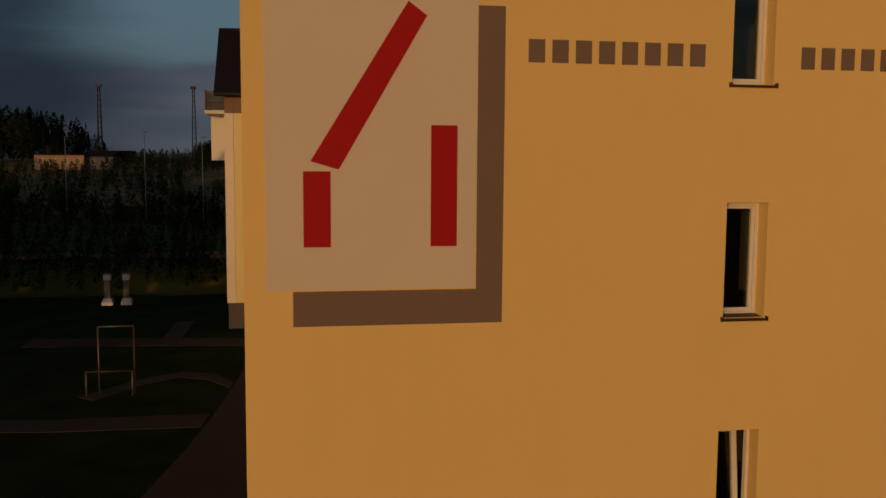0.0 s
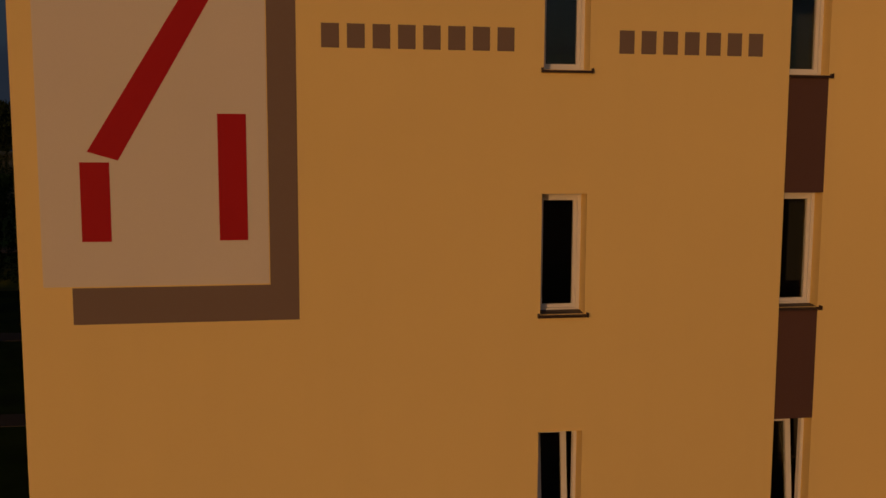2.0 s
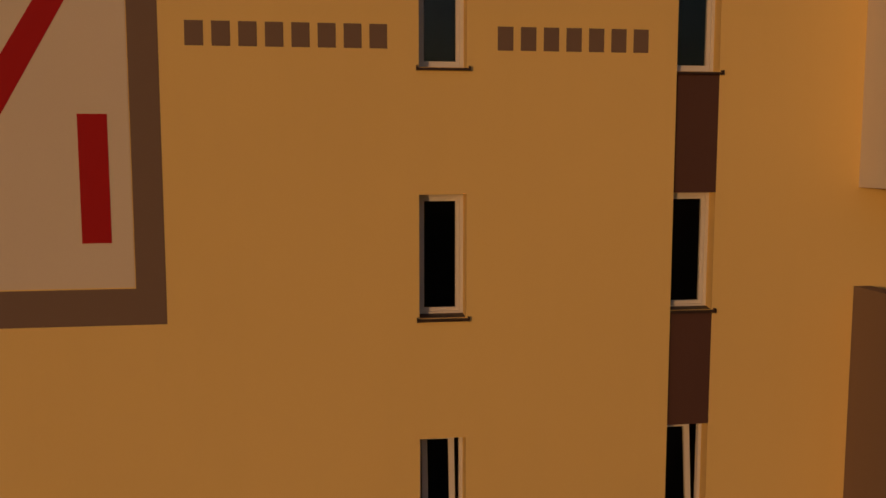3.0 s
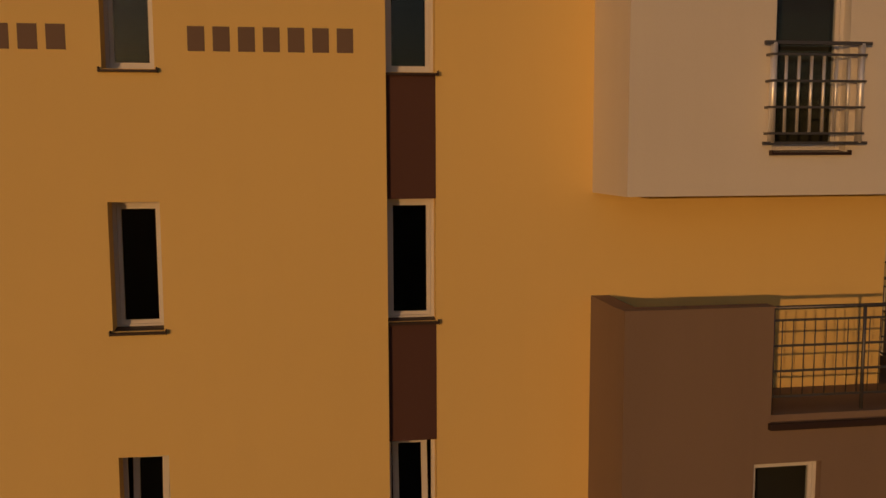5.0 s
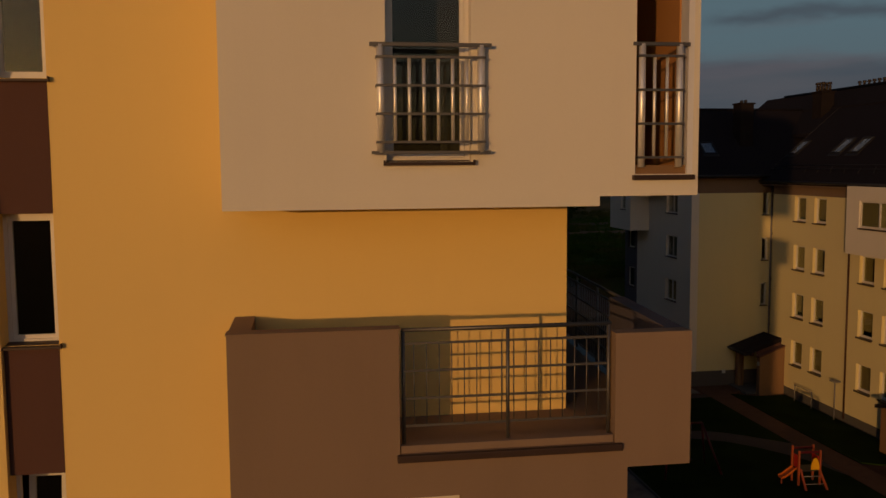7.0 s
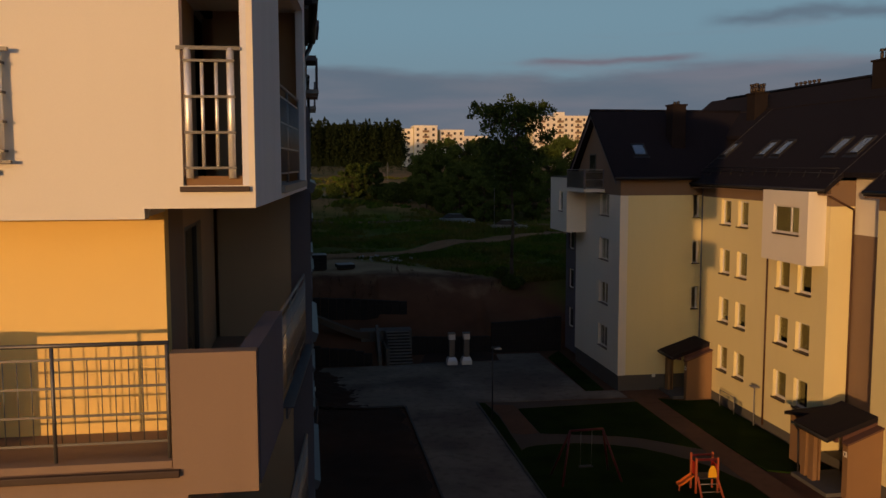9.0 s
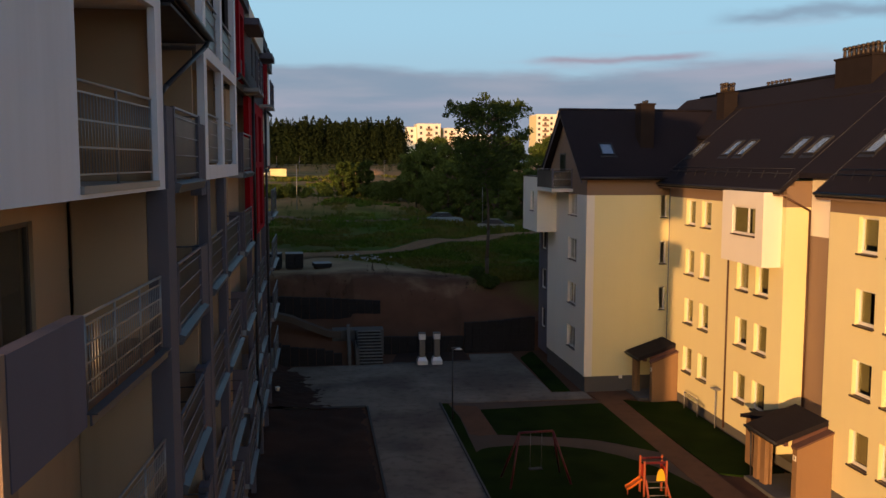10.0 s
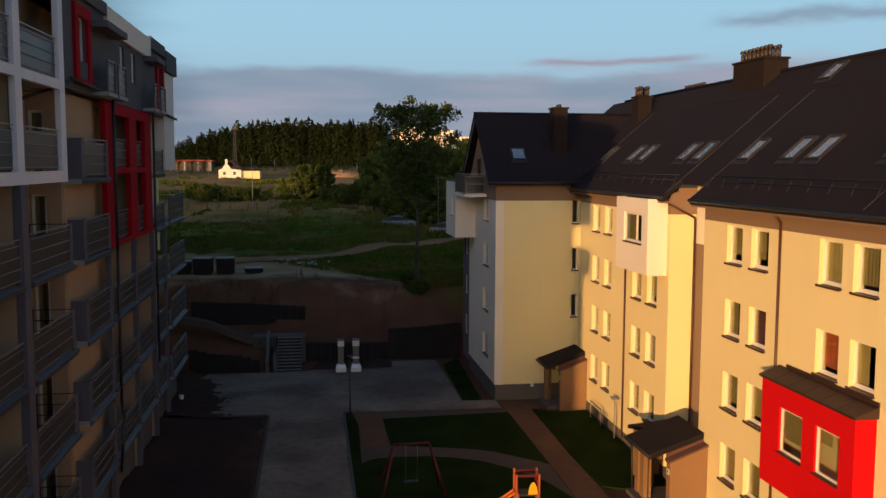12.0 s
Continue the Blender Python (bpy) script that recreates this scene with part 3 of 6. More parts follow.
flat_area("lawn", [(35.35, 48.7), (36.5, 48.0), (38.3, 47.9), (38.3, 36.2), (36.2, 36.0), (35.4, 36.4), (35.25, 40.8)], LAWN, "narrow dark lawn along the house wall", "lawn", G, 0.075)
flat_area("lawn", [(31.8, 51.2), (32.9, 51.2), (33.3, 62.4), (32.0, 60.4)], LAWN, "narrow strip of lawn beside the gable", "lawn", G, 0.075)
flat_area("lawn", [(22.9, 59.85), (28.3, 59.85), (28.5, 62.9), (23.6, 62.9)], SOIL, "bare brown soil bed below the retaining wall", "soil", G, 0.07)
def soil_bed():
    """Bare lumpy soil with a ragged edge towards the paving."""
    bm = bmesh.new()
    xs, ys = axis_steps((14.6, 20.62, 0.28)), axis_steps((5.0, 30.0, 1.2), (30.0, 49.3, 0.32))
    rows = []
    for y in ys:
        ragged = 0.22 * noise.noise(Vector((y * 0.7, 2, 5)))
        rows.append([bm.verts.new((x + (ragged - 0.12) * smooth(19.6, 20.6, x), y, G + 0.075 + 0.10 * noise.noise(Vector((x * 0.8, y * 0.8, 1))) + 0.07 * noise.noise(Vector((x * 2.6, y * 2.6, 4))) + 0.35 * smooth(17.0, 15.0, x) * (0.6 + noise.noise(Vector((x * 0.4, y * 0.3, 8))) ) - 0.12 * smooth(20.3, 20.62, x) - 0.12 * smooth(48.9, 49.3, y))) for x in xs])
    for p, q in zip(rows[:-1], rows[1:]):
        for k in range(len(xs) - 1):
            bm.faces.new((p[k], p[k + 1], q[k + 1], q[k])).smooth = True
    return bm


def soil_strip():
    """Earth heaped along the block's wall, thinning out over the paving."""
    bm = bmesh.new()
    xs, ys = axis_steps((14.6, 20.6, 0.1)), axis_steps((49.0, 59.6, 0.12))
    rows = []
    for y in ys:
        reach = 18.5 + 1.1 * noise.noise(Vector((y * 0.45, 7, 1))) + 0.5 * noise.noise(Vector((y * 1.4, 3, 6))) - 1.4 * smooth(53.0, 58.0, y) + 1.2 * smooth(50.6, 49.2, y)
        rows.append([bm.verts.new((x, y, G + 0.02 + 0.34 * smooth(reach, 14.8, x) + (0.07 * noise.noise(Vector((x * 1.6, y * 1.6, 4))) + 0.05 * noise.noise(Vector((x * 4.5, y * 4.5, 9)))) * smooth(reach + 0.9, reach - 0.9, x))) for x in xs])
    for p, q in zip(rows[:-1], rows[1:]):
        for k in range(len(xs) - 1):
            bm.faces.new((p[k], p[k + 1], q[k + 1], q[k])).smooth = True
    return bm


tagged(part("soil_bed", soil_bed(), SOIL, None), "bare dark lumpy soil beside the drive", "soil", "", "structure")
tagged(part("soil_strip", soil_strip(), SOIL, None), "dark earth heaped along the block's wall", "soil", "", "structure")
YARD = material("dark_block_paving", (0.082, 0.064, 0.052), 0.9, 0.3, 2.0, 14, 0.4, spec=0.2)
flat_area("footpath", [(25.46, 46.5), (25.25, 49.35), (33.85, 48.9), (33.85, 48.25), (26.8, 47.85)] + BEND_UP + [(33.85, 34.95)] + BEND_LOW[-2::-1] + [(25.36, 43.0)], YARD, "curved grey block footpath across the lawn", "footpath", G, 0.055)
flat_area("footpath", [(33.88, 49.2), (33.88, 20), (35.35, 20), (35.2, 40.8), (35.3, 48.7), (37.0, 49.6), (37.0, 50.9), (33.75, 50.9)], BRICK_PAVING, "reddish block footpath along the apartment house", "footpath", G, 0.06)
flat_area("footpath", [(25.52, 46.5), (25.4, 48.9), (26.7, 48.6), (26.78, 47.8), (26.8, 43.3), (25.9, 43.2), (25.45, 43.6)], BRICK_PAVING, "reddish block footpath beside the drive", "footpath", G, 0.06)
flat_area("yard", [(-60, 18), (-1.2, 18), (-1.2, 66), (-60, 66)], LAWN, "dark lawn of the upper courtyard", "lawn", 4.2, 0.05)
# darker paving copy, the upper courtyard's shade put into its colour
SHADE_PAVING = material("shade_dark_paving", (0.036, 0.031, 0.028), 0.9, 0.3, 2.0, 14, 0.4, spec=0.2)
flat_area("footpath", [(-14, 48.5), (-9, 48.2), (-2.5, 47.45), (-2.5, 49.2), (-9, 50.1), (-14, 50.6)], SHADE_PAVING, "dark footpath in the upper courtyard", "footpath", 4.2, 0.08)
flat_area("footpath", [(-14, 33.9), (-9, 33.3), (-3.62, 33.15), (-3.45, 34.85), (-9, 34.8), (-14, 35.6)], SHADE_PAVING, "dark footpath in the upper courtyard", "footpath", 4.2, 0.08)
flat_area("footpath", [(-6.0, 18.2), (-4.67, 26.4), (-3.9, 30.5), (-3.3, 34.7), (-2.7, 40.0), (-2.45, 43.7), (-2.45, 49.2), (-1.3, 49.2), (-1.3, 18.2)], SHADE_PAVING, "broad dark footpath beside the apartment block", "footpath", 4.2, 0.085)
flat_area("footpath", [(-7.2, 50.0), (-6.2, 49.9), (-6.0, 55.0), (-7.05, 55.0)], SHADE_PAVING, "dark footpath in the upper courtyard", "footpath", 4.2, 0.08)
flat_area("footpath", [(-8.9, 38.0), (-7.0, 40.6), (-5.3, 41.9), (-3.8, 41.3), (-2.9, 39.6), (-2.95, 38.7), (-4.0, 40.3), (-5.3, 40.9), (-6.6, 39.8), (-8.2, 37.4)], SHADE_PAVING, "curved dark footpath round the lawn", "footpath", 4.2, 0.082)


def kerb(a, b, z=G):
    bm = bmesh.new()
    beam(bm, (*a, z + 0.0), (*b, z + 0.0), 0.09, 0.22)
    tagged(part("kerb", bm, KERB, None), "grey concrete edging beside the paving", "kerb", "", "structure")


for a, b in (((24.8, 49.55), (24.8, 20)), ((20.68, 49.3), (20.68, 6)), ((14.9, 49.42), (20.6, 49.35)), ((22.8, 59.8), (28.4, 59.78))):
    kerb(a, b)


# ---- apartment building with the coloured end wall ----
STOREY = 2.8
lb = thing("apartment_building", (7.0, 30.0, G), "yellow and white apartment block with grey loggias and red frames", "apartment building")
END = Face(0, 10.51, 1, 0, 0, -1)
FRONT = Face(0, 9.45, 1, 0, 0, -1)
SIDE = Face(14.93, 9.45, 0.0724, 0.9974, 0.9974, -0.0724)
EAST = Face(15.4, 0, 0, 1, 1, 0)
BACK = Face(13.9, 0, 0, 1, 1, 0)
WEST = Face(-0.9, 0, 0, -1, -1, 0)
NORTH = Face(0, 54.3, -1, 0, 0, 1)

sills = [12.09 + STOREY * k for k in range(-4, 3)]
end_holes = [(4.76, 5.295, z, z + 1.4) for z in sills]
strip_holes = [(7.74, 8.295, z, z + 1.4) for z in sills]
STEP = Face(0, 10.60, 1, 0, 0, -1)
part("end_wall", wall_mesh(END, -0.9, 7.735, G - 0.4, 19.6, 0.34, end_holes), YELLOW, lb, "smooth yellow plaster end wall")
part("end_wall", wall_mesh(STEP, 7.737, 13.88, G - 0.4, 19.6, 0.3, strip_holes), YELLOW, lb, "smooth yellow plaster end wall, set back")
for z0, z1 in zip(sills[:-1], sills[1:]):
    bm = bmesh.new()
    face_box(bm, STEP, 7.738, 8.295, z0 + 1.4, z1 - 0.03, -0.006, 0.002)
    part("brown_panel", bm, BROWN, lb, "dark brown plaster panel between narrow windows")
part("side_wall", wall_mesh(WEST, -54.3, -10.852, G - 0.4, 19.6, 0.34), YELLOW, lb)
part("rear_wall", wall_mesh(NORTH, -14.1, 0.56, G - 0.4, 19.6, 0.34), WHITE, lb)
part("roof", slab(-0.9, 15.1, 10.6, 54.2, 19.6, 19.8), ROOF, lb, "flat dark roof")
# unseen wing added behind the block so its shadow covers the meadow
part("rear_wing", slab(-0.9, 8.5, 54.35, 90.0, G - 0.4, 19.7), YELLOW, lb)
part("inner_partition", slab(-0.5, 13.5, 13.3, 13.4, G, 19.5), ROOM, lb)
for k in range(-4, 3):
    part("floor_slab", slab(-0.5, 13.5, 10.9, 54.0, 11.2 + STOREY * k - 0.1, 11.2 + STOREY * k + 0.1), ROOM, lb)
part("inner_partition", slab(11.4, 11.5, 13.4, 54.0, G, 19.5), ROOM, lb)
for z in sills:
    open_sash = 9.0 < z < 10.0
    window(lb, END, 4.76, 5.295, z, z + 1.4, depth=0.22, ajar=0.12 if open_sash else 0.0)
    window(lb, STEP, 7.74, 8.295, z, z + 1.4, depth=0.17, sill=0.06, ajar=0.12 if open_sash else 0.0)

# the pale painted field with its taupe angle and red marks
def flat_mark(name, polygon, mat, label, proud=0.004):
    bm = bmesh.new()
    prism(bm, polygon, "y", 10.51 - proud, 10.512)
    return part(name, bm, mat, lb, label)


flat_mark("painted_field", [(-0.66, 12.52), (1.69, 12.52), (1.69, 16.6), (-0.66, 16.6)], PALE, "pale painted field on the wall")
flat_mark("painted_angle", [(-0.37, 12.11), (2.01, 12.11), (2.01, 15.69), (1.70, 15.69), (1.70, 12.505), (-0.37, 12.505)], TAUPE_MARK, "taupe painted angle bordering the field")
flat_mark("painted_bar", [(-0.17, 13.95), (0.14, 13.86), (1.12, 15.56), (0.91, 15.71)], RED_MARK, "slanted red painted bar", 0.008)
flat_mark("painted_bar", [(-0.25, 13.0), (0.05, 13.0), (0.05, 13.84), (-0.25, 13.84)], RED_MARK, "upright red painted bar", 0.007)
flat_mark("painted_bar", [(1.17, 13.0), (1.47, 13.0), (1.47, 14.36), (1.17, 14.36)], RED_MARK, "upright red painted bar", 0.008)
for first, last, count in ((2.28, 4.44, 8), (5.64, 7.41, 7)):
    pitch = (last - first + 0.06) / count
    for k in range(count):
        x0 = first + pitch * k
        x1 = x0 + pitch - 0.085
        flat_mark("painted_bar", [(x0, 15.08), (x1, 15.08), (x1, 15.34), (x0, 15.34)], TAUPE_MARK, "small taupe painted bar")

# white upper corner block, with french windows and a loggia
TOP = 19.6
fr_holes = [(11.71, 12.55, 14.0, 16.25), (14.25, 14.87, 13.86, 16.3), (13.88, 15.2, 13.4, 13.64)]
part("corner_block_front", wall_mesh(FRONT, 10.13, 14.93, 13.54, TOP, 0.22, fr_holes), WHITE, lb, "white plaster front of the corner block")
part("corner_block_cheek", slab(10.13, 10.35, 9.672, 10.598, 13.54, TOP), WHITE, lb)
part("corner_block_side", wall_mesh(SIDE, 0.0, 6.78, 13.64, TOP, 0.12, [(2.48, 6.36, 13.78, 16.6), (2.48, 6.36, 17.2, 19.3)]), SHADE_WHITE, lb, "white plaster side with a loggia opening")
part("corner_block_underside", slab(10.36, 13.9, 9.68, 10.59, 13.56, 13.7), WHITE, lb)
bm = bmesh.new()
prism(bm, [(13.9, 9.68), (14.82, 9.68), (15.29, 16.2), (13.9, 16.2)], "z", 13.655, 13.775)
part("loggia_floor", bm, CONCRETE, lb)
bm = bmesh.new()
prism(bm, [(13.6, 9.68), (14.82, 9.68), (15.29, 16.2), (13.6, 16.2)], "z", 16.62, 17.1)
part("loggia_ceiling", bm, WHITE, lb)
bm = bmesh.new()
face_box(bm, SIDE, 0.23, 2.44, 13.79, 16.6, 0.123, 0.14)
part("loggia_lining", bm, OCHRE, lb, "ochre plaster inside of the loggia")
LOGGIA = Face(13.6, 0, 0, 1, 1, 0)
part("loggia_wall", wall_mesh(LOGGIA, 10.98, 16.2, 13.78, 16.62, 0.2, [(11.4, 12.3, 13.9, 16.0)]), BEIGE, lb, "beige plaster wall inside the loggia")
window(lb, LOGGIA, 11.4, 12.3, 13.9, 16.0, depth=0.06, sill=0, frame_mat=DARK_FRAME)
window(lb, FRONT, 11.71, 12.55, 14.0, 16.25, depth=0.13, sill=0.06, name="french_window")
# dark sheets added close behind the panes, standing in for unlit rooms
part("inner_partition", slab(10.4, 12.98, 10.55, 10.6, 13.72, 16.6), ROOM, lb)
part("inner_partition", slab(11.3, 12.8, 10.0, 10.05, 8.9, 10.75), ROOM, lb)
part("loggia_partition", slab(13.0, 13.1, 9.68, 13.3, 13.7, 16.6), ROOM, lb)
part("loggia_kerb", slab(14.26, 14.86, 9.5, 9.62, 13.86, 13.95), BROWN_SIDE, lb)
part("window_sill", slab(14.22, 14.88, 9.40, 9.50, 13.80, 13.852, 0.008), SILL, lb)


def french_rail(x0, x1, y, z, h, rods, reach):
    """A polished steel guard in front of a tall window."""
    bm = bmesh.new()
    beam(bm, (x0 - 0.07, y, z + h), (x1 + 0.07, y, z + h), 0.05, 0.035)
    rail = part("railing", bm, DARK_STEEL, lb, "stainless steel guard rail")
    for k in range(4):
        zz = z + 0.10 + (h - 0.22) * k / 3
        bm = bmesh.new()
        prism(bm, [(x0 - 0.012, y + reach), (x0 - 0.012, y - 0.035), (x1 + 0.012, y - 0.035), (x1 + 0.012, y + reach), (x1, y + reach), (x1, y - 0.012), (x0, y - 0.012), (x0, y + reach)], "z", zz - 0.012, zz + 0.012)
        part("rail", bm, DARK_STEEL, rail)
    if reach > 0.1:
        bm = bmesh.new()
        beam(bm, (x0 - 0.06, y, z), (x1 + 0.06, y, z), 0.05, 0.03)
        part("rail", bm, DARK_STEEL, rail)
    q = bmesh.new()
    tube(q, (0, 0, 0), (0, 0, h), 0.036, 14)
    post_me = data("post", q, STEEL)
    q = bmesh.new()
    tube(q, (0, 0, 0.10), (0, 0, h - 0.12), 0.017, 12)
    rod_me = data("baluster", q, STEEL)
    for x in (x0 + 0.03, x1 - 0.03):
        place("post", post_me, rail, Matrix.Translation((x, y + 0.005, z)))
    for k in range(rods):
        x = x0 + 0.03 + (x1 - x0 - 0.06) * (k + 1) / (rods + 1)
        place("baluster", rod_me, rail, Matrix.Translation((x, y + 0.005, z)))


french_rail(11.62, 12.665, 9.36, 14.09, 1.03, 6, 0.11)
french_rail(14.285, 14.745, 9.45, 13.93, 1.24, 2, 0.05)
a, b = SIDE.at(2.5, 13.78, 0.1), SIDE.at(6.34, 13.78, 0.1)
railing(lb, a, b, 1.34, 4, 3, 0.13, base=0.16, head=0.14)
bm = bmesh.new()
face_box(bm, SIDE, 2.47, 6.22, 13.70, 13.80, -0.05, 0.12)
part("loggia_sill", bm, GALV, lb)

# taupe lower bay with its open balcony
low_holes = [(11.81, 14.07, 11.06, 12.6), (14.07, 15.3, 12.22, 12.6), (14.21, 15.3, 0.0, 10.79), (11.63, 12.43, 9.15, 10.6)]
part("bay_wall", wall_mesh(FRONT, 10.13, 14.9, G - 0.4, 12.33, 0.2, low_holes), TAUPE, lb, "taupe plaster bay wall and balcony parapet")
part("bay_cheek", slab(10.13, 10.35, 9.652, 10.598, G - 0.4, 12.33), TAUPE, lb)
part("bay_side_parapet", wall_mesh(SIDE, 0.205, 2.5, 10.79, 12.21, 0.2, (), 0.03), SHADE_TAUPE, lb, "plaster side of the parapet in taupe greyed as by shade")
part("bay_side_wall", slab(14.0, 14.21, 9.652, 12.0, G - 0.4, 10.78), TAUPE, lb)
part("bay_side_wall", slab(13.7, 13.9, 12.0, 16.2, G - 0.4, 10.78), BEIGE, lb)
part("parapet_cap", slab(10.12, 11.83, 9.44, 9.66, 12.33, 12.345), TAUPE, lb)
window(lb, FRONT, 11.63, 12.43, 9.15, 10.6, depth=0.1)
part("window_sill", slab(11.78, 14.14, 9.39, 9.66, 10.985, 11.058, 0.01), SILL, lb, "dark metal balcony sill")
part("balcony_kerb", slab(11.82, 14.06, 9.47, 9.64, 11.061, 11.14, 0.008), TAUPE, lb)
railing(lb, (11.84, 9.56, 11.05), (14.05, 9.56, 11.05), 1.26, 4, 3, 0.125, metal=DARK_STEEL, head=0.14, base=0.27, rod=0.006)

FLOORS = [11.0 - STOREY * k for k in range(4)]
for f, z in enumerate(FLOORS):
    bm = bmesh.new()
    if f == 0:
        prism(bm, [(10.36, 9.66), (14.7, 9.66), (15.2, 16.2), (13.86, 16.2), (13.86, 10.59), (10.36, 10.59)], "z", z - 0.2, z + 0.12)
    else:
        prism(bm, [(13.92, 12.01), (14.9, 12.01), (15.2, 16.2), (13.92, 16.2)], "z", z - 0.2, z)
    part("balcony_slab", bm, TAUPE if f == 0 else CONCRETE, lb)
    bm = bmesh.new()
    face_box(bm, SIDE, 2.5, 6.5, z - 0.20, z - 0.06, -0.03, 0.0)
    face_box(bm, SIDE, 2.5, 6.5, z - 0.06, z - 0.04, -0.10, 0.05)
    part("slab_edge", bm, EDGE, lb)
    railing(lb, SIDE.at(2.52, z, 0.05), SIDE.at(6.45, z, 0.05), 1.18, 5, 4, 0.11)
INNER = Face(13.85, 0, 0, 1, 1, 0)
part("balcony_wall", wall_mesh(INNER, 10.86, 12.3, 10.9, 13.65, 0.2), TAUPE, lb)
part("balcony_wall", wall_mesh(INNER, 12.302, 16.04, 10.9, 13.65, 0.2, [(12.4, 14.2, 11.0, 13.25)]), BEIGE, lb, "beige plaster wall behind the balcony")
window(lb, INNER, 12.4, 14.2, 11.0, 13.25, depth=0.06, sill=0, split=(0.28,), frame_mat=DARK_FRAME, name="balcony_door")


def cross_wall(y, x1, z0, z1, door=None, levels=()):
    """A wall closing a loggia on its far side, with a narrow balcony door on each level."""
    f = Face(0, y, 1, 0, 0, -1)
    holes = [(door[0], door[1], z + 0.03, z + 2.25) for z in levels] if door else []
    part("cross_wall", wall_mesh(f, 13.91, x1, z0, z1, 0.16, holes), BEIGE, lb, "beige plaster wall closing the loggia")
    for h in holes:
        window(lb, f, *h, depth=0.06, sill=0, name="balcony_door", curtain=CURTAIN, wide=0.5)


LEVELS = [13.75] + FLOORS
cross_wall(16.045, 15.12, G - 0.4, 13.64)
part("pier", slab(15.13, 15.47, 16.05, 16.9, G - 0.4, 13.64), GREY, lb)
part("pier", slab(15.30, 15.47, 16.222, 16.9, 13.645, 15.05), GREY, lb)
part("pier", slab(13.9, 15.29, 16.21, 16.75, 13.645, 17.0), BEIGE, lb)

# recessed rear wall of the loggias further on
doors = []
for z in LEVELS:
    for y in (38.8, 43.0, 48.2, 51.6):
        doors.append((y, y + 1.5, z + 0.02, z + 2.2))
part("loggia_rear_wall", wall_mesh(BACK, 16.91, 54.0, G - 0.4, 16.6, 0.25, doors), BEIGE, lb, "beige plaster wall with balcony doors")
for d in doors:
    window(lb, BACK, *d, depth=0.08, split=(0.5,), sill=0, frame_mat=DARK_FRAME, name="balcony_door", curtain=CURTAIN if (d[0] * 7 + d[2]) % 3 < 1 else None)
cross_wall(21.55, 15.2, G - 0.4, 16.6, (13.97, 14.52), LEVELS)
cross_wall(25.88, 15.2, G - 0.4, 19.5)
cross_wall(31.75, 14.93, G - 0.4, 16.6, (13.97, 14.45), LEVELS)
cross_wall(41.42, 15.2, G - 0.4, 16.6)
cross_wall(45.92, 15.2, G - 0.4, 16.6)
part("loggia_front", slab(14.7, 14.95, 31.92, 36.28, G - 0.4, 16.6), BEIGE, lb, "beige plaster wall between the loggias")


def balcony(y0, y1, z, x=15.42, high=1.25, ends=(0.14, 0.14), back=14.0, side_rail=False, cheek=False):
    """One balcony of the long side: slab with a folded metal edge, glass rail, perhaps an open side rail or a solid cheek."""
    part("balcony_slab", slab(back, x - 0.03, y0, y1, z - 0.2, z - 0.02), CONCRETE, lb)
    bm = bmesh.new()
    prism(bm, [(x - 0.028, z - 0.20), (x + 0.03, z - 0.20), (x + 0.09, z - 0.06), (x + 0.09, z - 0.045), (x - 0.05, z + 0.01), (x - 0.05, z - 0.015), (x - 0.028, z - 0.015)], "y", y0, y1)
    part("slab_edge", bm, EDGE, lb, "folded blue-grey metal edge")
    glass_rail(lb, (x - 0.05, y0 + 0.02, z), (x - 0.05, y1 - 0.02, z), high, 4, ends)
    if side_rail:
        bm = bmesh.new()
        for k in range(4):
            zz = z + 0.25 + (high - 0.25) * k / 3
            tube(bm, (back + 0.1, y1 - 0.06, zz), (x - 0.08, y1 - 0.06, zz), 0.018, 6)
        tube(bm, (back + 0.12, y1 - 0.06, z), (back + 0.12, y1 - 0.06, z + high), 0.02, 6)
        part("side_rail", bm, DARK_METAL, lb, "dark tubular side rail")
    if cheek:
        part("cheek", slab(back, x - 0.09, y0 + 0.02, y0 + 0.12, z - 0.015, z + high), GREY, lb)


for f, z in enumerate(LEVELS):
    balcony(16.92, 20.6, z, 15.5, 1.32 if f == 0 else 1.25, (0.16, 0.3), side_rail=True)
    part("end_panel", slab(15.18, 15.42, 21.08, 21.55, z - 0.4, z + 1.2), GREY, lb)
    part("end_panel", slab(15.36, 15.42, 21.57, 21.94, z - 0.4, z + 1.2), GREY, lb)
    if f:
        balcony(22.9, 25.86, z, 15.42, 1.22, (0.05, 0.05))
        balcony(26.55, 31.0, z, 15.44, 1.3, (0.05, 0.3), side_rail=True)
    balcony(32.2, 36.25, z, 15.5, 1.36, (0.4, 0.3), 14.96, cheek=True)
    if f > 1:
        balcony(36.6, 41.4, z, 15.42, 1.2, (0.2, 0.05))
        balcony(41.62, 45.8, z, 15.42, 1.2, (0.05, 0.2))
    balcony(46.8, 49.6, z, 15.42)
    if f:
        balcony(49.8, 55.3, z + 0.15, 15.62, 1.4, (0.2, 0.2))
for y0, y1 in ((21.96, 22.55), (25.9, 26.45)):
    part("pier", slab(15.22, 15.44, y0, y1, G - 0.4, 13.67), GREY, lb)
for y in (36.3, 41.45, 45.9, 49.65):
    part("pier", slab(15.22, 15.41, y, y + 0.3, G - 0.4, 10.9), GREY, lb)
part("plinth", slab(13.92, 15.1, 16.92, 54.2, G - 0.4, 2.2), PLINTH, lb)

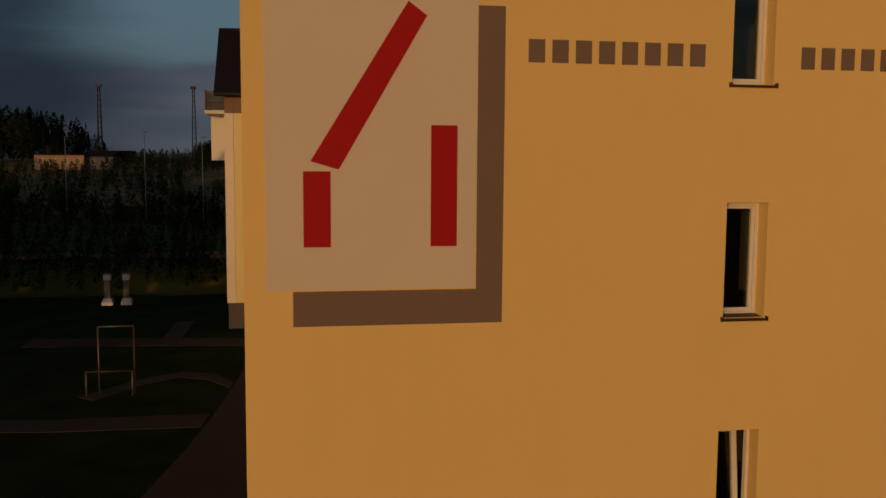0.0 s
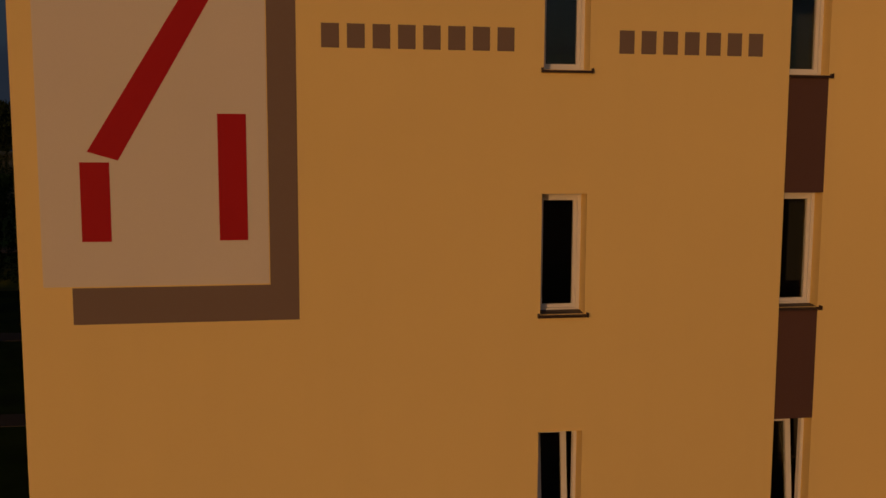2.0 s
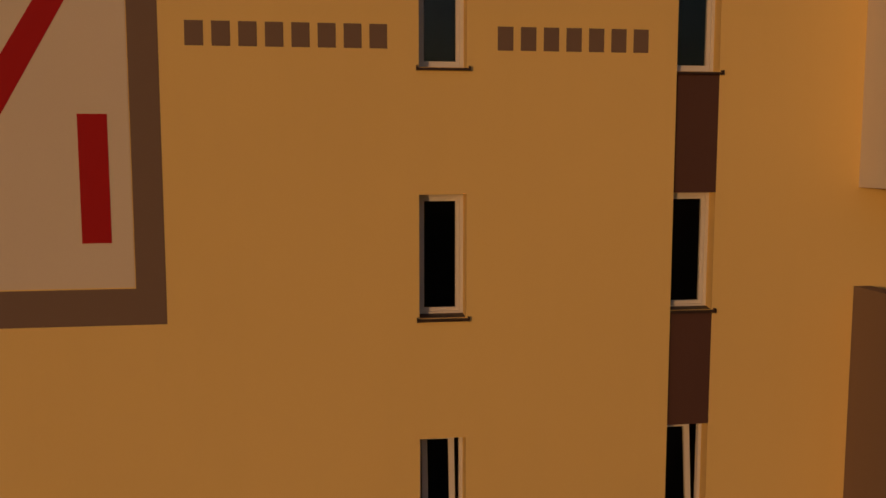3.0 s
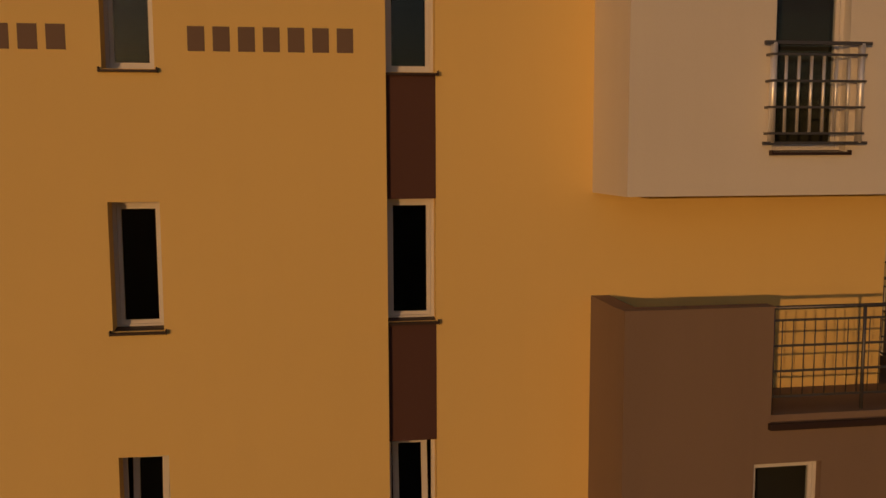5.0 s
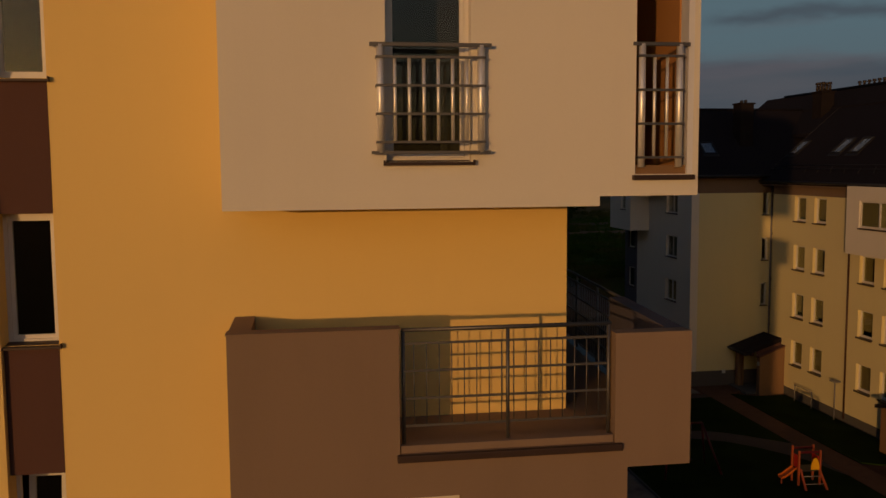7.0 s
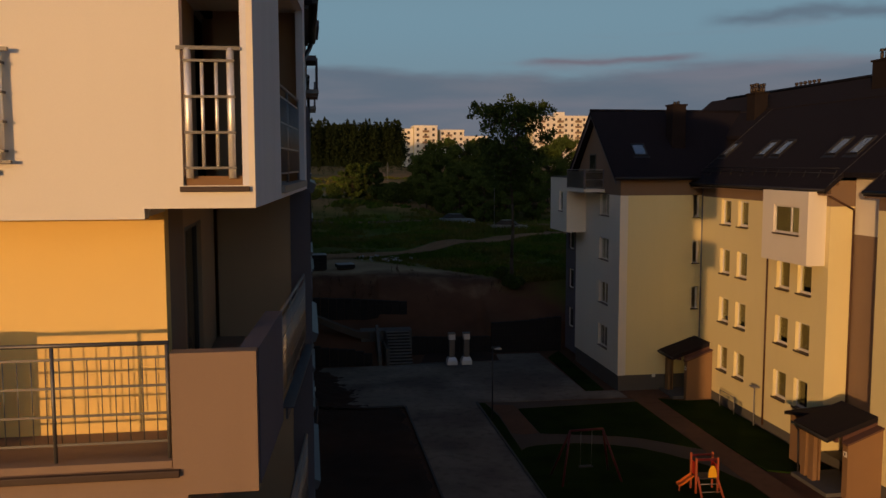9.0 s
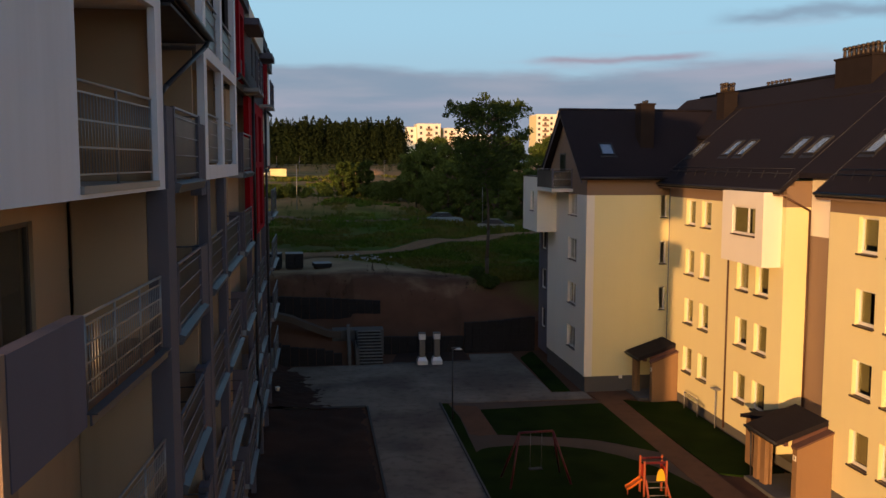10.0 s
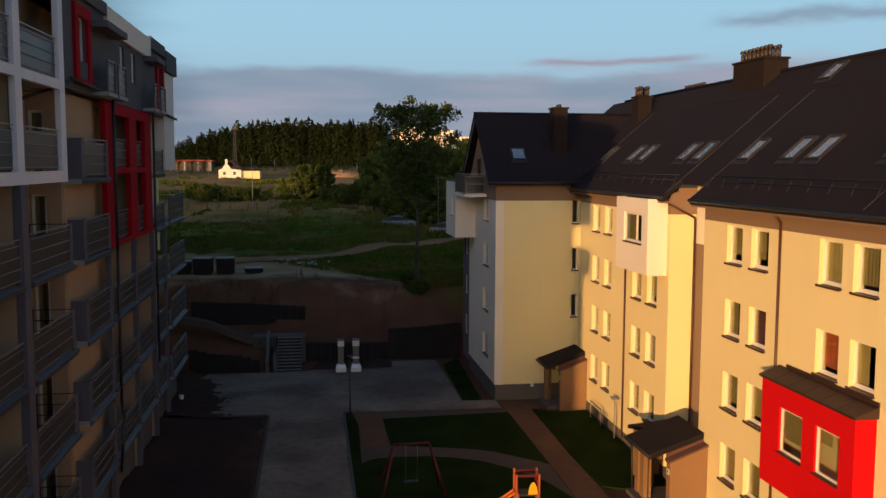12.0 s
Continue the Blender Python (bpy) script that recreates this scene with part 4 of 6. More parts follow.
# dark eave over the second bay, with the pale wall above it
bm = bmesh.new()
prism(bm, [(15.56, 16.86), (15.56, 16.98), (15.02, 17.45), (15.02, 16.93)], "y", 16.8, 21.9)
part("bay_roof", bm, ROOF, lb, "narrow dark shingled eave")
part("bay_upper_wall", slab(14.6, 15.0, 16.8, 21.93, 16.95, 20.2), SHADE_WHITE, lb, "pale plaster wall above the eave")
part("bay_soffit", slab(13.9, 15.5, 16.8, 21.9, 16.80, 16.855), DARK_METAL, lb)
bm = bmesh.new()
tube(bm, (15.60, 16.85, 16.97), (15.60, 22.0, 16.92), 0.075, 10)
part("gutter", bm, DARK_METAL, lb)
pipe(lb, [(15.58, 21.9, 16.88), (15.5, 21.5, 16.65), (15.05, 18.9, 15.58), (15.0, 18.6, 15.42), (15.0, 18.55, 13.76)], 0.055)
bm = bmesh.new()
tube(bm, (15.5, 31.2, 17.0), (15.5, 36.4, 16.9), 0.06, 10)
part("gutter", bm, DARK_METAL, lb)
pipe(lb, [(15.5, 31.3, 16.9), (14.4, 29.0, 16.1), (14.05, 27.2, 15.5)], 0.05)

# white double loggia frame
fr = [(22.5, 25.8, 14.03, 16.55), (26.35, 30.1, 14.03, 16.55), (22.5, 25.8, 16.84, 19.6), (26.35, 30.1, 16.84, 19.6)]
part("loggia_frame", wall_mesh(Face(15.43, 0, 0, 1, 1, 0), 21.95, 30.65, 13.68, 20.2, 0.17, fr), SHADE_WHITE, lb, "white plaster frame round four loggias")
for y0, y1, z, _ in fr:
    part("balcony_slab", slab(14.16, 15.25, y0 - 0.1, y1 + 0.1, z - 0.25, z - 0.03), CONCRETE, lb)
    glass_rail(lb, (15.33, y0 + 0.02, z), (15.33, y1 - 0.02, z), 1.25, 4, (0, 0))
part("loggia_rear_wall", slab(13.9, 14.1, 22.1, 54.0, 16.61, 19.55), BEIGE, lb)

# red loggia frame
rd = [(38.0, 40.8, 14.1, 16.2), (42.4, 44.4, 14.1, 16.2), (38.0, 40.8, 11.15, 13.85), (42.4, 44.4, 11.15, 13.85)]
part("loggia_frame", wall_mesh(EAST, 36.3, 46.0, 10.95, 16.65, 0.2, rd), RED_FRAME, lb, "red plaster frame round four loggias")
for y0, y1, z, _ in rd:
    part("balcony_slab", slab(14.16, 15.11, y0 - 0.1, y1 + 0.1, z - 0.22, z - 0.02), CONCRETE, lb)
    glass_rail(lb, (15.25, y0 + 0.02, z), (15.25, y1 - 0.02, z), 1.15, 4, (0, 0))
pipe(lb, [(15.52, 37.2, 16.8), (15.52, 37.2, 10.8), (15.5, 37.2, 4.6), (15.7, 36.7, 4.2), (15.5, 36.7, 2.0)], 0.06)
pipe(lb, [(15.52, 46.05, 16.8), (15.52, 46.05, 4.4)], 0.06)

# anthracite top storey
top_holes = [(32.75, 34.05, 17.15, 19.3), (39.8, 40.7, 17.8, 19.15), (42.2, 43.1, 17.8, 19.15), (48.7, 50.1, 17.15, 19.2)]
ATTIC = Face(15.3, 0, 0, 1, 1, 0)
part("attic_wall", wall_mesh(ATTIC, 31.2, 50.8, 16.7, 19.9, 0.25, top_holes), ANTHRACITE, lb, "anthracite plaster attic storey")
for h in top_holes:
    window(lb, ATTIC, *h, depth=0.1, sill=0.04, split=(0.5,) if h[1] - h[0] > 1 else ())
for y0, y1 in ((32.3, 34.5), (48.3, 50.5)):
    bm = wall_mesh(ATTIC, y0, y1, 16.95, 19.65, 0.12, [(y0 + 0.45, y1 - 0.45, 17.15, 19.25)], -0.12)
    part("window_surround", bm, RED_FRAME, lb, "red surround of an attic window")
    part("window_apron", slab(15.304, 15.36, y0 + 0.45, y1 - 0.45, 17.16, 17.75), ANTHRACITE, lb)
part("attic_parapet", slab(15.0, 15.45, 37.0, 46.4, 19.35, 20.3, 0.01), WHITE, lb, "white parapet panel")
part("attic_parapet", slab(15.0, 15.45, 31.2, 36.98, 19.9, 20.35), ANTHRACITE, lb)
part("attic_parapet", slab(15.0, 15.45, 46.42, 50.8, 19.9, 20.45), ANTHRACITE, lb)
part("attic_canopy", slab(15.3, 15.95, 34.7, 38.2, 19.15, 19.4, 0.01), GREY, lb)
part("attic_canopy", slab(15.3, 15.95, 45.2, 47.6, 19.1, 19.35, 0.01), GREY, lb)
for y0, y1 in ((34.8, 36.2), (36.6, 38.2), (44.6, 45.6), (46.4, 47.9)):
    part("balcony_slab", slab(15.31, 15.9, y0, y1, 16.72, 16.86), CONCRETE, lb)
    glass_rail(lb, (15.85, y0 + 0.03, 16.86), (15.85, y1 - 0.03, 16.86), 1.15, 4, (0.06, 0.06))
part("end_block", slab(13.95, 15.3, 50.85, 54.35, 13.9, 19.2), WHITE, lb)
part("end_block_cap", slab(13.9, 15.5, 50.85, 54.5, 19.22, 20.3, 0.01), ANTHRACITE, lb)
bm = bmesh.new()
tube(bm, (15.36, 50.9, 16.9), (15.42, 54.3, 16.8), 0.08, 8)
part("gutter", bm, DARK_METAL, lb)


# ---- apartment house with the dark pitched roof ----
def gabled_wing(hb, dx, dy, dz, storeys=4):
    """The short wing: gable to the west, ridge running east, dark plinth, white corner strip and bay."""
    y0, y1, x0, x1 = 50.7 + dy, 59.4 + dy, 33.6 + dx, 38.75 + dx
    mid = (y0 + y1) / 2
    base, eave, ridge = 1.45 + dz, 13.3 + dz, 17.38 + dz
    gable = Face(x0, 0, 0, -1, -1, 0)
    south = Face(0, y0, 1, 0, 0, -1)
    rows = [2.62 + 2.75 * k + dz for k in range(storeys)]
    holes = [(-(54.45 + dy), -(52.75 + dy), z, z + 1.38) for z in rows]
    holes.append((-(56.6 + dy), -(55.3 + dy), 12.55 + dz, 14.7 + dz))
    part("gable_wall", wall_mesh(gable, -y1, -y0, base, eave - 1.1, 0.35, holes[:-1]), WHITE, hb, "white plaster gable wall")
    bm = bmesh.new()
    prism(bm, [(y0, eave - 1.1), (y1, eave - 1.1), (y1, eave), (mid, ridge - 0.12), (y0, eave)], "x", x0, x0 + 0.3)
    part("gable_top", bm, BAND, hb, "taupe plaster gable triangle")
    for h in holes[:-1]:
        window(hb, gable, *h, depth=0.12, split=(0.5,), curtain=CURTAIN if int(h[2]) % 2 else None)
    # grey stair annex on the far side of the gable
    grey_holes = [(-(61.1 + dy), -(59.9 + dy), z, z + 1.38) for z in rows[:3]]
    part("annex_wall", wall_mesh(gable, -(61.75 + dy), -(y1 + 0.004), base - 0.5, 9.78 + dz, 0.3, grey_holes), GREY, hb, "blue-grey plaster stair annex")
    for h in grey_holes:
        window(hb, gable, *h, depth=0.1, sill=0.05)
    part("annex_rear", slab(x0 + 0.31, x1, y1 + 0.01, 61.75 + dy, base - 0.5, 9.77 + dz), GREY, hb)
    for s in (-1, 1):
        bm = bmesh.new()
        ye, zd = mid + s * (mid - y0 + 0.48), 0.21
        prism(bm, [(ye, eave - zd), (mid, ridge - zd), (mid, ridge - zd - 0.2), (ye, eave - zd - 0.2)], "x", x0 - 0.5, x0 - 0.46)
        part("bargeboard", bm, GREY, hb, "pale grey bargeboard under the verge")
    door = holes[-1]
    bm = bmesh.new()
    face_box(bm, gable, door[0], door[1], door[2], door[3], -0.03, 0.01)
    part("balcony_door", bm, DARK_FRAME, hb)
    bm = bmesh.new()
    face_box(bm, gable, door[0] + 0.1, door[1] - 0.1, door[2] + 0.1, door[3] - 0.1, -0.04, -0.032)
    part("pane", bm, GLASS, hb)
    narrow = [(38.1 + dx, 38.5 + dx, z, z + 1.38) for z in rows[1:]]
    part("wing_wall", wall_mesh(south, x0 + 0.46, x1 + 0.6, base, eave - 1.1, 0.35, narrow), CREAM, hb, "cream plaster wing wall")
    for h in narrow:
        window(hb, south, *h, depth=0.12)
    part("corner_strip", slab(x0 - 0.03, x0 + 0.455, y0 - 0.03, y0 + 0.3, base, eave - 1.1), WHITE, hb)
    part("corner_strip", slab(x0 - 0.03, x0 + 0.455, y0 - 0.03, y0 + 0.3, eave - 1.098, eave), BAND, hb)
    part("wing_band", wall_mesh(south, x0 + 0.46, x1 + 0.6, eave - 1.098, eave, 0.35), BAND, hb, "taupe band below the eaves")
    part("plinth", slab(x0 + 0.04, x1, y0 + 0.04, y1 - 0.04, G - 0.5 + dz, base - 0.002), PLINTH, hb, "dark plaster plinth")
    part("rear_wall", slab(x0 + 0.35, x1 + 6, y1 - 0.35, y1, base, eave), WHITE, hb)
    part("inner_partition", slab(x0 + 2.8, x0 + 2.9, y0 + 0.4, y1 - 0.4, base, eave), ROOM, hb)
    # roof in two slopes with thick verges
    o = 0.55
    slope = (ridge - eave) / (mid - y0 + 0.5)
    for s in (-1, 1):
        bm = bmesh.new()
        ye = mid + s * (mid - y0 + 0.5)
        prism(bm, [(ye, eave), (mid, ridge), (mid, ridge - 0.2), (ye, eave - 0.2)], "x", x0 - o, x1 + 5.0)
        part("roof", bm, ROOF, hb, "dark shingle roof slope")
    bm = bmesh.new()
    tube(bm, (x0 - o, mid, ridge + 0.01), (x1 + 5, mid, ridge + 0.01), 0.09, 8)
    part("ridge_cap", bm, ROOF, hb)
    bm = bmesh.new()
    tube(bm, (x0 - o, y0 - 0.56, eave - 0.08), (x1, y0 - 0.56, eave - 0.08), 0.07, 8)
    part("gutter", bm, DARK_METAL, hb)
    # white bay box under the attic balcony
    bx0, by0, by1, bz0, bz1 = x0 - 1.3, 57.35 + dy, 61.3 + dy, 9.55 + dz, 13.15 + dz
    bay = Face(bx0, 0, 0, -1, -1, 0)
    bh = (-(59.15 + dy), -(58.3 + dy), 10.9 + dz, 12.28 + dz)
    part("bay_box", wall_mesh(bay, -by1, -by0, bz0, bz1, 0.15, [bh]), WHITE, hb, "white plaster bay box")
    window(hb, bay, *bh, depth=0.06)
    part("bay_box", slab(bx0 + 0.152, x0 - 0.002, by0, by0 + 0.2, bz0, bz1), WHITE, hb)
    part("bay_box", slab(bx0 + 0.152, x0 + 0.4, by1 - 0.2, by1, bz0, bz1), WHITE, hb)
    part("bay_floor", slab(bx0 + 0.152, x0 - 0.002, by0 + 0.202, by1 - 0.202, bz0 + 0.002, bz0 + 0.15), WHITE, hb)
    part("bay_roof", slab(bx0 - 0.04, x0 + 0.3, by0 - 0.02, by1 + 0.04, bz1 + 0.002, bz1 + 0.07), SILL, hb, "dark sheet metal top of the bay")
    part("balcony_slab", slab(x0 - 1.35, x0 - 0.002, 53.6 + dy, by0 - 0.022, 12.30 + dz, 12.5 + dz), WHITE, hb)
    z = 12.5 + dz
    for a, b in (((x0 - 1.3, 53.66 + dy, z), (x0 - 1.3, by0 - 0.06, z)), ((x0 - 1.3, 53.64 + dy, z), (x0 - 0.05, 53.64 + dy, z))):
        glass_rail(hb, a, b, 1.2, 3, (0.06, 0.06))
    # roof window and chimney stack
    sy = lambda t: y0 - 0.5 + (mid - y0 + 0.5) * t
    sz = lambda t: eave + (ridge - eave) * t
    skylight(hb, Vector((34.75 + dx, sy(0.30), sz(0.30))), Vector((1, 0, 0)), Vector((0, mid - y0 + 0.5, ridge - eave)), 0.85, 1.1)
    stack = thing_part_chimney(hb, 37.75 + dx, 52.7 + dy, 0.85, 1.0, 14.4 + dz, 17.55 + dz, 0, False)
    pipe(hb, [(x1 - 0.1, y0 - 0.08, eave - 0.2), (x1 - 0.1, y0 - 0.08, base - 0.6)], 0.055, RAIL_GREY)


def skylight(hb, at, along, up, w, h):
    along, up = along.normalized(), up.normalized()
    out = along.cross(up)
    out = out if out.z > 0 else -out
    m = Matrix.Identity(4)
    m.col[0][:3], m.col[1][:3], m.col[2][:3], m.col[3][:3] = along, up, out, at
    bm = bmesh.new()
    f = 0.07
    for q in ((0, w, 0, f), (0, w, h - f, h), (0, f, f, h - f), (w - f, w, f, h - f)):
        box(bm, q[0], q[1], q[2], q[3], -0.05, 0.09)
    box(bm, -0.08, w + 0.08, -0.22, 0, -0.02, 0.03)
    win = place("roof_window", data("roof_window", bm, DARK_METAL), hb, m)
    bm = bmesh.new()
    box(bm, f, w - f, f, h - f, 0.03, 0.045)
    place("pane", data("pane", bm, ROOF_GLASS), win).visible_shadow = False
    # panel added under the glass, the sky's reflection put into its pale blue
    bm = bmesh.new()
    box(bm, f, w - f, f, h - f, -0.02, 0.005)
    place("blind", data("blind", bm, SKY_SHEEN), win)


SKY_SHEEN = material("sky_sheen_panel", (0.68, 0.78, 0.92), 0.8, 0.06, 0.8, 40, 0.05)


def thing_part_chimney(hb, x, y, wx, wy, z0, z1, pots, capped=True):
    bm = slab(x - wx / 2, x + wx / 2, y - wy / 2, y + wy / 2, z0, z1, 0.015)
    box(bm, x - wx / 2 - 0.06, x + wx / 2 + 0.06, y - wy / 2 - 0.06, y + wy / 2 + 0.06, z1 + 0.002, z1 + 0.1)
    stack = part("chimney", bm, BRICK, hb, "brown rendered chimney stack")
    for k in range(pots):
        for s in ((-0.22, 0.22) if wx > 0.8 else (0,)):
            q = bmesh.new()
            px, py = x + s, y - wy / 2 + wy * (k + 0.5) / pots
            tube(q, (px, py, z1 + 0.1), (px, py, z1 + 0.48), 0.085, 10)
            tube(q, (px, py, z1 + 0.52), (px, py, z1 + 0.66), 0.13, 10, 0.10)
            tube(q, (px, py, z1 + 0.45), (px, py, z1 + 0.55), 0.05, 6)
            part("flue_pot", q, CLAY, stack)
    if not pots:
        q = bmesh.new()
        for s in (-0.25, 0.25):
            tube(q, (x, y + s, z1 + 0.1), (x, y + s, z1 + 0.28), 0.1, 8)
        part("flue_pot", q, DARK_METAL, stack)
    return stack


rb = thing("apartment_house", (44.0, 36.0, G), "cream and yellow apartment house with a dark pitched roof", "apartment house")
gabled_wing(rb, 0, 0, 0)
FACADE = Face(38.4, 0, 0, -1, -1, 0)
RECESS = Face(39.6, 0, 0, -1, -1, 0)
ROWS_Z = [2.42 + 2.75 * k for k in range(4)]


def pair(ya, yb):
    return [(-yb, -ya, z, z + 1.4) for z in ROWS_Z]


far_cols = pair(46.5, 47.65) + pair(44.55, 45.7)
near_cols = [h for h in pair(40.3, 41.5) + pair(38.4, 39.6) if h[2] < 10]
b_holes = far_cols + near_cols
c_cols = []
for y in (30.55, 28.7, 24.45, 22.7, 18.3, 16.5, 12.3, 10.5):
    c_cols += pair(y, y + 1.2)
blind_red = lambda h: 21.9 < -h[0] < 27.5 and 4.0 < h[2] < 7.7
c_holes = [h for h in c_cols if not blind_red(h)]
part("house_wall", wall_mesh(FACADE, -50.0, -37.1, 1.0, 12.15, 0.35, b_holes), CREAM, rb, "cream plaster house wall")
part("house_band", wall_mesh(FACADE, -50.0, -37.1, 12.152, 13.1, 0.35), BAND, rb, "taupe band below the eaves")
part("house_return", slab(38.752, 39.59, 37.1, 37.4, 1.0, 12.15), CREAM, rb)
part("house_return", slab(38.752, 39.9, 49.65, 50.0, 1.0, 13.1), CREAM, rb)
part("house_return", slab(39.36, 39.9, 50.002, 50.698, 1.0, 13.1), CREAM, rb)
part("house_return", slab(38.752, 39.59, 37.1, 37.4, 12.152, 13.3), BAND, rb)
part("recess_wall", wall_mesh(RECESS, -37.098, -33.702, 1.0, 10.9, 0.3), TAUPE, rb, "taupe plaster in the recess")
part("recess_wall", wall_mesh(RECESS, -37.098, -33.702, 10.902, 14.0, 0.3), WHITE, rb)
part("house_wall", wall_mesh(FACADE, -33.7, -8.0, 1.0, 12.15, 0.35, c_holes), CREAM, rb, "cream plaster house wall")
part("house_band", wall_mesh(FACADE, -33.7, -8.0, 12.152, 13.1, 0.35), BAND, rb, "taupe band below the eaves")
part("house_return", slab(38.752, 39.59, 33.4, 33.7, 1.0, 13.1), CREAM, rb)
part("plinth", slab(38.44, 50.3, 8.0, 51.0, G - 0.5, 0.998), PLINTH, rb, "dark plaster plinth")
part("end_wall", slab(38.76, 50.4, 8.0, 8.35, 1.0, 13.0), CREAM, rb)
part("rear_wall", slab(50.05, 50.4, 8.36, 59.0, 1.0, 13.0), CREAM, rb)
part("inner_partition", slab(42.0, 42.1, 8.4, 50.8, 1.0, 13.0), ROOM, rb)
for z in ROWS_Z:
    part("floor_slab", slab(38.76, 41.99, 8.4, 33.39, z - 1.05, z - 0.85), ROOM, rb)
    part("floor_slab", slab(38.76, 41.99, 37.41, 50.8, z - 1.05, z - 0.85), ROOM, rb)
for i, h in enumerate(b_holes + c_holes):
    cloth = CURTAIN
    if abs(-h[0] - 23.9) < 1.9 and 7.5 < h[2] < 8.5 and -h[0] > 24.5:
        cloth = CURTAIN_RED
    if abs(-h[0] - 29.9) < 0.1 and 7.5 < h[2] < 8.5:
        cloth = CURTAIN_PLUM
    window(rb, FACADE, *h, depth=0.16, sill=0.08, curtain=cloth, cover=(1.0, 0.86, 0.94, 0.78)[(i * 3) % 4], wide=(0.6, 1.0, 0.5, 0.9, 0.7)[(i * 7) % 5], foot=0.05)

# white bay box
BAYX = Face(37.5, 0, 0, -1, -1, 0)
bh = (-40.35, -38.1, 10.78, 12.12)
part("bay_box", wall_mesh(BAYX, -41.4, -37.4, 9.58, 12.8, 0.15, [bh]), WHITE, rb, "white plaster bay box")
window(rb, BAYX, *bh, depth=0.06, split=(0.66,), curtain=CURTAIN, wide=0.62, foot=0.04)
part("bay_box", slab(37.652, 38.398, 37.4, 37.6, 9.58, 12.8), WHITE, rb)
part("bay_box", slab(37.652, 38.398, 41.2, 41.4, 9.58, 12.8), WHITE, rb)
part("bay_floor", slab(37.502, 38.398, 37.402, 41.398, 9.46, 9.578), WHITE, rb)

# red bay box with a dark sheet top
REDX = Face(37.75, 0, 0, -1, -1, 0)
rh = [(-26.47, -25.12, 5.21, 6.66), (-24.44, -23.2, 5.21, 6.66)]
part("bay_box", wall_mesh(REDX, -27.57, -22.5, 4.07, 7.38, 0.15, rh), RED_WALL, rb, "red plaster bay box")
for k, h in enumerate(rh):
    window(rb, REDX, *h, depth=0.08, sill=0.06, curtain=CURTAIN, cover=(0.72, 0.35)[k], wide=(0.85, 0.5)[k])
part("bay_box", slab(37.902, 38.398, 22.5, 22.7, 4.07, 7.38), RED_WALL, rb)
part("bay_box", slab(37.902, 38.398, 27.37, 27.57, 4.07, 7.38), RED_WALL, rb)
part("bay_floor", slab(37.752, 38.398, 22.502, 27.568, 3.95, 4.068), RED_WALL, rb)
bm = bmesh.new()
prism(bm, [(37.66, 7.38), (37.66, 7.45), (38.39, 7.72), (38.39, 7.38)], "y", 22.4, 27.66)
part("bay_roof", bm, SILL, rb, "dark sheet metal top")
part("flashing", slab(38.345, 38.397, 22.4, 27.2, 7.724, 7.84, 0.004), SILL, rb)
for k in range(1, 6):
    y = 22.4 + 5.26 * k / 6
    bm = bmesh.new()
    beam(bm, (37.68, y, 7.462), (38.34, y, 7.707), 0.014, 0.016)
    part("seam", bm, SILL, rb)

# pitched roof, stepped near the ridge
EAVE_X, EAVE_Z, RIDGE_X, RIDGE_Z = 37.9, 12.95, 44.4, 18.45
RS = (RIDGE_Z - EAVE_Z) / (RIDGE_X - EAVE_X)
on_roof = lambda x: EAVE_Z + RS * (x - EAVE_X)


def roof_slope(y0, y1, xa, xb, lift=0.0, name="roof"):
    bm = bmesh.new()
    prism(bm, [(xa, on_roof(xa) + lift), (xb, on_roof(xb) + lift), (xb, on_roof(xb) + lift - 0.22), (xa, on_roof(xa) + lift - 0.22)], "y", y0, y1)
    return part(name, bm, ROOF, rb, "dark shingle roof slope")


roof_slope(7.5, 34.05, EAVE_X, 43.15)
roof_slope(34.052, 36.75, 38.75, 43.15)
roof_slope(36.752, 50.9, EAVE_X, 43.15)
roof_slope(50.902, 62.0, 41.2, 43.15)
roof_slope(7.5, 62.0, 43.0, RIDGE_X, 0.08)
bm = bmesh.new()
prism(bm, [(RIDGE_X, RIDGE_Z + 0.08), (50.9, EAVE_Z), (50.9, EAVE_Z - 0.22), (RIDGE_X, RIDGE_Z - 0.16)], "y", 7.5, 59.6)
part("roof", bm, ROOF, rb)
bm = bmesh.new()
tube(bm, (RIDGE_X, 7.5, RIDGE_Z + 0.1), (RIDGE_X, 59.6, RIDGE_Z + 0.1), 0.1, 8)
part("ridge_cap", bm, ROOF, rb)
for y0, y1 in ((7.5, 34.0), (36.8, 50.9)):
    bm = bmesh.new()
    tube(bm, (EAVE_X - 0.05, y0, EAVE_Z - 0.07), (EAVE_X - 0.05, y1, EAVE_Z - 0.07), 0.075, 8)
    part("gutter", bm, DARK_METAL, rb)
    part("soffit", slab(EAVE_X + 0.03, 38.398, y0, y1, EAVE_Z - 0.3, EAVE_Z - 0.23), BAND, rb)
    bm = bmesh.new()
    for k in range(2):
        x = 38.5 + 0.25 * k
        tube(bm, (x, y0 + 0.3, on_roof(x) + 0.18), (x, y1 - 0.3, on_roof(x) + 0.18), 0.018, 6)
    n = int((y1 - y0) / 1.2)
    for k in range(n + 1):
        y = y0 + 0.3 + (y1 - y0 - 0.6) * k / n
        beam(bm, (38.45, y, on_roof(38.45) - 0.02), (38.62, y, on_roof(38.62) + 0.2), 0.03, 0.03)
    part("snow_guard", bm, DARK_METAL, rb)
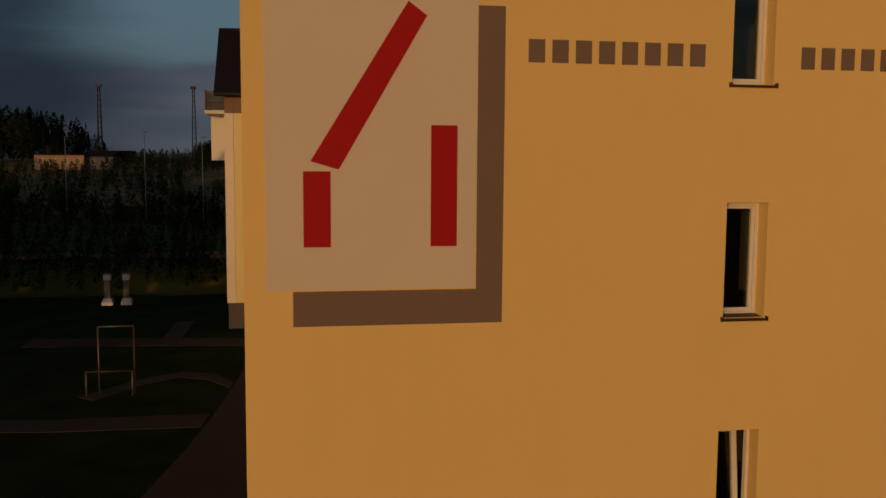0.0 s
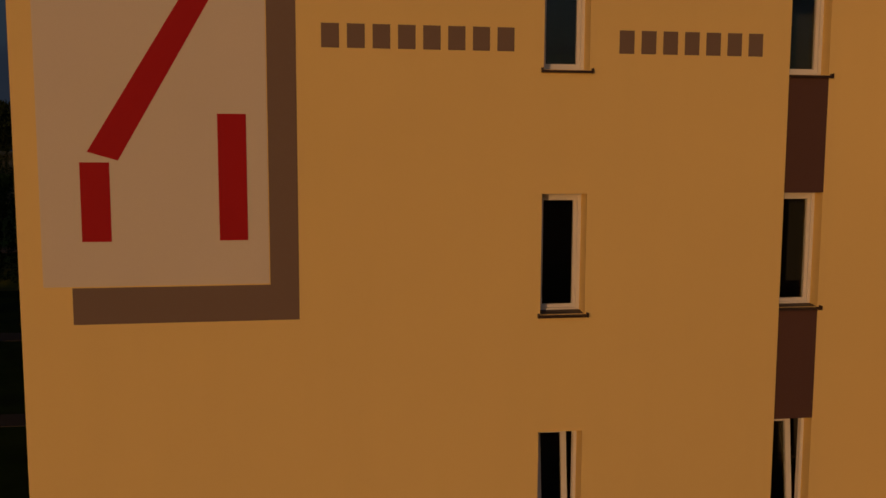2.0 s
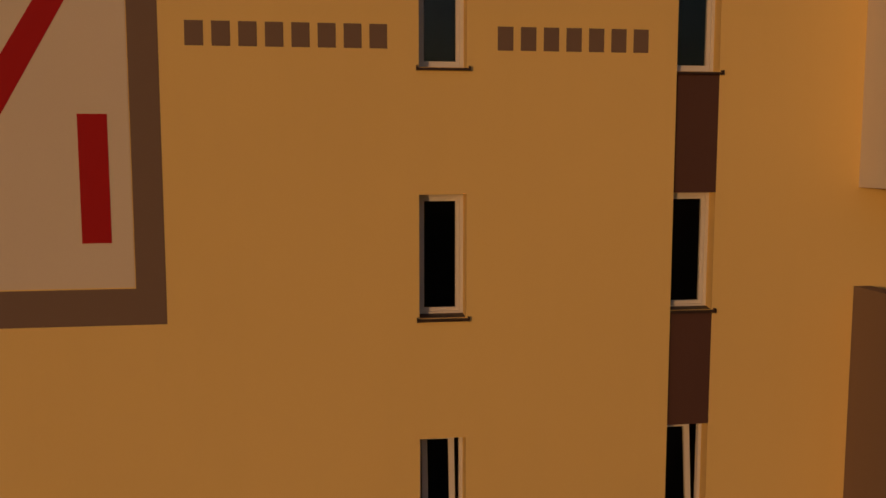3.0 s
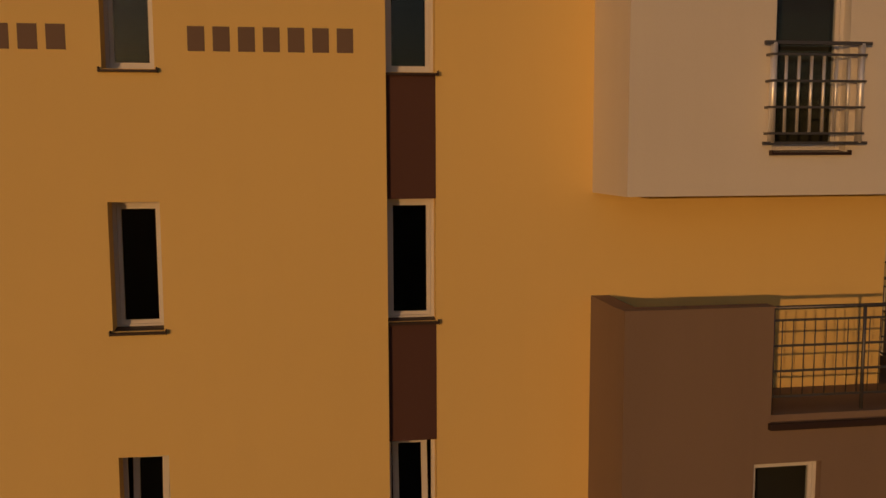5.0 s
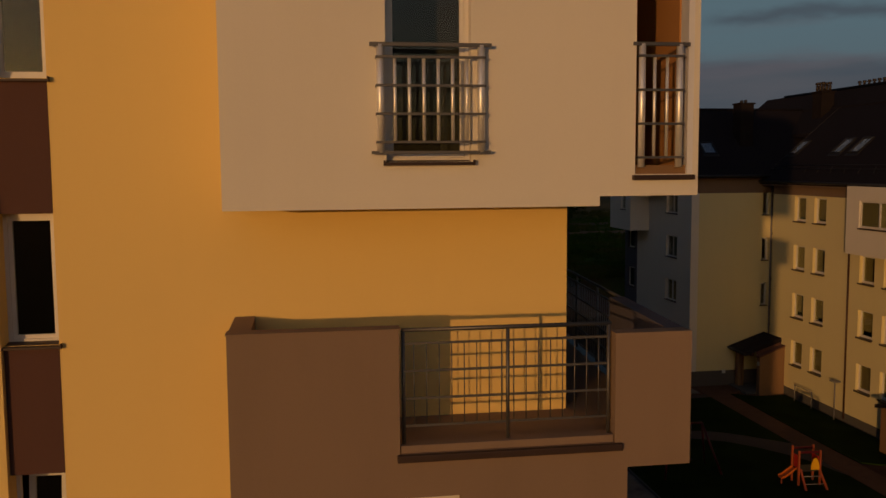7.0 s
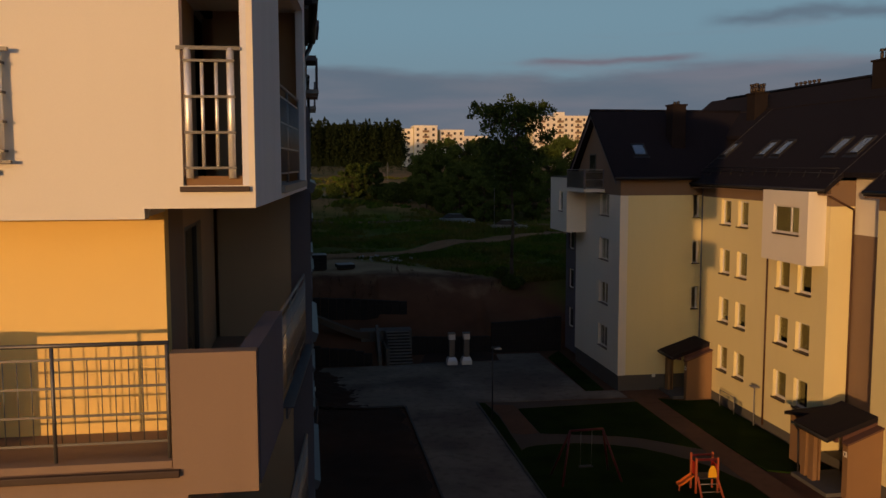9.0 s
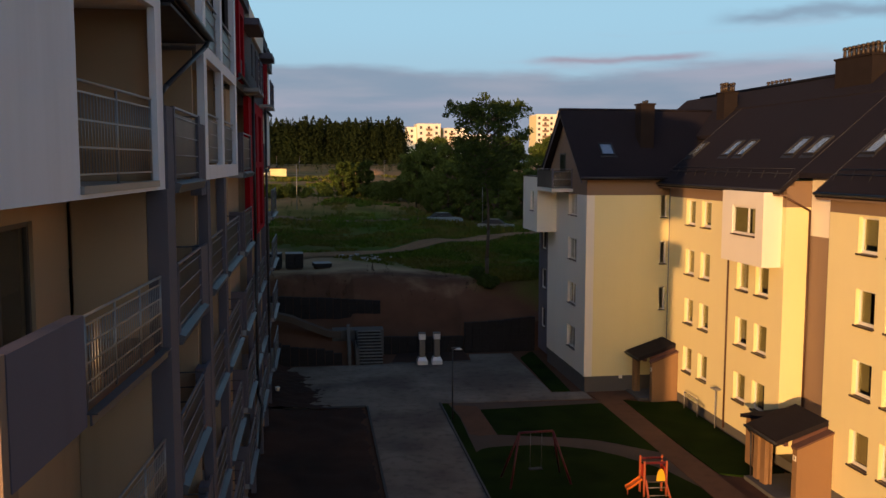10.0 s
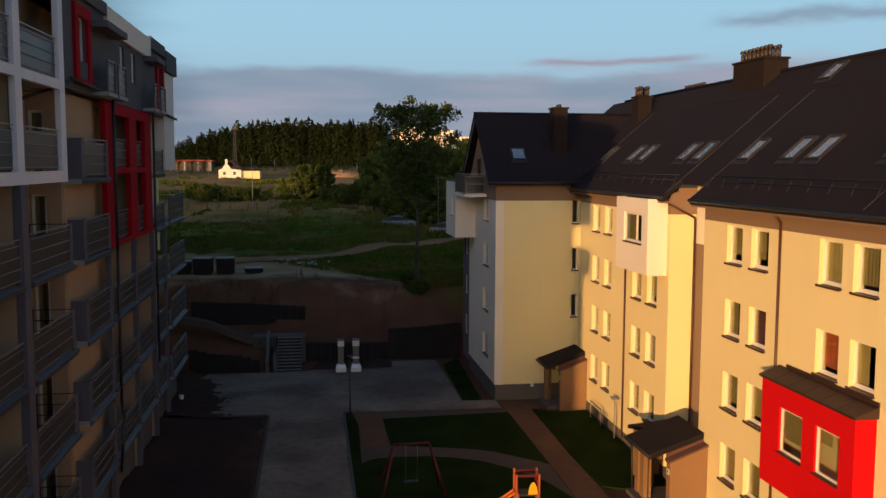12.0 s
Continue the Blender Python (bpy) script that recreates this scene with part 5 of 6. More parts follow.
for y in (36.78, 34.03, 50.85, 23.0):
    bm = bmesh.new()
    beam(bm, (EAVE_X + 0.1, y, on_roof(EAVE_X + 0.1) + 0.03), (43.1, y, on_roof(43.1) + 0.03), 0.014, 0.014)
    part("lightning_wire", bm, DARK_STEEL, rb)
up = Vector((1, 0, RS))
for y in (45.45, 43.85, 38.85, 37.2, 32.85, 29.6, 28.0, 23.8, 22.2, 49.8):
    skylight(rb, Vector((39.68, y, on_roof(39.68))), Vector((0, 1, 0)), up, 0.92, 1.25)
skylight(rb, Vector((43.4, 33.6, on_roof(43.4) + 0.08)), Vector((0, 1, 0)), up, 0.9, 1.1)
thing_part_chimney(rb, 42.75, 52.2, 0.85, 1.0, 15.8, 18.25, 3)
thing_part_chimney(rb, 44.1, 40.6, 1.2, 3.0, 17.0, 19.1, 8)
thing_part_chimney(rb, 46.2, 52.5, 0.8, 3.0, 16.0, 18.5, 6)
for y, z1, x in ((42.3, 9.45, 38.33), (27.85, 12.9, 38.33)):
    pipe(rb, [(x - 0.32, y, z1 - 0.02), (x - 0.3, y, z1 - 0.15), (x, y, z1 - 0.5), (x, y, 0.7)] if z1 > 12 else [(x, y, z1), (x, y, 0.7)], 0.05, BROWN_METAL)
pipe(rb, [(38.0, 37.0, 12.9), (38.3, 37.0, 12.6), (39.5, 37.03, 12.0), (39.5, 37.03, 1.0)], 0.05, BROWN_METAL)


def entrance(y, dz, label, hipped=False):
    """A roofed porch: lean-to roof, side wall with a sloping cap, pillars, glazed door and step."""
    e = thing("entrance_porch", (37.5, y, G), label, "porch", "entrance porches")
    bm = bmesh.new()
    prism(bm, [(36.15, 2.98 + dz), (38.38, 3.74 + dz), (38.38, 3.52 + dz), (36.15, 2.74 + dz)], "y", y - 1.28, y + 1.25)
    part("roof", bm, ROOF, e, "dark shingle lean-to roof")
    if hipped:
        bm = bmesh.new()
        rim = [(37.0, y + 3.5, 2.72 + dz), (38.38, y + 3.5, 2.72 + dz), (38.38, y + 1.252, 3.62 + dz), (37.0, y + 1.252, 3.22 + dz)]
        top, low = [bm.verts.new(p) for p in rim], [bm.verts.new((p[0], p[1], p[2] - 0.16)) for p in rim]
        bm.faces.new(top)
        bm.faces.new(low[::-1])
        for k in range(4):
            bm.faces.new((top[k], low[k], low[(k + 1) % 4], top[(k + 1) % 4]))
        part("side_roof", bm, ROOF, e, "dark shingle side roof")
        part("back_wall", slab(37.2, 38.38, y + 3.1, y + 3.3, G - 0.1, 2.66 + dz), BROWN_SIDE, e)
        part("front_wall", slab(37.2, 37.4, y + 1.3, y + 3.098, G - 0.1, 2.70 + dz), BROWN_SIDE, e)
    bm = bmesh.new()
    tube(bm, (36.1, y - 1.3, 2.88 + dz), (36.1, y + 1.3, 2.88 + dz), 0.065, 10)
    part("gutter", bm, DARK_METAL, e)
    bm = bmesh.new()
    for p, q in (((36.1, y + 1.15, 2.85 + dz), (36.35, y + 1.2, 2.55 + dz)), ((36.35, y + 1.2, 2.55 + dz), (36.4, y + 1.2, G + 0.2))):
        tube(bm, p, q, 0.04, 8)
    part("downpipe", bm, DARK_METAL, e)
    bm = bmesh.new()
    prism(bm, [(36.85, G - 0.1), (38.38, G - 0.1), (38.38, 3.30 + dz), (36.85, 2.72 + dz)], "y", y - 1.66, y - 1.30)
    part("side_wall", bm, BROWN_SIDE, e, "brown plaster side wall")
    bm = bmesh.new()
    prism(bm, [(36.78, 2.70 + dz), (38.38, 3.31 + dz), (38.38, 3.39 + dz), (36.78, 2.78 + dz)], "y", y - 1.72, y - 1.282)
    part("wall_cap", bm, BROWN, e, "dark brown sheet metal cap")
    bm = bmesh.new()
    prism(bm, [(36.86, 2.60 + dz), (38.37, 3.18 + dz), (38.37, 3.50 + dz), (36.86, 2.97 + dz)], "y", y - 1.278, y - 1.21)
    part("fascia", bm, BROWN, e, "dark brown boarding under the roof edge")
    for yy, w in ((y + 0.42, 0.20), (y + 1.02, 0.17)):
        bm = bmesh.new()
        box(bm, 36.5, 36.68, yy - w, yy + w, G, 2.95 + dz)
        part("pillar", bm, BROWN_SIDE, e)
    bm = bmesh.new()
    beam(bm, (36.59, y - 1.28, 2.83 + dz), (36.59, y + 1.2, 2.83 + dz), 0.16, 0.18)
    part("roof_beam", bm, BROWN, e)
    part("inner_wall", slab(36.75, 36.83, y + 0.2, y + 1.3, G, 2.9 + dz), BROWN_SIDE, e)
    part("door", slab(38.28, 38.37, y - 0.9, y + 0.9, G + 0.1, 2.7 + dz), DARK_FRAME, e, "dark framed glazed door")
    part("step", slab(36.2, 38.36, y - 1.28, y + 1.4, G - 0.2, G + 0.16, 0.01), OLD_CONCRETE, e)
    plate = part("number_plate", slab(36.82, 36.848, y - 1.60, y - 1.38, 2.2 + dz, 2.42 + dz), PVC, e, "small white plate with a dark bar")
    part("plate_bar", slab(36.812, 36.82, y - 1.53, y - 1.46, 2.26 + dz, 2.36 + dz), DARK_METAL, plate)


entrance(49.9, 0.0, "brown entrance porch with a dark lean-to roof")
entrance(34.4, 0.0, "brown entrance porch with a hipped dark roof", True)

part("meter_box", slab(35.74, 35.94, 50.66, 50.738, 1.28, 1.48, 0.008), PVC, rb, "small white meter box")
bm = bmesh.new()
for p, q in (((38.1, 44.9, G), (38.1, 44.9, 1.45)), ((38.1, 44.9, 1.45), (38.1, 46.6, 1.45)), ((38.1, 46.6, 1.45), (38.1, 46.6, G))):
    tube(bm, p, q, 0.025, 8)
part("guard_rail", bm, GALV, rb, "grey tube rail before a cellar window")
bm = bmesh.new()
tube(bm, (38.12, 42.8, G), (38.12, 42.8, 2.55), 0.03, 8)
box(bm, 37.95, 38.29, 42.55, 43.05, 2.55, 2.62)
part("vent_pipe", bm, RAIL_GREY, rb, "thin vent pipe with a flat cap")

# the sister house on the upper courtyard
wb = thing("apartment_house", (4.0, 58.0, 4.2), "white gabled apartment house on the upper courtyard", "apartment house")
gabled_wing(wb, -37.5, 1.6, 4.3)


# ---- courtyard things ----
def vent(x, y, z, h=2.15):
    v = own(thing("ventilation_shaft", (x, y, z), "white metal ventilation shaft on a concrete foot", "ventilation shaft", "ventilation shafts"))
    bm = bmesh.new()
    low = [bm.verts.new((sx * 0.35, sy * 0.35, -0.2)) for sx, sy in ((-1, -1), (1, -1), (1, 1), (-1, 1))]
    mid = [bm.verts.new((sx * 0.34, sy * 0.34, 0.28)) for sx, sy in ((-1, -1), (1, -1), (1, 1), (-1, 1))]
    top = [bm.verts.new((sx * 0.24, sy * 0.24, 0.50)) for sx, sy in ((-1, -1), (1, -1), (1, 1), (-1, 1))]
    for a, b in ((low, mid), (mid, top)):
        for k in range(4):
            bm.faces.new((a[k], a[(k + 1) % 4], b[(k + 1) % 4], b[k]))
    bm.faces.new(top)
    part("foot", bm, VENT_WHITE, v, "pale sloping foot")
    part("shaft", slab(-0.19, 0.19, -0.19, 0.19, 0.50, h - 0.44, 0.015), DARK_STEEL, v, "dull grey shaft")
    bm = slab(-0.22, 0.22, -0.22, 0.22, h - 0.44, h - 0.07, 0.01)
    head = part("hood", bm, VENT_WHITE, v, "white metal hood")
    for k in range(4):
        part("slat", slab(-0.21, 0.21, -0.232, -0.222, h - 0.42 + 0.06 * k, h - 0.39 + 0.06 * k), VENT_WHITE, head)
    part("cap", slab(-0.24, 0.24, -0.24, 0.24, h - 0.066, h, 0.01), DARK_STEEL, v, "dark grey metal cap")


for x, y, z in ((24.95, 59.4, G + 0.05), (25.95, 59.4, G + 0.05), (-12.3, 62.0, 4.2), (-11.1, 62.0, 4.2)):
    vent(x, y, z)


def swing_frame(x, y, z):
    s = own(thing("swing_frame", (x, y, z), "red tubular swing frame on the lawn", "swing", turn=4))
    bm = bmesh.new()
    tube(bm, (-0.75, 0, 2.15), (0.75, 0, 2.15), 0.05, 10)
    part("crossbar", bm, PLAY_RED, s)
    for sx in (-1, 1):
        for sy in (-1, 1):
            bm = bmesh.new()
            tube(bm, (sx * 0.75, 0, 2.15), (sx * 1.35, sy * 0.75, -0.05), 0.045, 10)
            part("leg", bm, PLAY_RED, s)
    for sx in (-0.25, 0.25):
        bm = bmesh.new()
        tube(bm, (sx - 0.0, 0, 2.1), (sx, 0.05, 0.55), 0.008, 6)
        part("chain", bm, GALV, s)
    part("seat", slab(-0.3, 0.3, -0.08, 0.16, 0.5, 0.55, 0.01), DARK_METAL, s)


swing_frame(27.15, 36.65, G + 0.06)


def slide_tower(x, y, z):
    """A small play tower: two tall posts, splayed ladder legs with rungs, side panels and a narrow slide."""
    s = own(thing("play_tower", (x, y, z), "red and orange play tower with a yellow panel and a slide", "play tower", turn=-4))
    for sx in (-0.46, 0.46):
        for sy in (-0.3, 0.3):
            bm = bmesh.new()
            box(bm, sx - 0.036, sx + 0.036, sy - 0.036, sy + 0.036, -0.1, 1.55 if sy > 0 else 1.5)
            part("post", bm, PLAY_POST, s)
    for sx in (-0.4, 0.4):
        bm = bmesh.new()
        beam(bm, (sx, -0.34, 0.72), (sx + (0.1 if sx > 0 else -0.02), -0.95, -0.08), 0.07, 0.07)
        part("ladder_leg", bm, PLAY_POST, s)
    for k in range(2):
        bm = bmesh.new()
        tube(bm, (-0.4, -0.52 - 0.2 * k, 0.46 - 0.26 * k), (0.45, -0.52 - 0.2 * k, 0.46 - 0.26 * k), 0.02, 8)
        part("rung", bm, GALV, s)
    part("platform", slab(-0.44, 0.44, -0.33, 0.33, 0.60, 0.67, 0.01), DARK_METAL, s)
    for sy in (-0.3, 0.3):
        part("crossbar", slab(-0.415, 0.415, sy - 0.03, sy + 0.03, 1.38, 1.48, 0.01), PLAY_RED, s)
    for sx in (-0.40, 0.40):
        part("side_panel", slab(sx - 0.02, sx + 0.02, -0.26, 0.26, 0.68, 1.22, 0.012), PLAY_PANEL, s, "red plastic side panel")
    bm = bmesh.new()
    prism(bm, [(0.0 + 0.30 * math.cos(math.pi * k / 10) * 0.6, 0.70 + 0.50 * math.sin(math.pi * k / 10)) for k in range(11)], "y", -0.42, -0.37)
    for v in bm.verts:
        v.co.x += 0.2
    part("front_panel", bm, PLAY_YELLOW, s, "rounded yellow plastic panel")
    bm = bmesh.new()
    prism(bm, [(-0.50, 0.66), (-0.75, 0.50), (-0.98, 0.34), (-1.12, 0.30), (-1.12, 0.26), (-0.98, 0.29), (-0.75, 0.45), (-0.55, 0.61)], "y", -0.16, 0.16)
    for sy in (-0.19, 0.16):
        prism(bm, [(-0.50, 0.66), (-0.75, 0.50), (-0.98, 0.34), (-1.12, 0.30), (-1.12, 0.36), (-0.98, 0.41), (-0.75, 0.58), (-0.50, 0.75)], "y", sy, sy + 0.03)
    slide = part("slide", bm, PLAY_ORANGE, s, "narrow orange plastic slide")
    bm = bmesh.new()
    tube(bm, (-1.05, 0, -0.1), (-1.05, 0, 0.29), 0.03, 8)
    part("slide_foot", bm, PLAY_POST, slide)


slide_tower(31.55, 34.5, G + 0.06)


def lamp_post(x, y, z, h, label="thin grey lamp post with a flat head"):
    s = own(thing("street_lamp", (x, y, z), label, "street lamp", "street lamps"))
    bm = bmesh.new()
    tube(bm, (0, 0, -0.2), (0, 0, h), 0.045, 8, 0.03)
    part("pole", bm, RAIL_GREY if z > 1 else DARK_METAL, s)
    bm = slab(-0.08, 0.42, -0.09, 0.09, h - 0.02, h + 0.05, 0.02)
    part("lamp_head", bm, DARK_METAL, s, "flat dark lamp head")
    if z < 1:
        bm = bmesh.new()
        tube(bm, (0.28, 0, h - 0.06), (0.28, 0, h + 0.03), 0.22, 16, 0.12)
        part("reflector", bm, VENT_WHITE, s, "pale round lamp reflector")


lamp_post(25.0, 46.15, G, 3.9)
for x, y, h in ((62.0, 150.0, 8.0), (-23.5, 100.0, 9.9), (-15.5, 100.0, 10.6), (-9.55, 100.0, 10.0)):
    lamp_post(x, y, ground_height(x, y), h)


def climbing_frame(x, y, z):
    s = own(thing("climbing_frame", (x, y, z), "thin two-tier metal climbing frame on the dark lawn", "climbing frame"))
    for a, b, mat, name in (((-0.9, 0, -0.1), (-0.9, 0, 1.05), DARK_STEEL, "post"), ((0.9, 0, -0.1), (0.9, 0, 1.05), DARK_STEEL, "post"), ((-0.95, 0, 1.05), (0.95, 0, 1.05), CLAY, "crossbar"), ((-0.45, 0.3, -0.1), (-0.45, 0.3, 2.85), DARK_STEEL, "post"), ((0.95, 0.3, -0.1), (0.95, 0.3, 2.85), CLAY, "post"), ((-0.45, 0.3, 2.85), (0.95, 0.3, 2.85), DARK_STEEL, "crossbar")):
        bm = bmesh.new()
        tube(bm, a, b, 0.035, 8)
        part(name, bm, mat, s)


climbing_frame(-7.7, 38.0, 4.25)


# steps, retaining walls and pallets by the bank
st = thing("stair", (21.5, 60.8, G), "grey concrete steps up to the bank", "stair", "", "structure")
# risers near black, treads pale: skylight and shade put into the colours
for k in range(11):
    part("riser", slab(20.78, 22.32, 59.79 + 0.24 * k, 62.6, G + 0.17 * k, G + 0.17 * (k + 1) - 0.052), GABION, st)
    part("step", slab(20.75, 22.35, 59.75 + 0.24 * k, 60.06 + 0.24 * k, G + 0.17 * (k + 1) - 0.05, G + 0.17 * (k + 1), 0.008), TREAD, st, "grey concrete tread")
part("cheek_wall", slab(20.5, 20.74, 59.6, 62.7, G - 0.2, G + 1.2), OLD_CONCRETE, st)
bm = bmesh.new()
prism(bm, [(59.6, G), (62.7, G), (62.7, 2.75), (62.2, 2.75), (59.6, G + 0.75)], "x", 20.0, 20.2)
part("cheek_wall", bm, OLD_CONCRETE, st)
railing(st, (20.62, 59.75, G + 1.18), (20.62, 62.6, G + 1.22), 0.75, 3, 4, 0.16, metal=DARK_METAL)
part("landing", slab(19.0, 22.6, 62.62, 63.9, G - 0.3, 2.32), OLD_CONCRETE, st)


def retaining_wall(name, x0, x1, y, tops, label):
    """A dark wall of stacked blocks; its top follows the heights given."""
    wl_ = thing(name, ((x0 + x1) / 2, y, G), label, "retaining wall", "", "structure")
    n = max(1, round((x1 - x0) / 0.6))
    for k in range(n):
        a, b = x0 + (x1 - x0) * k / n, x0 + (x1 - x0) * (k + 1) / n
        t = (k + 0.5) / n * (len(tops) - 1)
        top = tops[int(t)] + (tops[min(int(t) + 1, len(tops) - 1)] - tops[int(t)]) * (t - int(t))
        z = G - 0.2
        j = 0
        while z < top - 0.05:
            z2 = min(z + 0.5, top)
            part("block", slab(a + 0.012, b - 0.012, y + 0.012 * ((k + j) % 3), y + 0.35, z, z2 - 0.012), GABION, wl_)
            z, j = z2, j + 1


retaining_wall("retaining_wall", 22.6, 28.4, 62.9, [1.75, 1.65, 1.65], "low dark block retaining wall")
retaining_wall("retaining_wall", 28.42, 33.6, 62.7, [2.65, 2.7, 2.85, 3.0], "dark block retaining wall below the bank")
retaining_wall("retaining_wall", 15.0, 19.6, 60.0, [2.1, 1.7, 1.6, 1.2], "dark stepped block retaining wall")
retaining_wall("retaining_wall", 14.5, 22.6, 65.6, [4.4, 4.2, 3.9], "dark block retaining wall above the path")
bm = bmesh.new()
ramp = [(19.6, 62.5, 2.30), (18.7, 62.5, 2.38), (17.2, 62.7, 2.95), (16.2, 63.0, 3.35), (15.2, 63.5, 3.50), (13.6, 64.0, 3.62)]
rows = [[bm.verts.new((x, y + d, z + e)) for d, e in ((0.0, -0.5), (0.05, -0.06), (0.75, -0.03), (0.85, -0.5))] for x, y, z in ramp]
for p, q in zip(rows[:-1], rows[1:]):
    for k in range(3):
        bm.faces.new((p[k], q[k], q[k + 1], p[k + 1]))
bm.faces.new(rows[0])
bm.faces.new(rows[-1][::-1])
tagged(part("footpath", bm, YARD, None), "worn block path rising along the bank", "footpath", "", "structure")


def bucket(x, y, z):
    b = own(thing("bucket", (x, y, z), "small white plastic bucket on the dark earth", "bucket", turn=12))
    bm = bmesh.new()
    tube(bm, (0, 0, -0.04), (0, 0, 0.27), 0.10, 14, 0.135)
    body = part("body", bm, PVC, b)
    bm = bmesh.new()
    tube(bm, (0, 0, 0.255), (0, 0, 0.28), 0.145, 14, 0.145)
    part("rim", bm, PVC, body)
    bm = bmesh.new()
    arc = [(0.14 * math.cos(math.pi * k / 8), -0.10 * math.sin(math.pi * k / 8), 0.26) for k in range(9)]
    for p, q in zip(arc[:-1], arc[1:]):
        tube(bm, p, q, 0.006, 6)
    part("handle", bm, DARK_STEEL, body)


bucket(15.6, 52.5, G + 0.26)


def pallet(x, y, z, turn, load):
    p = own(thing("pallet", (x, y, z), "wrapped pallet of dark building blocks", "pallet", "pallets of blocks", "", turn))
    for k in range(5):
        part("board", slab(-0.6 + 0.27 * k, -0.48 + 0.27 * k, -0.6, 0.6, 0.1, 0.14), BARK, p)
    for yy in (-0.5, 0.0, 0.5):
        part("bearer", slab(-0.6, 0.6, yy - 0.05, yy + 0.05, -0.1, 0.1), BARK, p)
    for k in range(load):
        for i in (-1, 1):
            for j in (-1, 1):
                part("block", slab(i * 0.36 - 0.35, i * 0.36 + 0.35, j * 0.36 - 0.35, j * 0.36 + 0.35, 0.15 + 0.3 * k, 0.44 + 0.3 * k, 0.012), GABION, p)
    part("wrapping", slab(-0.72, 0.72, -0.72, 0.72, 0.15 + 0.3 * load, 0.18 + 0.3 * load, 0.01), CONCRETE, p)


for x, y, turn, load in ((12.75, 74.4, 4, 3), (14.4, 74.2, -3, 4), (16.15, 74.5, 3, 4), (18.4, 74.2, 8, 1)):
    pallet(x, y, ground_height(x, y), turn, load)

# ---- trees, bushes and woods ----
rng = random.Random(7)


def leaf_cloud(bm, centre, radius, count, size, squash=0.8):
    for _ in range(count):
        d = Vector((rng.gauss(0, 1), rng.gauss(0, 1), rng.gauss(0, 1))).normalized() * radius * rng.random() ** 0.45
        p = Vector(centre) + Vector((d.x, d.y, d.z * squash))
        s = size * rng.uniform(0.6, 1.3)
        a = Vector((rng.gauss(0, 1), rng.gauss(0, 1), rng.gauss(0, 0.6))).normalized()
        b = a.orthogonal().normalized()
        b.rotate(Matrix.Rotation(rng.uniform(0, 6.28), 3, a))
        c = a.cross(b)
        bm.faces.new([bm.verts.new(p + b * s), bm.verts.new(p + c * s * 0.55), bm.verts.new(p - b * s), bm.verts.new(p - c * s * 0.55)])


def tree(x, y, h, spread, clumps, leaves, size, leaf, label, trunk_share=0.35, z=None, girth=0.018, name="tree"):
    z = ground_height(x, y) if z is None else z
    t = own(thing(name, (x, y, z), label, "tree"))
    bm = bmesh.new()
    r = girth * h
    pts = [Vector((0, 0, -0.3))]
    for k in range(1, 7):
        pts.append(Vector((rng.uniform(-0.15, 0.15), rng.uniform(-0.15, 0.15), h * 0.86 * k / 6)))
    for k in range(6):
        tube(bm, pts[k], pts[k + 1], r * (1 - k / 6.6), 8, r * (1 - (k + 1) / 6.6))
    ends = []
    for k in range(clumps):
        f = trunk_share + (0.92 - trunk_share) * (k + rng.random()) / clumps
        p = pts[0].lerp(pts[-1], min(f / 0.86, 1.0))
        ang = k * 2.4 + rng.uniform(-0.5, 0.5)
        reach = spread * (0.35 + 0.75 * math.sin(math.pi * min(1, (f - trunk_share) / (1.02 - trunk_share)) ** 0.8)) * rng.uniform(0.55, 1.15)
        e = p + Vector((math.cos(ang) * reach, math.sin(ang) * reach, reach * rng.uniform(0.2, 0.7)))
        tube(bm, p, e, r * 0.35, 5, r * 0.08)
        ends.append(e)
    part("trunk", bm, BARK, t)
    bm = bmesh.new()
    for e in ends:
        leaf_cloud(bm, e, spread * rng.uniform(0.22, 0.42), leaves, size)
        for _ in range(2):
            leaf_cloud(bm, e + Vector((rng.uniform(-1, 1), rng.uniform(-1, 1), rng.uniform(-0.6, 0.8))) * spread * 0.3, spread * rng.uniform(0.12, 0.25), leaves // 3, size)
    part("crown", bm, leaf, t)
    return t


tree(31.0, 67.6, 14.7, 2.3, 66, 105, 0.12, LEAF, "tall dark broadleaf tree with an airy crown", 0.50, None, 0.0115)
for x, y, h, s in ((31.5, 121.0, 7.6, 1.9), (33.8, 124.0, 9.0, 2.2), (36.6, 119.0, 9.4, 2.3), (39.4, 123.0, 9.2, 2.3), (42.2, 119.0, 8.8, 2.2), (45.0, 124.0, 9.4, 2.4), (48.5, 121.0, 9.0, 2.4), (52.0, 126.0, 9.2, 2.5), (37.8, 113.0, 6.6, 1.7), (41.0, 112.0, 6.0, 1.6), (35.0, 115.0, 6.8, 1.7), (21.9, 131.5, 5.2, 1.4), (24.6, 132.5, 5.2, 1.5), (32.0, 128.0, 6.0, 1.9), (44.5, 113.5, 6.2, 1.8), (33.2, 117.5, 5.6, 1.6)):
    tree(x, y, h, s, 40, 170, 0.16, LEAF_OLIVE if x > 30 else LEAF_BUSH, "leafy young tree with an olive green crown", 0.08)


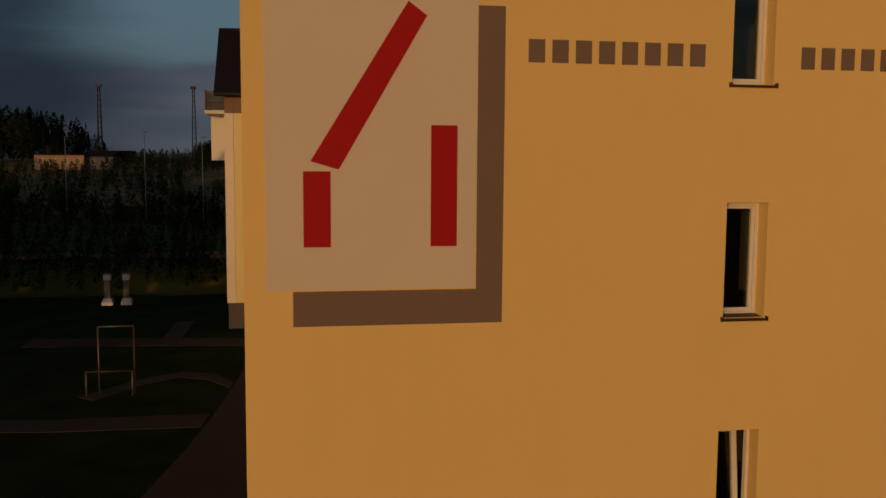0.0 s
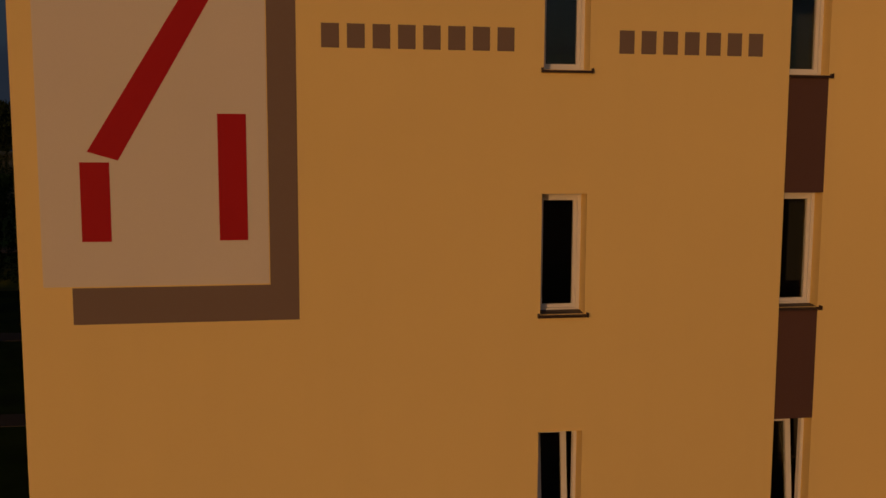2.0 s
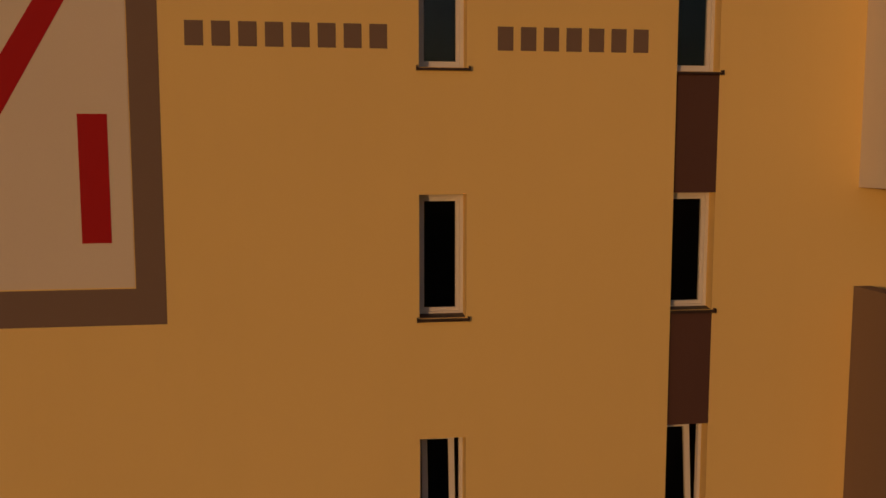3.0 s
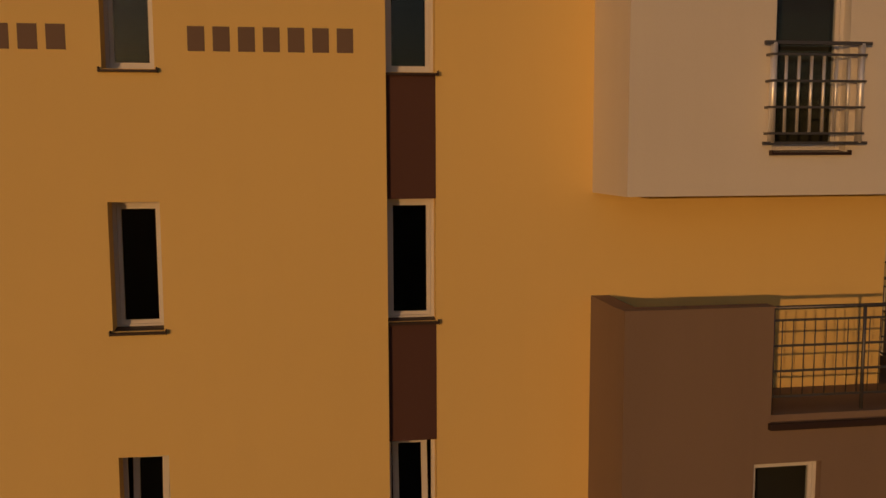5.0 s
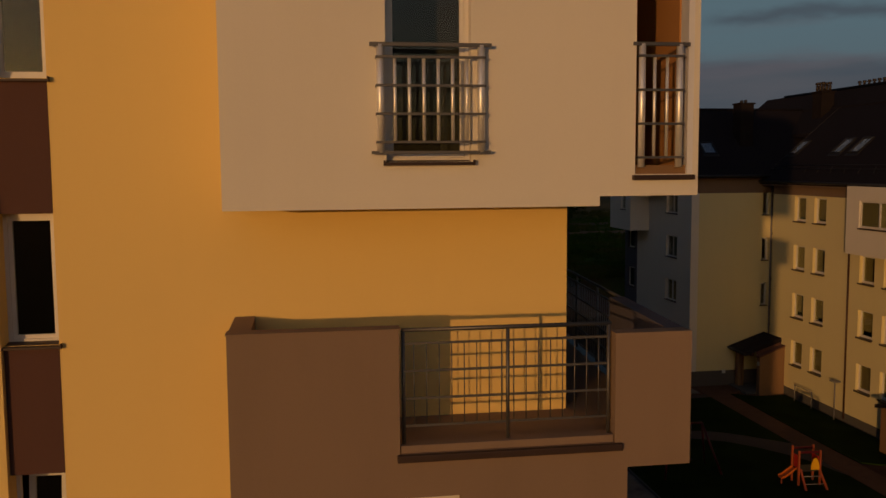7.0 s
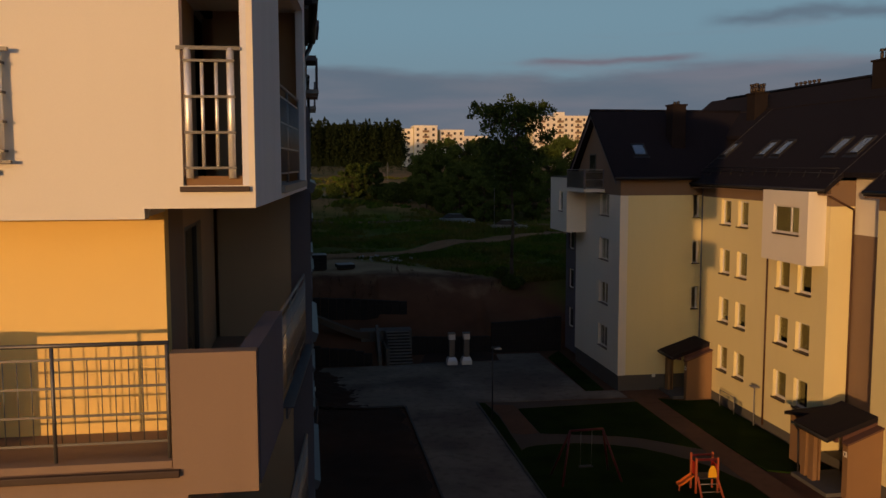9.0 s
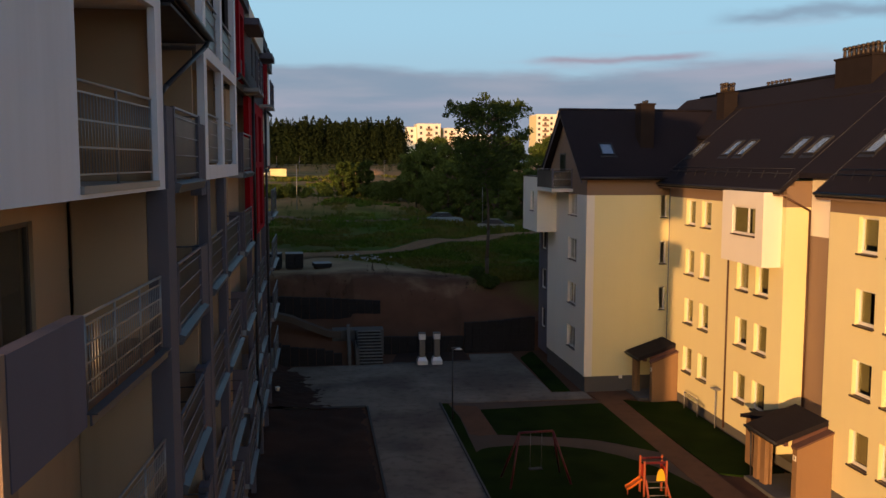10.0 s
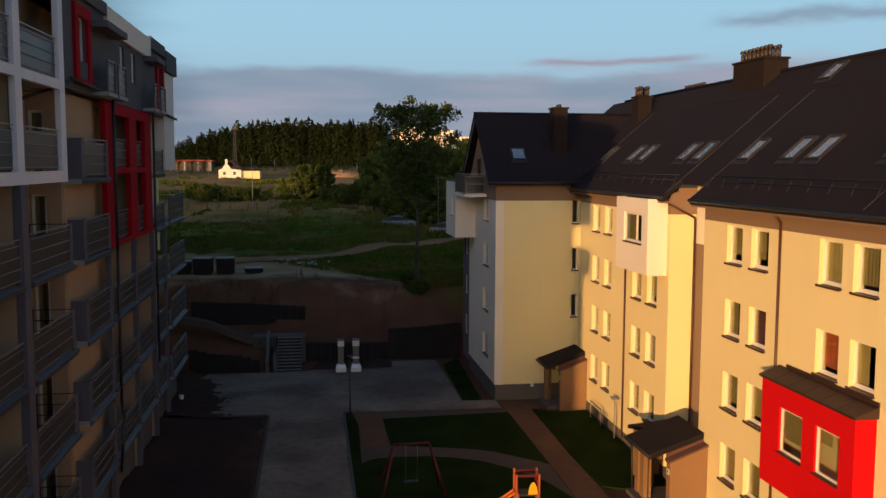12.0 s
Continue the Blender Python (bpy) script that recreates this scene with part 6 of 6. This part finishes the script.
def bush(x, y, r, leaf=None, label="rounded dense green bush in the meadow", group="bushes in the meadow"):
    z = ground_height(x, y)
    t = own(thing("bush", (x, y, z), label, "bush", group))
    bm = bmesh.new()
    for _ in range(11):
        leaf_cloud(bm, (rng.uniform(-0.6, 0.6) * r, rng.uniform(-0.6, 0.6) * r, r * rng.uniform(0.4, 1.2)), r * rng.uniform(0.45, 0.7), 300, 0.05 * r + 0.08)
    part("leaves", bm, leaf or LEAF, t)


for x, y, r in ((31.1, 67.2, 0.8), (30.3, 68.6, 0.6), (7.6, 129.0, 1.9), (8.6, 130.5, 1.7), (11.2, 131, 1.25), (13.4, 131, 1.35), (14.6, 131.5, 1.2), (16.6, 131, 1.0), (19.6, 131, 1.5), (25.5, 128.5, 1.5), (27.6, 128, 1.9), (29.8, 128, 2.0), (31.6, 129.5, 1.6), (23.3, 134, 1.4), (26.6, 133, 1.6), (-14, 120, 1.6), (-20, 112, 1.4), (-28, 118, 1.8), (-9, 128, 1.6), (-36, 122, 1.9)):
    bush(x, y, r, LEAF_BUSH if y > 100 else LEAF)


TRACK_LINE = [(-30, 80.5), (0, 81.0), (13, 82.0), (20.5, 83.0), (26, 86.8), (31, 91.5), (36, 95.5), (42, 98.5), (60, 101.0)]


def track_distance(x, y):
    best = 1e9
    for (ax, ay), (bx, by) in zip(TRACK_LINE[:-1], TRACK_LINE[1:]):
        t = min(1.0, max(0.0, ((x - ax) * (bx - ax) + (y - ay) * (by - ay)) / ((bx - ax) ** 2 + (by - ay) ** 2)))
        best = min(best, math.hypot(x - ax - t * (bx - ax), y - ay - t * (by - ay)))
    return best


def far_wood(name, spots, label, twigs=90, fine=1.0, leaf=None):
    """A wood far off: slender ragged pines and round crowns out of small twig triangles, in one mesh."""
    verts, faces = [], []
    for x, y, z, h, conifer in spots:
        low, wide = (rng.uniform(0.15, 0.4), h * rng.uniform(0.085, 0.125)) if conifer else (0.08, h * rng.uniform(0.16, 0.24))
        lean = rng.uniform(-0.3, 0.3)
        for k in range(twigs):
            f = rng.random() ** 0.85
            rad = wide * ((1 - f) ** 0.75 * 0.95 + 0.06) if conifer else wide * math.sin(math.pi * (0.12 + 0.86 * f)) * 1.05
            a = rng.uniform(0, 6.28)
            q = rad * rng.uniform(0.35, 1.1)
            px, py, pz = x + math.cos(a) * q + lean * f, y + math.sin(a) * q, z + h * (low + (1 - low) * f)
            s = fine * rng.uniform(0.4, 1.0) * (0.048 * h * (1.15 - 0.7 * f) if conifer else 0.05 * h)
            b = a + rng.uniform(-1.2, 1.2)
            i0 = len(verts)
            verts.extend([(px - math.sin(b) * s, py + math.cos(b) * s, pz - s * rng.uniform(0.0, 0.6)), (px + math.sin(b) * s, py - math.cos(b) * s, pz - s * rng.uniform(0.0, 0.6)), (px - math.cos(a) * s * 0.4, py - math.sin(a) * s * 0.4, pz + s * rng.uniform(0.7, 1.5))])
            faces.append((i0, i0 + 1, i0 + 2))
    me = bpy.data.meshes.new(name)
    me.from_pydata(verts, [], faces)
    me.materials.append(leaf or LEAF_PINE)
    return tagged(place(name, me, None), label, "wood", "", "stuff")


spots = []
for k in range(1700):
    y = 330 + 70 * rng.random() ** 1.3
    x = rng.uniform(-34, 50) + 0.10 * (y - 330)
    h = rng.triangular(10.5, 19.2, 15.5) * (0.40 + 0.60 * smooth(-38, 4, x)) * (1 + 0.07 * noise.noise(Vector((x * 0.16, y * 0.05, 1))))
    spots.append((x, y, ground_height(x, y) - 0.5, h, rng.random() < 0.6))
for k in range(520):
    x, y = rng.uniform(-160, -30), rng.uniform(255, 330)
    spots.append((x, y, ground_height(x, y), max(3.0, rng.uniform(13, 16.5) * smooth(-50, -78, x)), rng.random() < 0.5))
for k in range(420):
    x, y = rng.uniform(56, 330), rng.uniform(330, 420)
    spots.append((x, y, ground_height(x, y), rng.uniform(4, 7), rng.random() < 0.3))
far_wood("far_wood", spots, "dark mixed pine wood along the horizon", 170, 0.72)
spots = []
# unseen trees added to the west to keep low sun off yard and meadow
for k in range(260):
    x, y = rng.uniform(-115, -27), rng.uniform(58, 78)
    spots.append((x, y, 4.3, (10.0 + 3.5 * smooth(-44, -62, x)) * rng.uniform(0.85, 1.08), rng.random() < 0.3))
for k in range(170):
    x, y = rng.uniform(-75, -24), rng.uniform(22, 56)
    spots.append((x, y, 4.3, rng.uniform(10.0, 12.5), rng.random() < 0.3))
for k in range(900):
    y = 68 + 54 * rng.random() ** 1.4
    x = rng.uniform(-2 - 0.42 * y, -3.5)
    spots.append((x, y, ground_height(x, y) - 0.2, rng.uniform(0.9, 2.4) + 1.2 * smooth(85, 118, y), False))
for k in range(520):
    y = rng.uniform(112, 232)
    x = rng.uniform(-8 - 0.40 * y, -17)
    spots.append((x, y, ground_height(x, y) - 0.2, rng.uniform(1.4, 3.4), False))
far_wood("yard_thicket", spots, "unseen trees added for shade, and dark scrub beyond the upper courtyard")
spots = []
for k in range(230):
    x, y = rng.uniform(-14, 70), rng.uniform(222, 320)
    spots.append((x, y, ground_height(x, y), rng.uniform(1.5, 4.2) * (1 + 0.5 * smooth(36, 60, x)), False))
for k in range(200):
    x, y = rng.uniform(-44, -14), rng.uniform(196, 300)
    spots.append((x, y, ground_height(x, y), rng.uniform(2.5, 4.6), False))
for k in range(40):
    x, y = rng.uniform(-52, -16), rng.uniform(150, 168)
    spots.append((x, y, ground_height(x, y), rng.uniform(1.6, 3.4), False))
scrub = []
for k in range(420):
    x, y = rng.uniform(2, 50), rng.uniform(86, 129)
    if noise.noise(Vector((x * 0.09, y * 0.09, 11))) + 0.02 * (y - 112) > 0.0 and track_distance(x, y) > 2.6:
        scrub.append((x, y, ground_height(x, y) - 0.1, rng.uniform(0.45, 0.9) + 0.7 * max(0.0, rng.gauss(0, 0.5)), False))
far_wood("far_thicket", spots, "scattered thicket in front of the wood", 150, 0.75)


def rough_grass():
    """Uneven tussocks and weeds over the meadow, thicker in patches."""
    verts, faces = [], []
    for k in range(60000):
        y = 68 + 150 * rng.random() ** 2.0
        x = rng.uniform(2 - 0.12 * (y - 68), 48 + 0.10 * (y - 68))
        patch = noise.noise(Vector((x * 0.11, y * 0.11, 7))) + 0.5 * noise.noise(Vector((x * 0.5, y * 0.5, 2)))
        if track_distance(x, y) < 2.0 or patch < (0.55 if y + max(x, 12) < 100 else 0.20 if y > 113 else -0.35):
            continue
        z = ground_height(x, y)
        size = rng.uniform(0.10, 0.30) * (1.0 + 0.8 * max(patch, 0)) * (1 + 0.004 * (y - 68))
        for _ in range(3):
            a = rng.uniform(0, 6.28)
            w = size * rng.uniform(0.4, 0.9)
            cx, cy = x + rng.uniform(-0.3, 0.3), y + rng.uniform(-0.3, 0.3)
            i0 = len(verts)
            verts.extend([(cx - w * math.cos(a), cy - w * math.sin(a), z - 0.05), (cx + w * math.cos(a), cy + w * math.sin(a), z - 0.05), (cx + rng.uniform(-0.2, 0.2), cy + rng.uniform(-0.2, 0.2), z + size * rng.uniform(0.6, 1.1))])
            faces.append((i0, i0 + 1, i0 + 2))
    for cx, cy in ((33.8, 108.0), (38.6, 99.6)):
        for k in range(700):
            x, y, h = cx + rng.uniform(-3.4, 3.4), cy + rng.uniform(-0.7, 0.7), rng.uniform(0.5, 1.05)
            z, a, w = ground_height(x, y), rng.uniform(0, 6.28), rng.uniform(0.08, 0.2)
            i0 = len(verts)
            verts.extend([(x - w * math.cos(a), y - w * math.sin(a), z - 0.05), (x + w * math.cos(a), y + w * math.sin(a), z - 0.05), (x + rng.uniform(-0.2, 0.2), y + rng.uniform(-0.2, 0.2), z + h)])
            faces.append((i0, i0 + 1, i0 + 2))
    me = bpy.data.meshes.new("rough_grass")
    me.from_pydata(verts, [], faces)
    me.materials.append(TUFT)
    return tagged(place("rough_grass", me, None), "dark green tussocks and weeds over the meadow", "grass", "", "stuff")


DRY = material("dry_brown_weeds", (0.075, 0.042, 0.024), 0.9, 0.4, 2.0, 4, 0.0, spec=0.08)
weeds = []
for k in range(120):
    x, y = rng.uniform(14.5, 30), rng.uniform(66.2, 70.5)
    if noise.noise(Vector((x * 0.45, y * 0.45, 21))) > 0.0:
        weeds.append((x, y, ground_height(x, y) - 0.05, rng.uniform(0.35, 0.95), rng.random() < 0.5))
far_wood("bank_weeds", weeds, "dry brown weeds on the bare bank", 40, 1.3, DRY)


def rubble(n):
    """A loose scatter of pale broken blocks and stones."""
    verts, faces = [], []
    for k in range(n):
        x, y = rng.gauss(22.6, 1.5), rng.gauss(79.6, 0.9)
        z, r = ground_height(x, y), rng.uniform(0.07, 0.24)
        i0 = len(verts)
        for sx, sy, sz in [(a, b, c) for a in (-1, 1) for b in (-1, 1) for c in (0, 1)]:
            q = rng.uniform(0.7, 1.15)
            verts.append((x + sx * r * q, y + sy * r * q * 0.8, z - 0.05 + sz * r * rng.uniform(0.8, 1.5)))
        faces += [tuple(i0 + c for c in f) for f in ((0, 1, 3, 2), (4, 6, 7, 5), (0, 4, 5, 1), (2, 3, 7, 6), (1, 5, 7, 3), (0, 2, 6, 4))]
    me = bpy.data.meshes.new("rubble")
    me.from_pydata(verts, [], faces)
    me.materials.append(CONCRETE)
    return tagged(place("rubble", me, None), "pale broken stones scattered beside the track", "rubble", "", "stuff")


rubble(34)
far_wood("meadow_scrub", scrub, "low weeds and scrub scattered over the meadow", 60, 1.2, LEAF_BUSH)
TUFT = material("meadow_tussocks", (0.052, 0.088, 0.009), 0.9, 0.5, 3.0, 1.5, 0.0, spec=0.1, tint=(0.098, 0.090, 0.020))
rough_grass()


# ---- far houses ----
def far_block(x, y, w, d, storeys, label, turn=0, z=None):
    z = ground_height(x, y) if z is None else z
    s = own(thing("apartment_block", (x, y, z), label, "apartment block", "far apartment blocks", "", turn))
    h = storeys * 2.9
    f = Face(0, -d / 2, 1, 0, 0, -1)
    n = max(1, int(w / 3.1))
    holes = []
    for k in range(storeys):
        for i in range(n):
            u = -w / 2 + w * (i + 0.5) / n
            holes.append((u - 0.65, u + 0.65, 2.9 * k + 0.9, 2.9 * k + 2.3))
    part("wall", wall_mesh(f, -w / 2, w / 2, -2, h, 0.4, holes), WHITE, s, "white plaster wall")
    part("rear_wall", slab(-w / 2, w / 2, -d / 2 + 0.41, d / 2, -2, h - 0.01), CREAM, s)
    key = bmesh.new()
    box(key, -0.65, 0.65, 0.25, 0.35, 0, 1.4)
    pane = data("window", key, DARK_FRAME)
    for u0, u1, z0, z1 in holes:
        place("window", pane, s, Matrix.Translation(((u0 + u1) / 2, -d / 2, z0)))
    key = bmesh.new()
    box(key, -1.6, 1.6, -1.2, 0, 0, 1.1)
    bal = data("balcony", key, TAUPE)
    for k in range(1, storeys):
        for i in range(1, n, 3):
            place("balcony", bal, s, Matrix.Translation((-w / 2 + w * (i + 0.5) / n, -d / 2, 2.9 * k)))
    part("parapet", slab(-w / 2 - 0.2, w / 2 + 0.2, -d / 2 - 0.2, d / 2 + 0.2, h, h + 0.7), WHITE, s)
    if w > 20:
        part("stair_head", slab(-2.5, 2.5, -2, 2, h + 0.7, h + 3), WHITE, s)


far_block(68.0, 472, 4.8, 12, 7, "narrow white end of an apartment block beyond the wood", 0, 11.4)
far_block(76.6, 470, 12.2, 14, 7, "tall white apartment block beyond the wood", 0, 13.0)
far_block(91.0, 474, 13.0, 14, 7, "white apartment block with brown balconies beyond the wood", 0, 11.0)
far_block(104.0, 474, 12.6, 14, 6, "lower white apartment block behind the trees", 0, 10.6)
far_block(150, 470, 33, 16, 9, "long white apartment block beyond the trees", 0, 12.6)


def cottage(x, y, w, d, h, wall, label, turn=0, roof=None):
    z = ground_height(x, y)
    s = own(thing("house", (x, y, z), label, "house", "", "", turn))
    f = Face(0, -d / 2, 1, 0, 0, -1)
    n = max(2, int(w / 2.6))
    holes = [(-w / 2 + w * (i + 0.5) / n - 0.5, -w / 2 + w * (i + 0.5) / n + 0.5, h * 0.35, h * 0.35 + 1.3) for i in range(n)]
    part("wall", wall_mesh(f, -w / 2, w / 2, -1, h, 0.3, holes), wall, s)
    for q in holes:
        window(s, f, *q, depth=0.1, sill=0.04)
    part("rear_wall", slab(-w / 2, w / 2, -d / 2 + 0.31, d / 2, -1, h), wall, s)
    bm = bmesh.new()
    if roof:
        prism(bm, [(-d / 2 - 0.4, h), (0, h + roof), (d / 2 + 0.4, h), (d / 2 + 0.4, h - 0.15), (0, h + roof - 0.2), (-d / 2 - 0.4, h - 0.15)], "x", -w / 2 - 0.4, w / 2 + 0.4)
    else:
        box(bm, -w / 2 - 0.3, w / 2 + 0.3, -d / 2 - 0.3, d / 2 + 0.3, h, h + 0.35)
    part("roof", bm, ROOF, s)
    part("chimney", slab(-w / 4 - 0.4, -w / 4 + 0.4, -0.4, 0.4, h, h + max(roof or 1, 1) + 1.2), BRICK, s)


def chapel_house(x, y):
    """A small pale house: gable towards the meadow, steep dark red roof, white chimney and a low annex."""
    z = ground_height(x, y)
    s = own(thing("house", (x, y, z), "small pale house with a dark red roof in evening sun", "house"))
    bm = bmesh.new()
    prism(bm, [(-2.7, -1), (2.4, -1), (2.4, 1.75), (0.2, 1.9), (-0.55, 2.9), (-1.35, 2.9), (-1.9, 2.0), (-2.7, 1.7)], "y", -4, -3.7)
    part("gable_wall", bm, WHITE, s, "pale plaster gable in the sun")
    part("wall", slab(-2.7, 2.4, -3.69, 4, -1, 1.7), WHITE, s)
    for sx, e in ((-1, -3.0), (1, 2.7)):
        bm = bmesh.new()
        prism(bm, [(e, 1.85), (-0.15, 3.9), (-0.15, 3.7), (e, 1.72)], "y", -3.2, 4.4)
        part("roof", bm, RED_ROOF, s, "dark red roof slope")
    part("chimney", slab(-1.2, -0.7, -3.6, -3.1, 1.7, 4.2), WHITE, s, "white chimney")
    part("annex", slab(2.41, 6.6, -3.2, 3, -1, 1.5), CREAM, s, "low annex with a flat roof")
    part("annex_roof", slab(2.42, 6.8, -3.4, 3.2, 1.502, 1.72), ROOF, s)
    for u in (-1.4, 0.9):
        bm = bmesh.new()
        box(bm, u - 0.3, u + 0.3, -4.03, -3.99, 0.6, 1.3)
        part("window", bm, DARK_FRAME, s)


RED_ROOF = material("dark_red_roof", (0.075, 0.018, 0.02), 0.8, 0.2, 2.0, 10, 0.3)
chapel_house(4.6, 217.0)


HALL_RED = material("dull_red_sheet", (0.15, 0.008, 0.012), 0.6, 0.15, 1.5, 20, 0.1)


def canopy_hall(x, y):
    """A low grey hall under a flat red canopy."""
    z = ground_height(x, y)
    s = own(thing("low_hall", (x, y, z), "low grey hall under a flat dark red canopy", "hall"))
    part("wall", slab(-5.0, 5.5, 0, 5, -1, 2.3), GREY, s)
    part("canopy", slab(-6.0, 6.2, -3.2, 5.3, 2.3, 2.8, 0.05), HALL_RED, s, "flat dark red canopy")
    for u in (-5.2, -1.6, 2.0, 5.4):
        part("pillar", slab(u - 0.2, u + 0.2, -2.9, -2.5, -1, 2.3), RAIL_GREY, s)
    for u in (-3.4, 0.2, 3.7):
        part("window", slab(u - 1.0, u + 1.0, -0.06, -0.005, 0.5, 1.9), DARK_FRAME, s)


canopy_hall(-10.5, 263.0)
bm = bmesh.new()
n = 18
ring = [[bm.verts.new((30.2 + 4.6 * q * math.cos(2 * math.pi * k / n) * (1 + 0.12 * math.sin(3 * k)), 230 + 3.0 * q * math.sin(2 * math.pi * k / n), ground_height(30.2, 230) + hz * (0.8 + 0.45 * noise.noise(Vector((k * 1.3, q * 5, 2)))))) for k in range(n)] for q, hz in ((1.2, -0.9), (1.0, 0.5), (0.65, 1.0), (0.4, 1.15), (0.12, 1.35))]
for p, q in zip(ring[:-1], ring[1:]):
    for k in range(n):
        bm.faces.new((p[k], p[(k + 1) % n], q[(k + 1) % n], q[k])).smooth = True
bm.faces.new(ring[-1])
SAND = material("sandy_heap", (0.30, 0.19, 0.105), 0.97, 0.3, 2.0, 4, 0.6)
tagged(part("sand_heap", bm, SAND, None), "sandy heap at the far edge of the meadow", "sand heap")
cottage(-55.3, 232, 11.0, 9, 3.1, BEIGE, "pale flat-roofed house with lit windows", 10)
cottage(-45.6, 234, 6.5, 8, 3.2, GREY, "grey house with a pitched roof", -4, 1.4)
cottage(-56.0, 300, 14, 9, 2.6, BRICK, "low brick house on the horizon", 4, 1.2)


def lattice_mast(x, y, h, label, w=1.6):
    z = ground_height(x, y)
    s = own(thing("lattice_mast", (x, y, z), label, "mast", "lattice masts"))
    bm = bmesh.new()
    n = 14
    for k in range(n):
        a, b = w * (1 - 0.6 * k / n), w * (1 - 0.6 * (k + 1) / n)
        z0, z1 = h * k / n, h * (k + 1) / n
        corners = [(1, 1), (1, -1), (-1, -1), (-1, 1)]
        for i, (cx, cy) in enumerate(corners):
            nx, ny = corners[(i + 1) % 4]
            beam(bm, (cx * a / 2, cy * a / 2, z0), (cx * b / 2, cy * b / 2, z1), 0.16, 0.16)
            beam(bm, (cx * a / 2, cy * a / 2, z0), (nx * b / 2, ny * b / 2, z1), 0.1, 0.1)
    part("lattice", bm, DARK_METAL, s)
    bm = slab(-w * 0.6, w * 0.6, -w * 0.6, w * 0.6, h, h + 0.8)
    part("antenna_platform", bm, DARK_METAL, s)


lattice_mast(-59.3, 300, 23.5, "tall grey lattice mast on the horizon", 1.5)
lattice_mast(-31.3, 310, 24, "tall grey lattice mast with an antenna platform", 1.5)
lattice_mast(3.5, 240, 11.5, "grey lattice mast before the wood", 1.1)
for x, y, h in ((15.5, 119.7, 5.9), (33.2, 200.0, 4.2), (38.9, 111.7, 6.4), (8.5, 226.0, 4.5), (14.0, 230.0, 4.5), (-2.0, 228.0, 4.5)):
    lamp_post(x, y, ground_height(x, y), h, "thin pole in the meadow")


def parked_car(x, y, turn, paint, label):
    z = ground_height(x, y)
    c = own(thing("car", (x, y, z), label, "car", "parked cars", "", turn))
    bm = bmesh.new()
    prism(bm, [(-2.1, 0.3), (2.1, 0.3), (2.12, 0.62), (1.95, 0.82), (1.0, 0.92), (-1.7, 0.95), (-2.1, 0.85)], "y", -0.86, 0.86)
    body = part("body", bm, paint, c)
    bm = bmesh.new()
    prism(bm, [(1.0, 0.92), (0.35, 1.4), (-1.0, 1.45), (-1.75, 0.95)], "y", -0.74, 0.74)
    part("cabin", bm, DARK_METAL, c)
    part("roof", slab(-1.0, 0.35, -0.70, 0.70, 1.43, 1.47, 0.01), paint, c)
    for sx in (-1.3, 1.3):
        for sy in (-0.8, 0.8):
            bm = bmesh.new()
            tube(bm, (sx, sy - 0.1, 0.32), (sx, sy + 0.1, 0.32), 0.32, 14)
            wheel = part("wheel", bm, DARK_METAL, c)
            bm = bmesh.new()
            tube(bm, (sx, sy - 0.108, 0.32), (sx, sy + 0.108, 0.32), 0.19, 10)
            part("rim", bm, GALV, wheel)


CAR_SILVER = material("silver_car_paint", (0.28, 0.29, 0.31), 0.3, 0.03, 1, 30, 0.0, metal=0.6)
CAR_BLUE = material("pale_blue_car_paint", (0.24, 0.29, 0.35), 0.3, 0.03, 1, 30, 0.0, metal=0.5)
parked_car(33.8, 110.0, 12, CAR_BLUE, "pale blue car parked on the track")
parked_car(38.6, 101.5, -20, CAR_SILVER, "silver car parked on the track")
flat = bmesh.new()
curve = []
for (ax, ay), (bx, by) in zip(TRACK_LINE[:-1], TRACK_LINE[1:]):
    n = max(2, int((bx - ax) / 0.8))
    curve += [(ax + (bx - ax) * k / n, ay + (by - ay) * k / n) for k in range(n)]
last = None
for x, y in curve:
    half = 1.9 + 1.3 * noise.noise(Vector((x * 0.3, 1, 1))) + 0.5 * noise.noise(Vector((x * 0.9, 4, 1)))
    mid = y + 0.4 * noise.noise(Vector((x * 0.2, 5, 2)))
    row = [flat.verts.new((x, yy, ground_height(x, yy) + 0.10)) for yy in (mid - half, mid - half * 0.4, mid + half * 0.4, mid + half)]
    if last:
        for k in range(3):
            flat.faces.new((last[k], row[k], row[k + 1], last[k + 1]))
    last = row
LANE_LINE = [(-40, 120.5), (-10, 117.0), (8.0, 115.2), (12.6, 114.0), (23.7, 112.9), (34.9, 111.2), (46, 110.0), (60, 109.0)]
lane = bmesh.new()
last = None
for (ax, ay), (bx, by) in zip(LANE_LINE[:-1], LANE_LINE[1:]):
    n = max(2, int((bx - ax) / 1.2))
    for k in range(n):
        x, y = ax + (bx - ax) * k / n, ay + (by - ay) * k / n
        half = 0.9 + 0.5 * noise.noise(Vector((x * 0.16, 3, 1)))
        row = [lane.verts.new((x, yy, ground_height(x, yy) + 0.12)) for yy in (y - half, y, y + half)]
        if last:
            for j in range(2):
                lane.faces.new((last[j], row[j], row[j + 1], last[j + 1]))
        last = row
LANE = material("worn_lane_asphalt", (0.145, 0.100, 0.068), 0.95, 0.3, 3.0, 8, 0.5, spec=0.08)
tagged(part("far_lane", lane, LANE, None), "narrow worn lane along the meadow", "lane", "", "structure")
TRACK = material("sandy_track", (0.25, 0.145, 0.078), 0.97, 0.4, 3.0, 8, 0.6, stain=0.3, spec=0.08)
tagged(part("dirt_track", flat, TRACK, None), "worn sandy track across the meadow", "track", "", "structure")
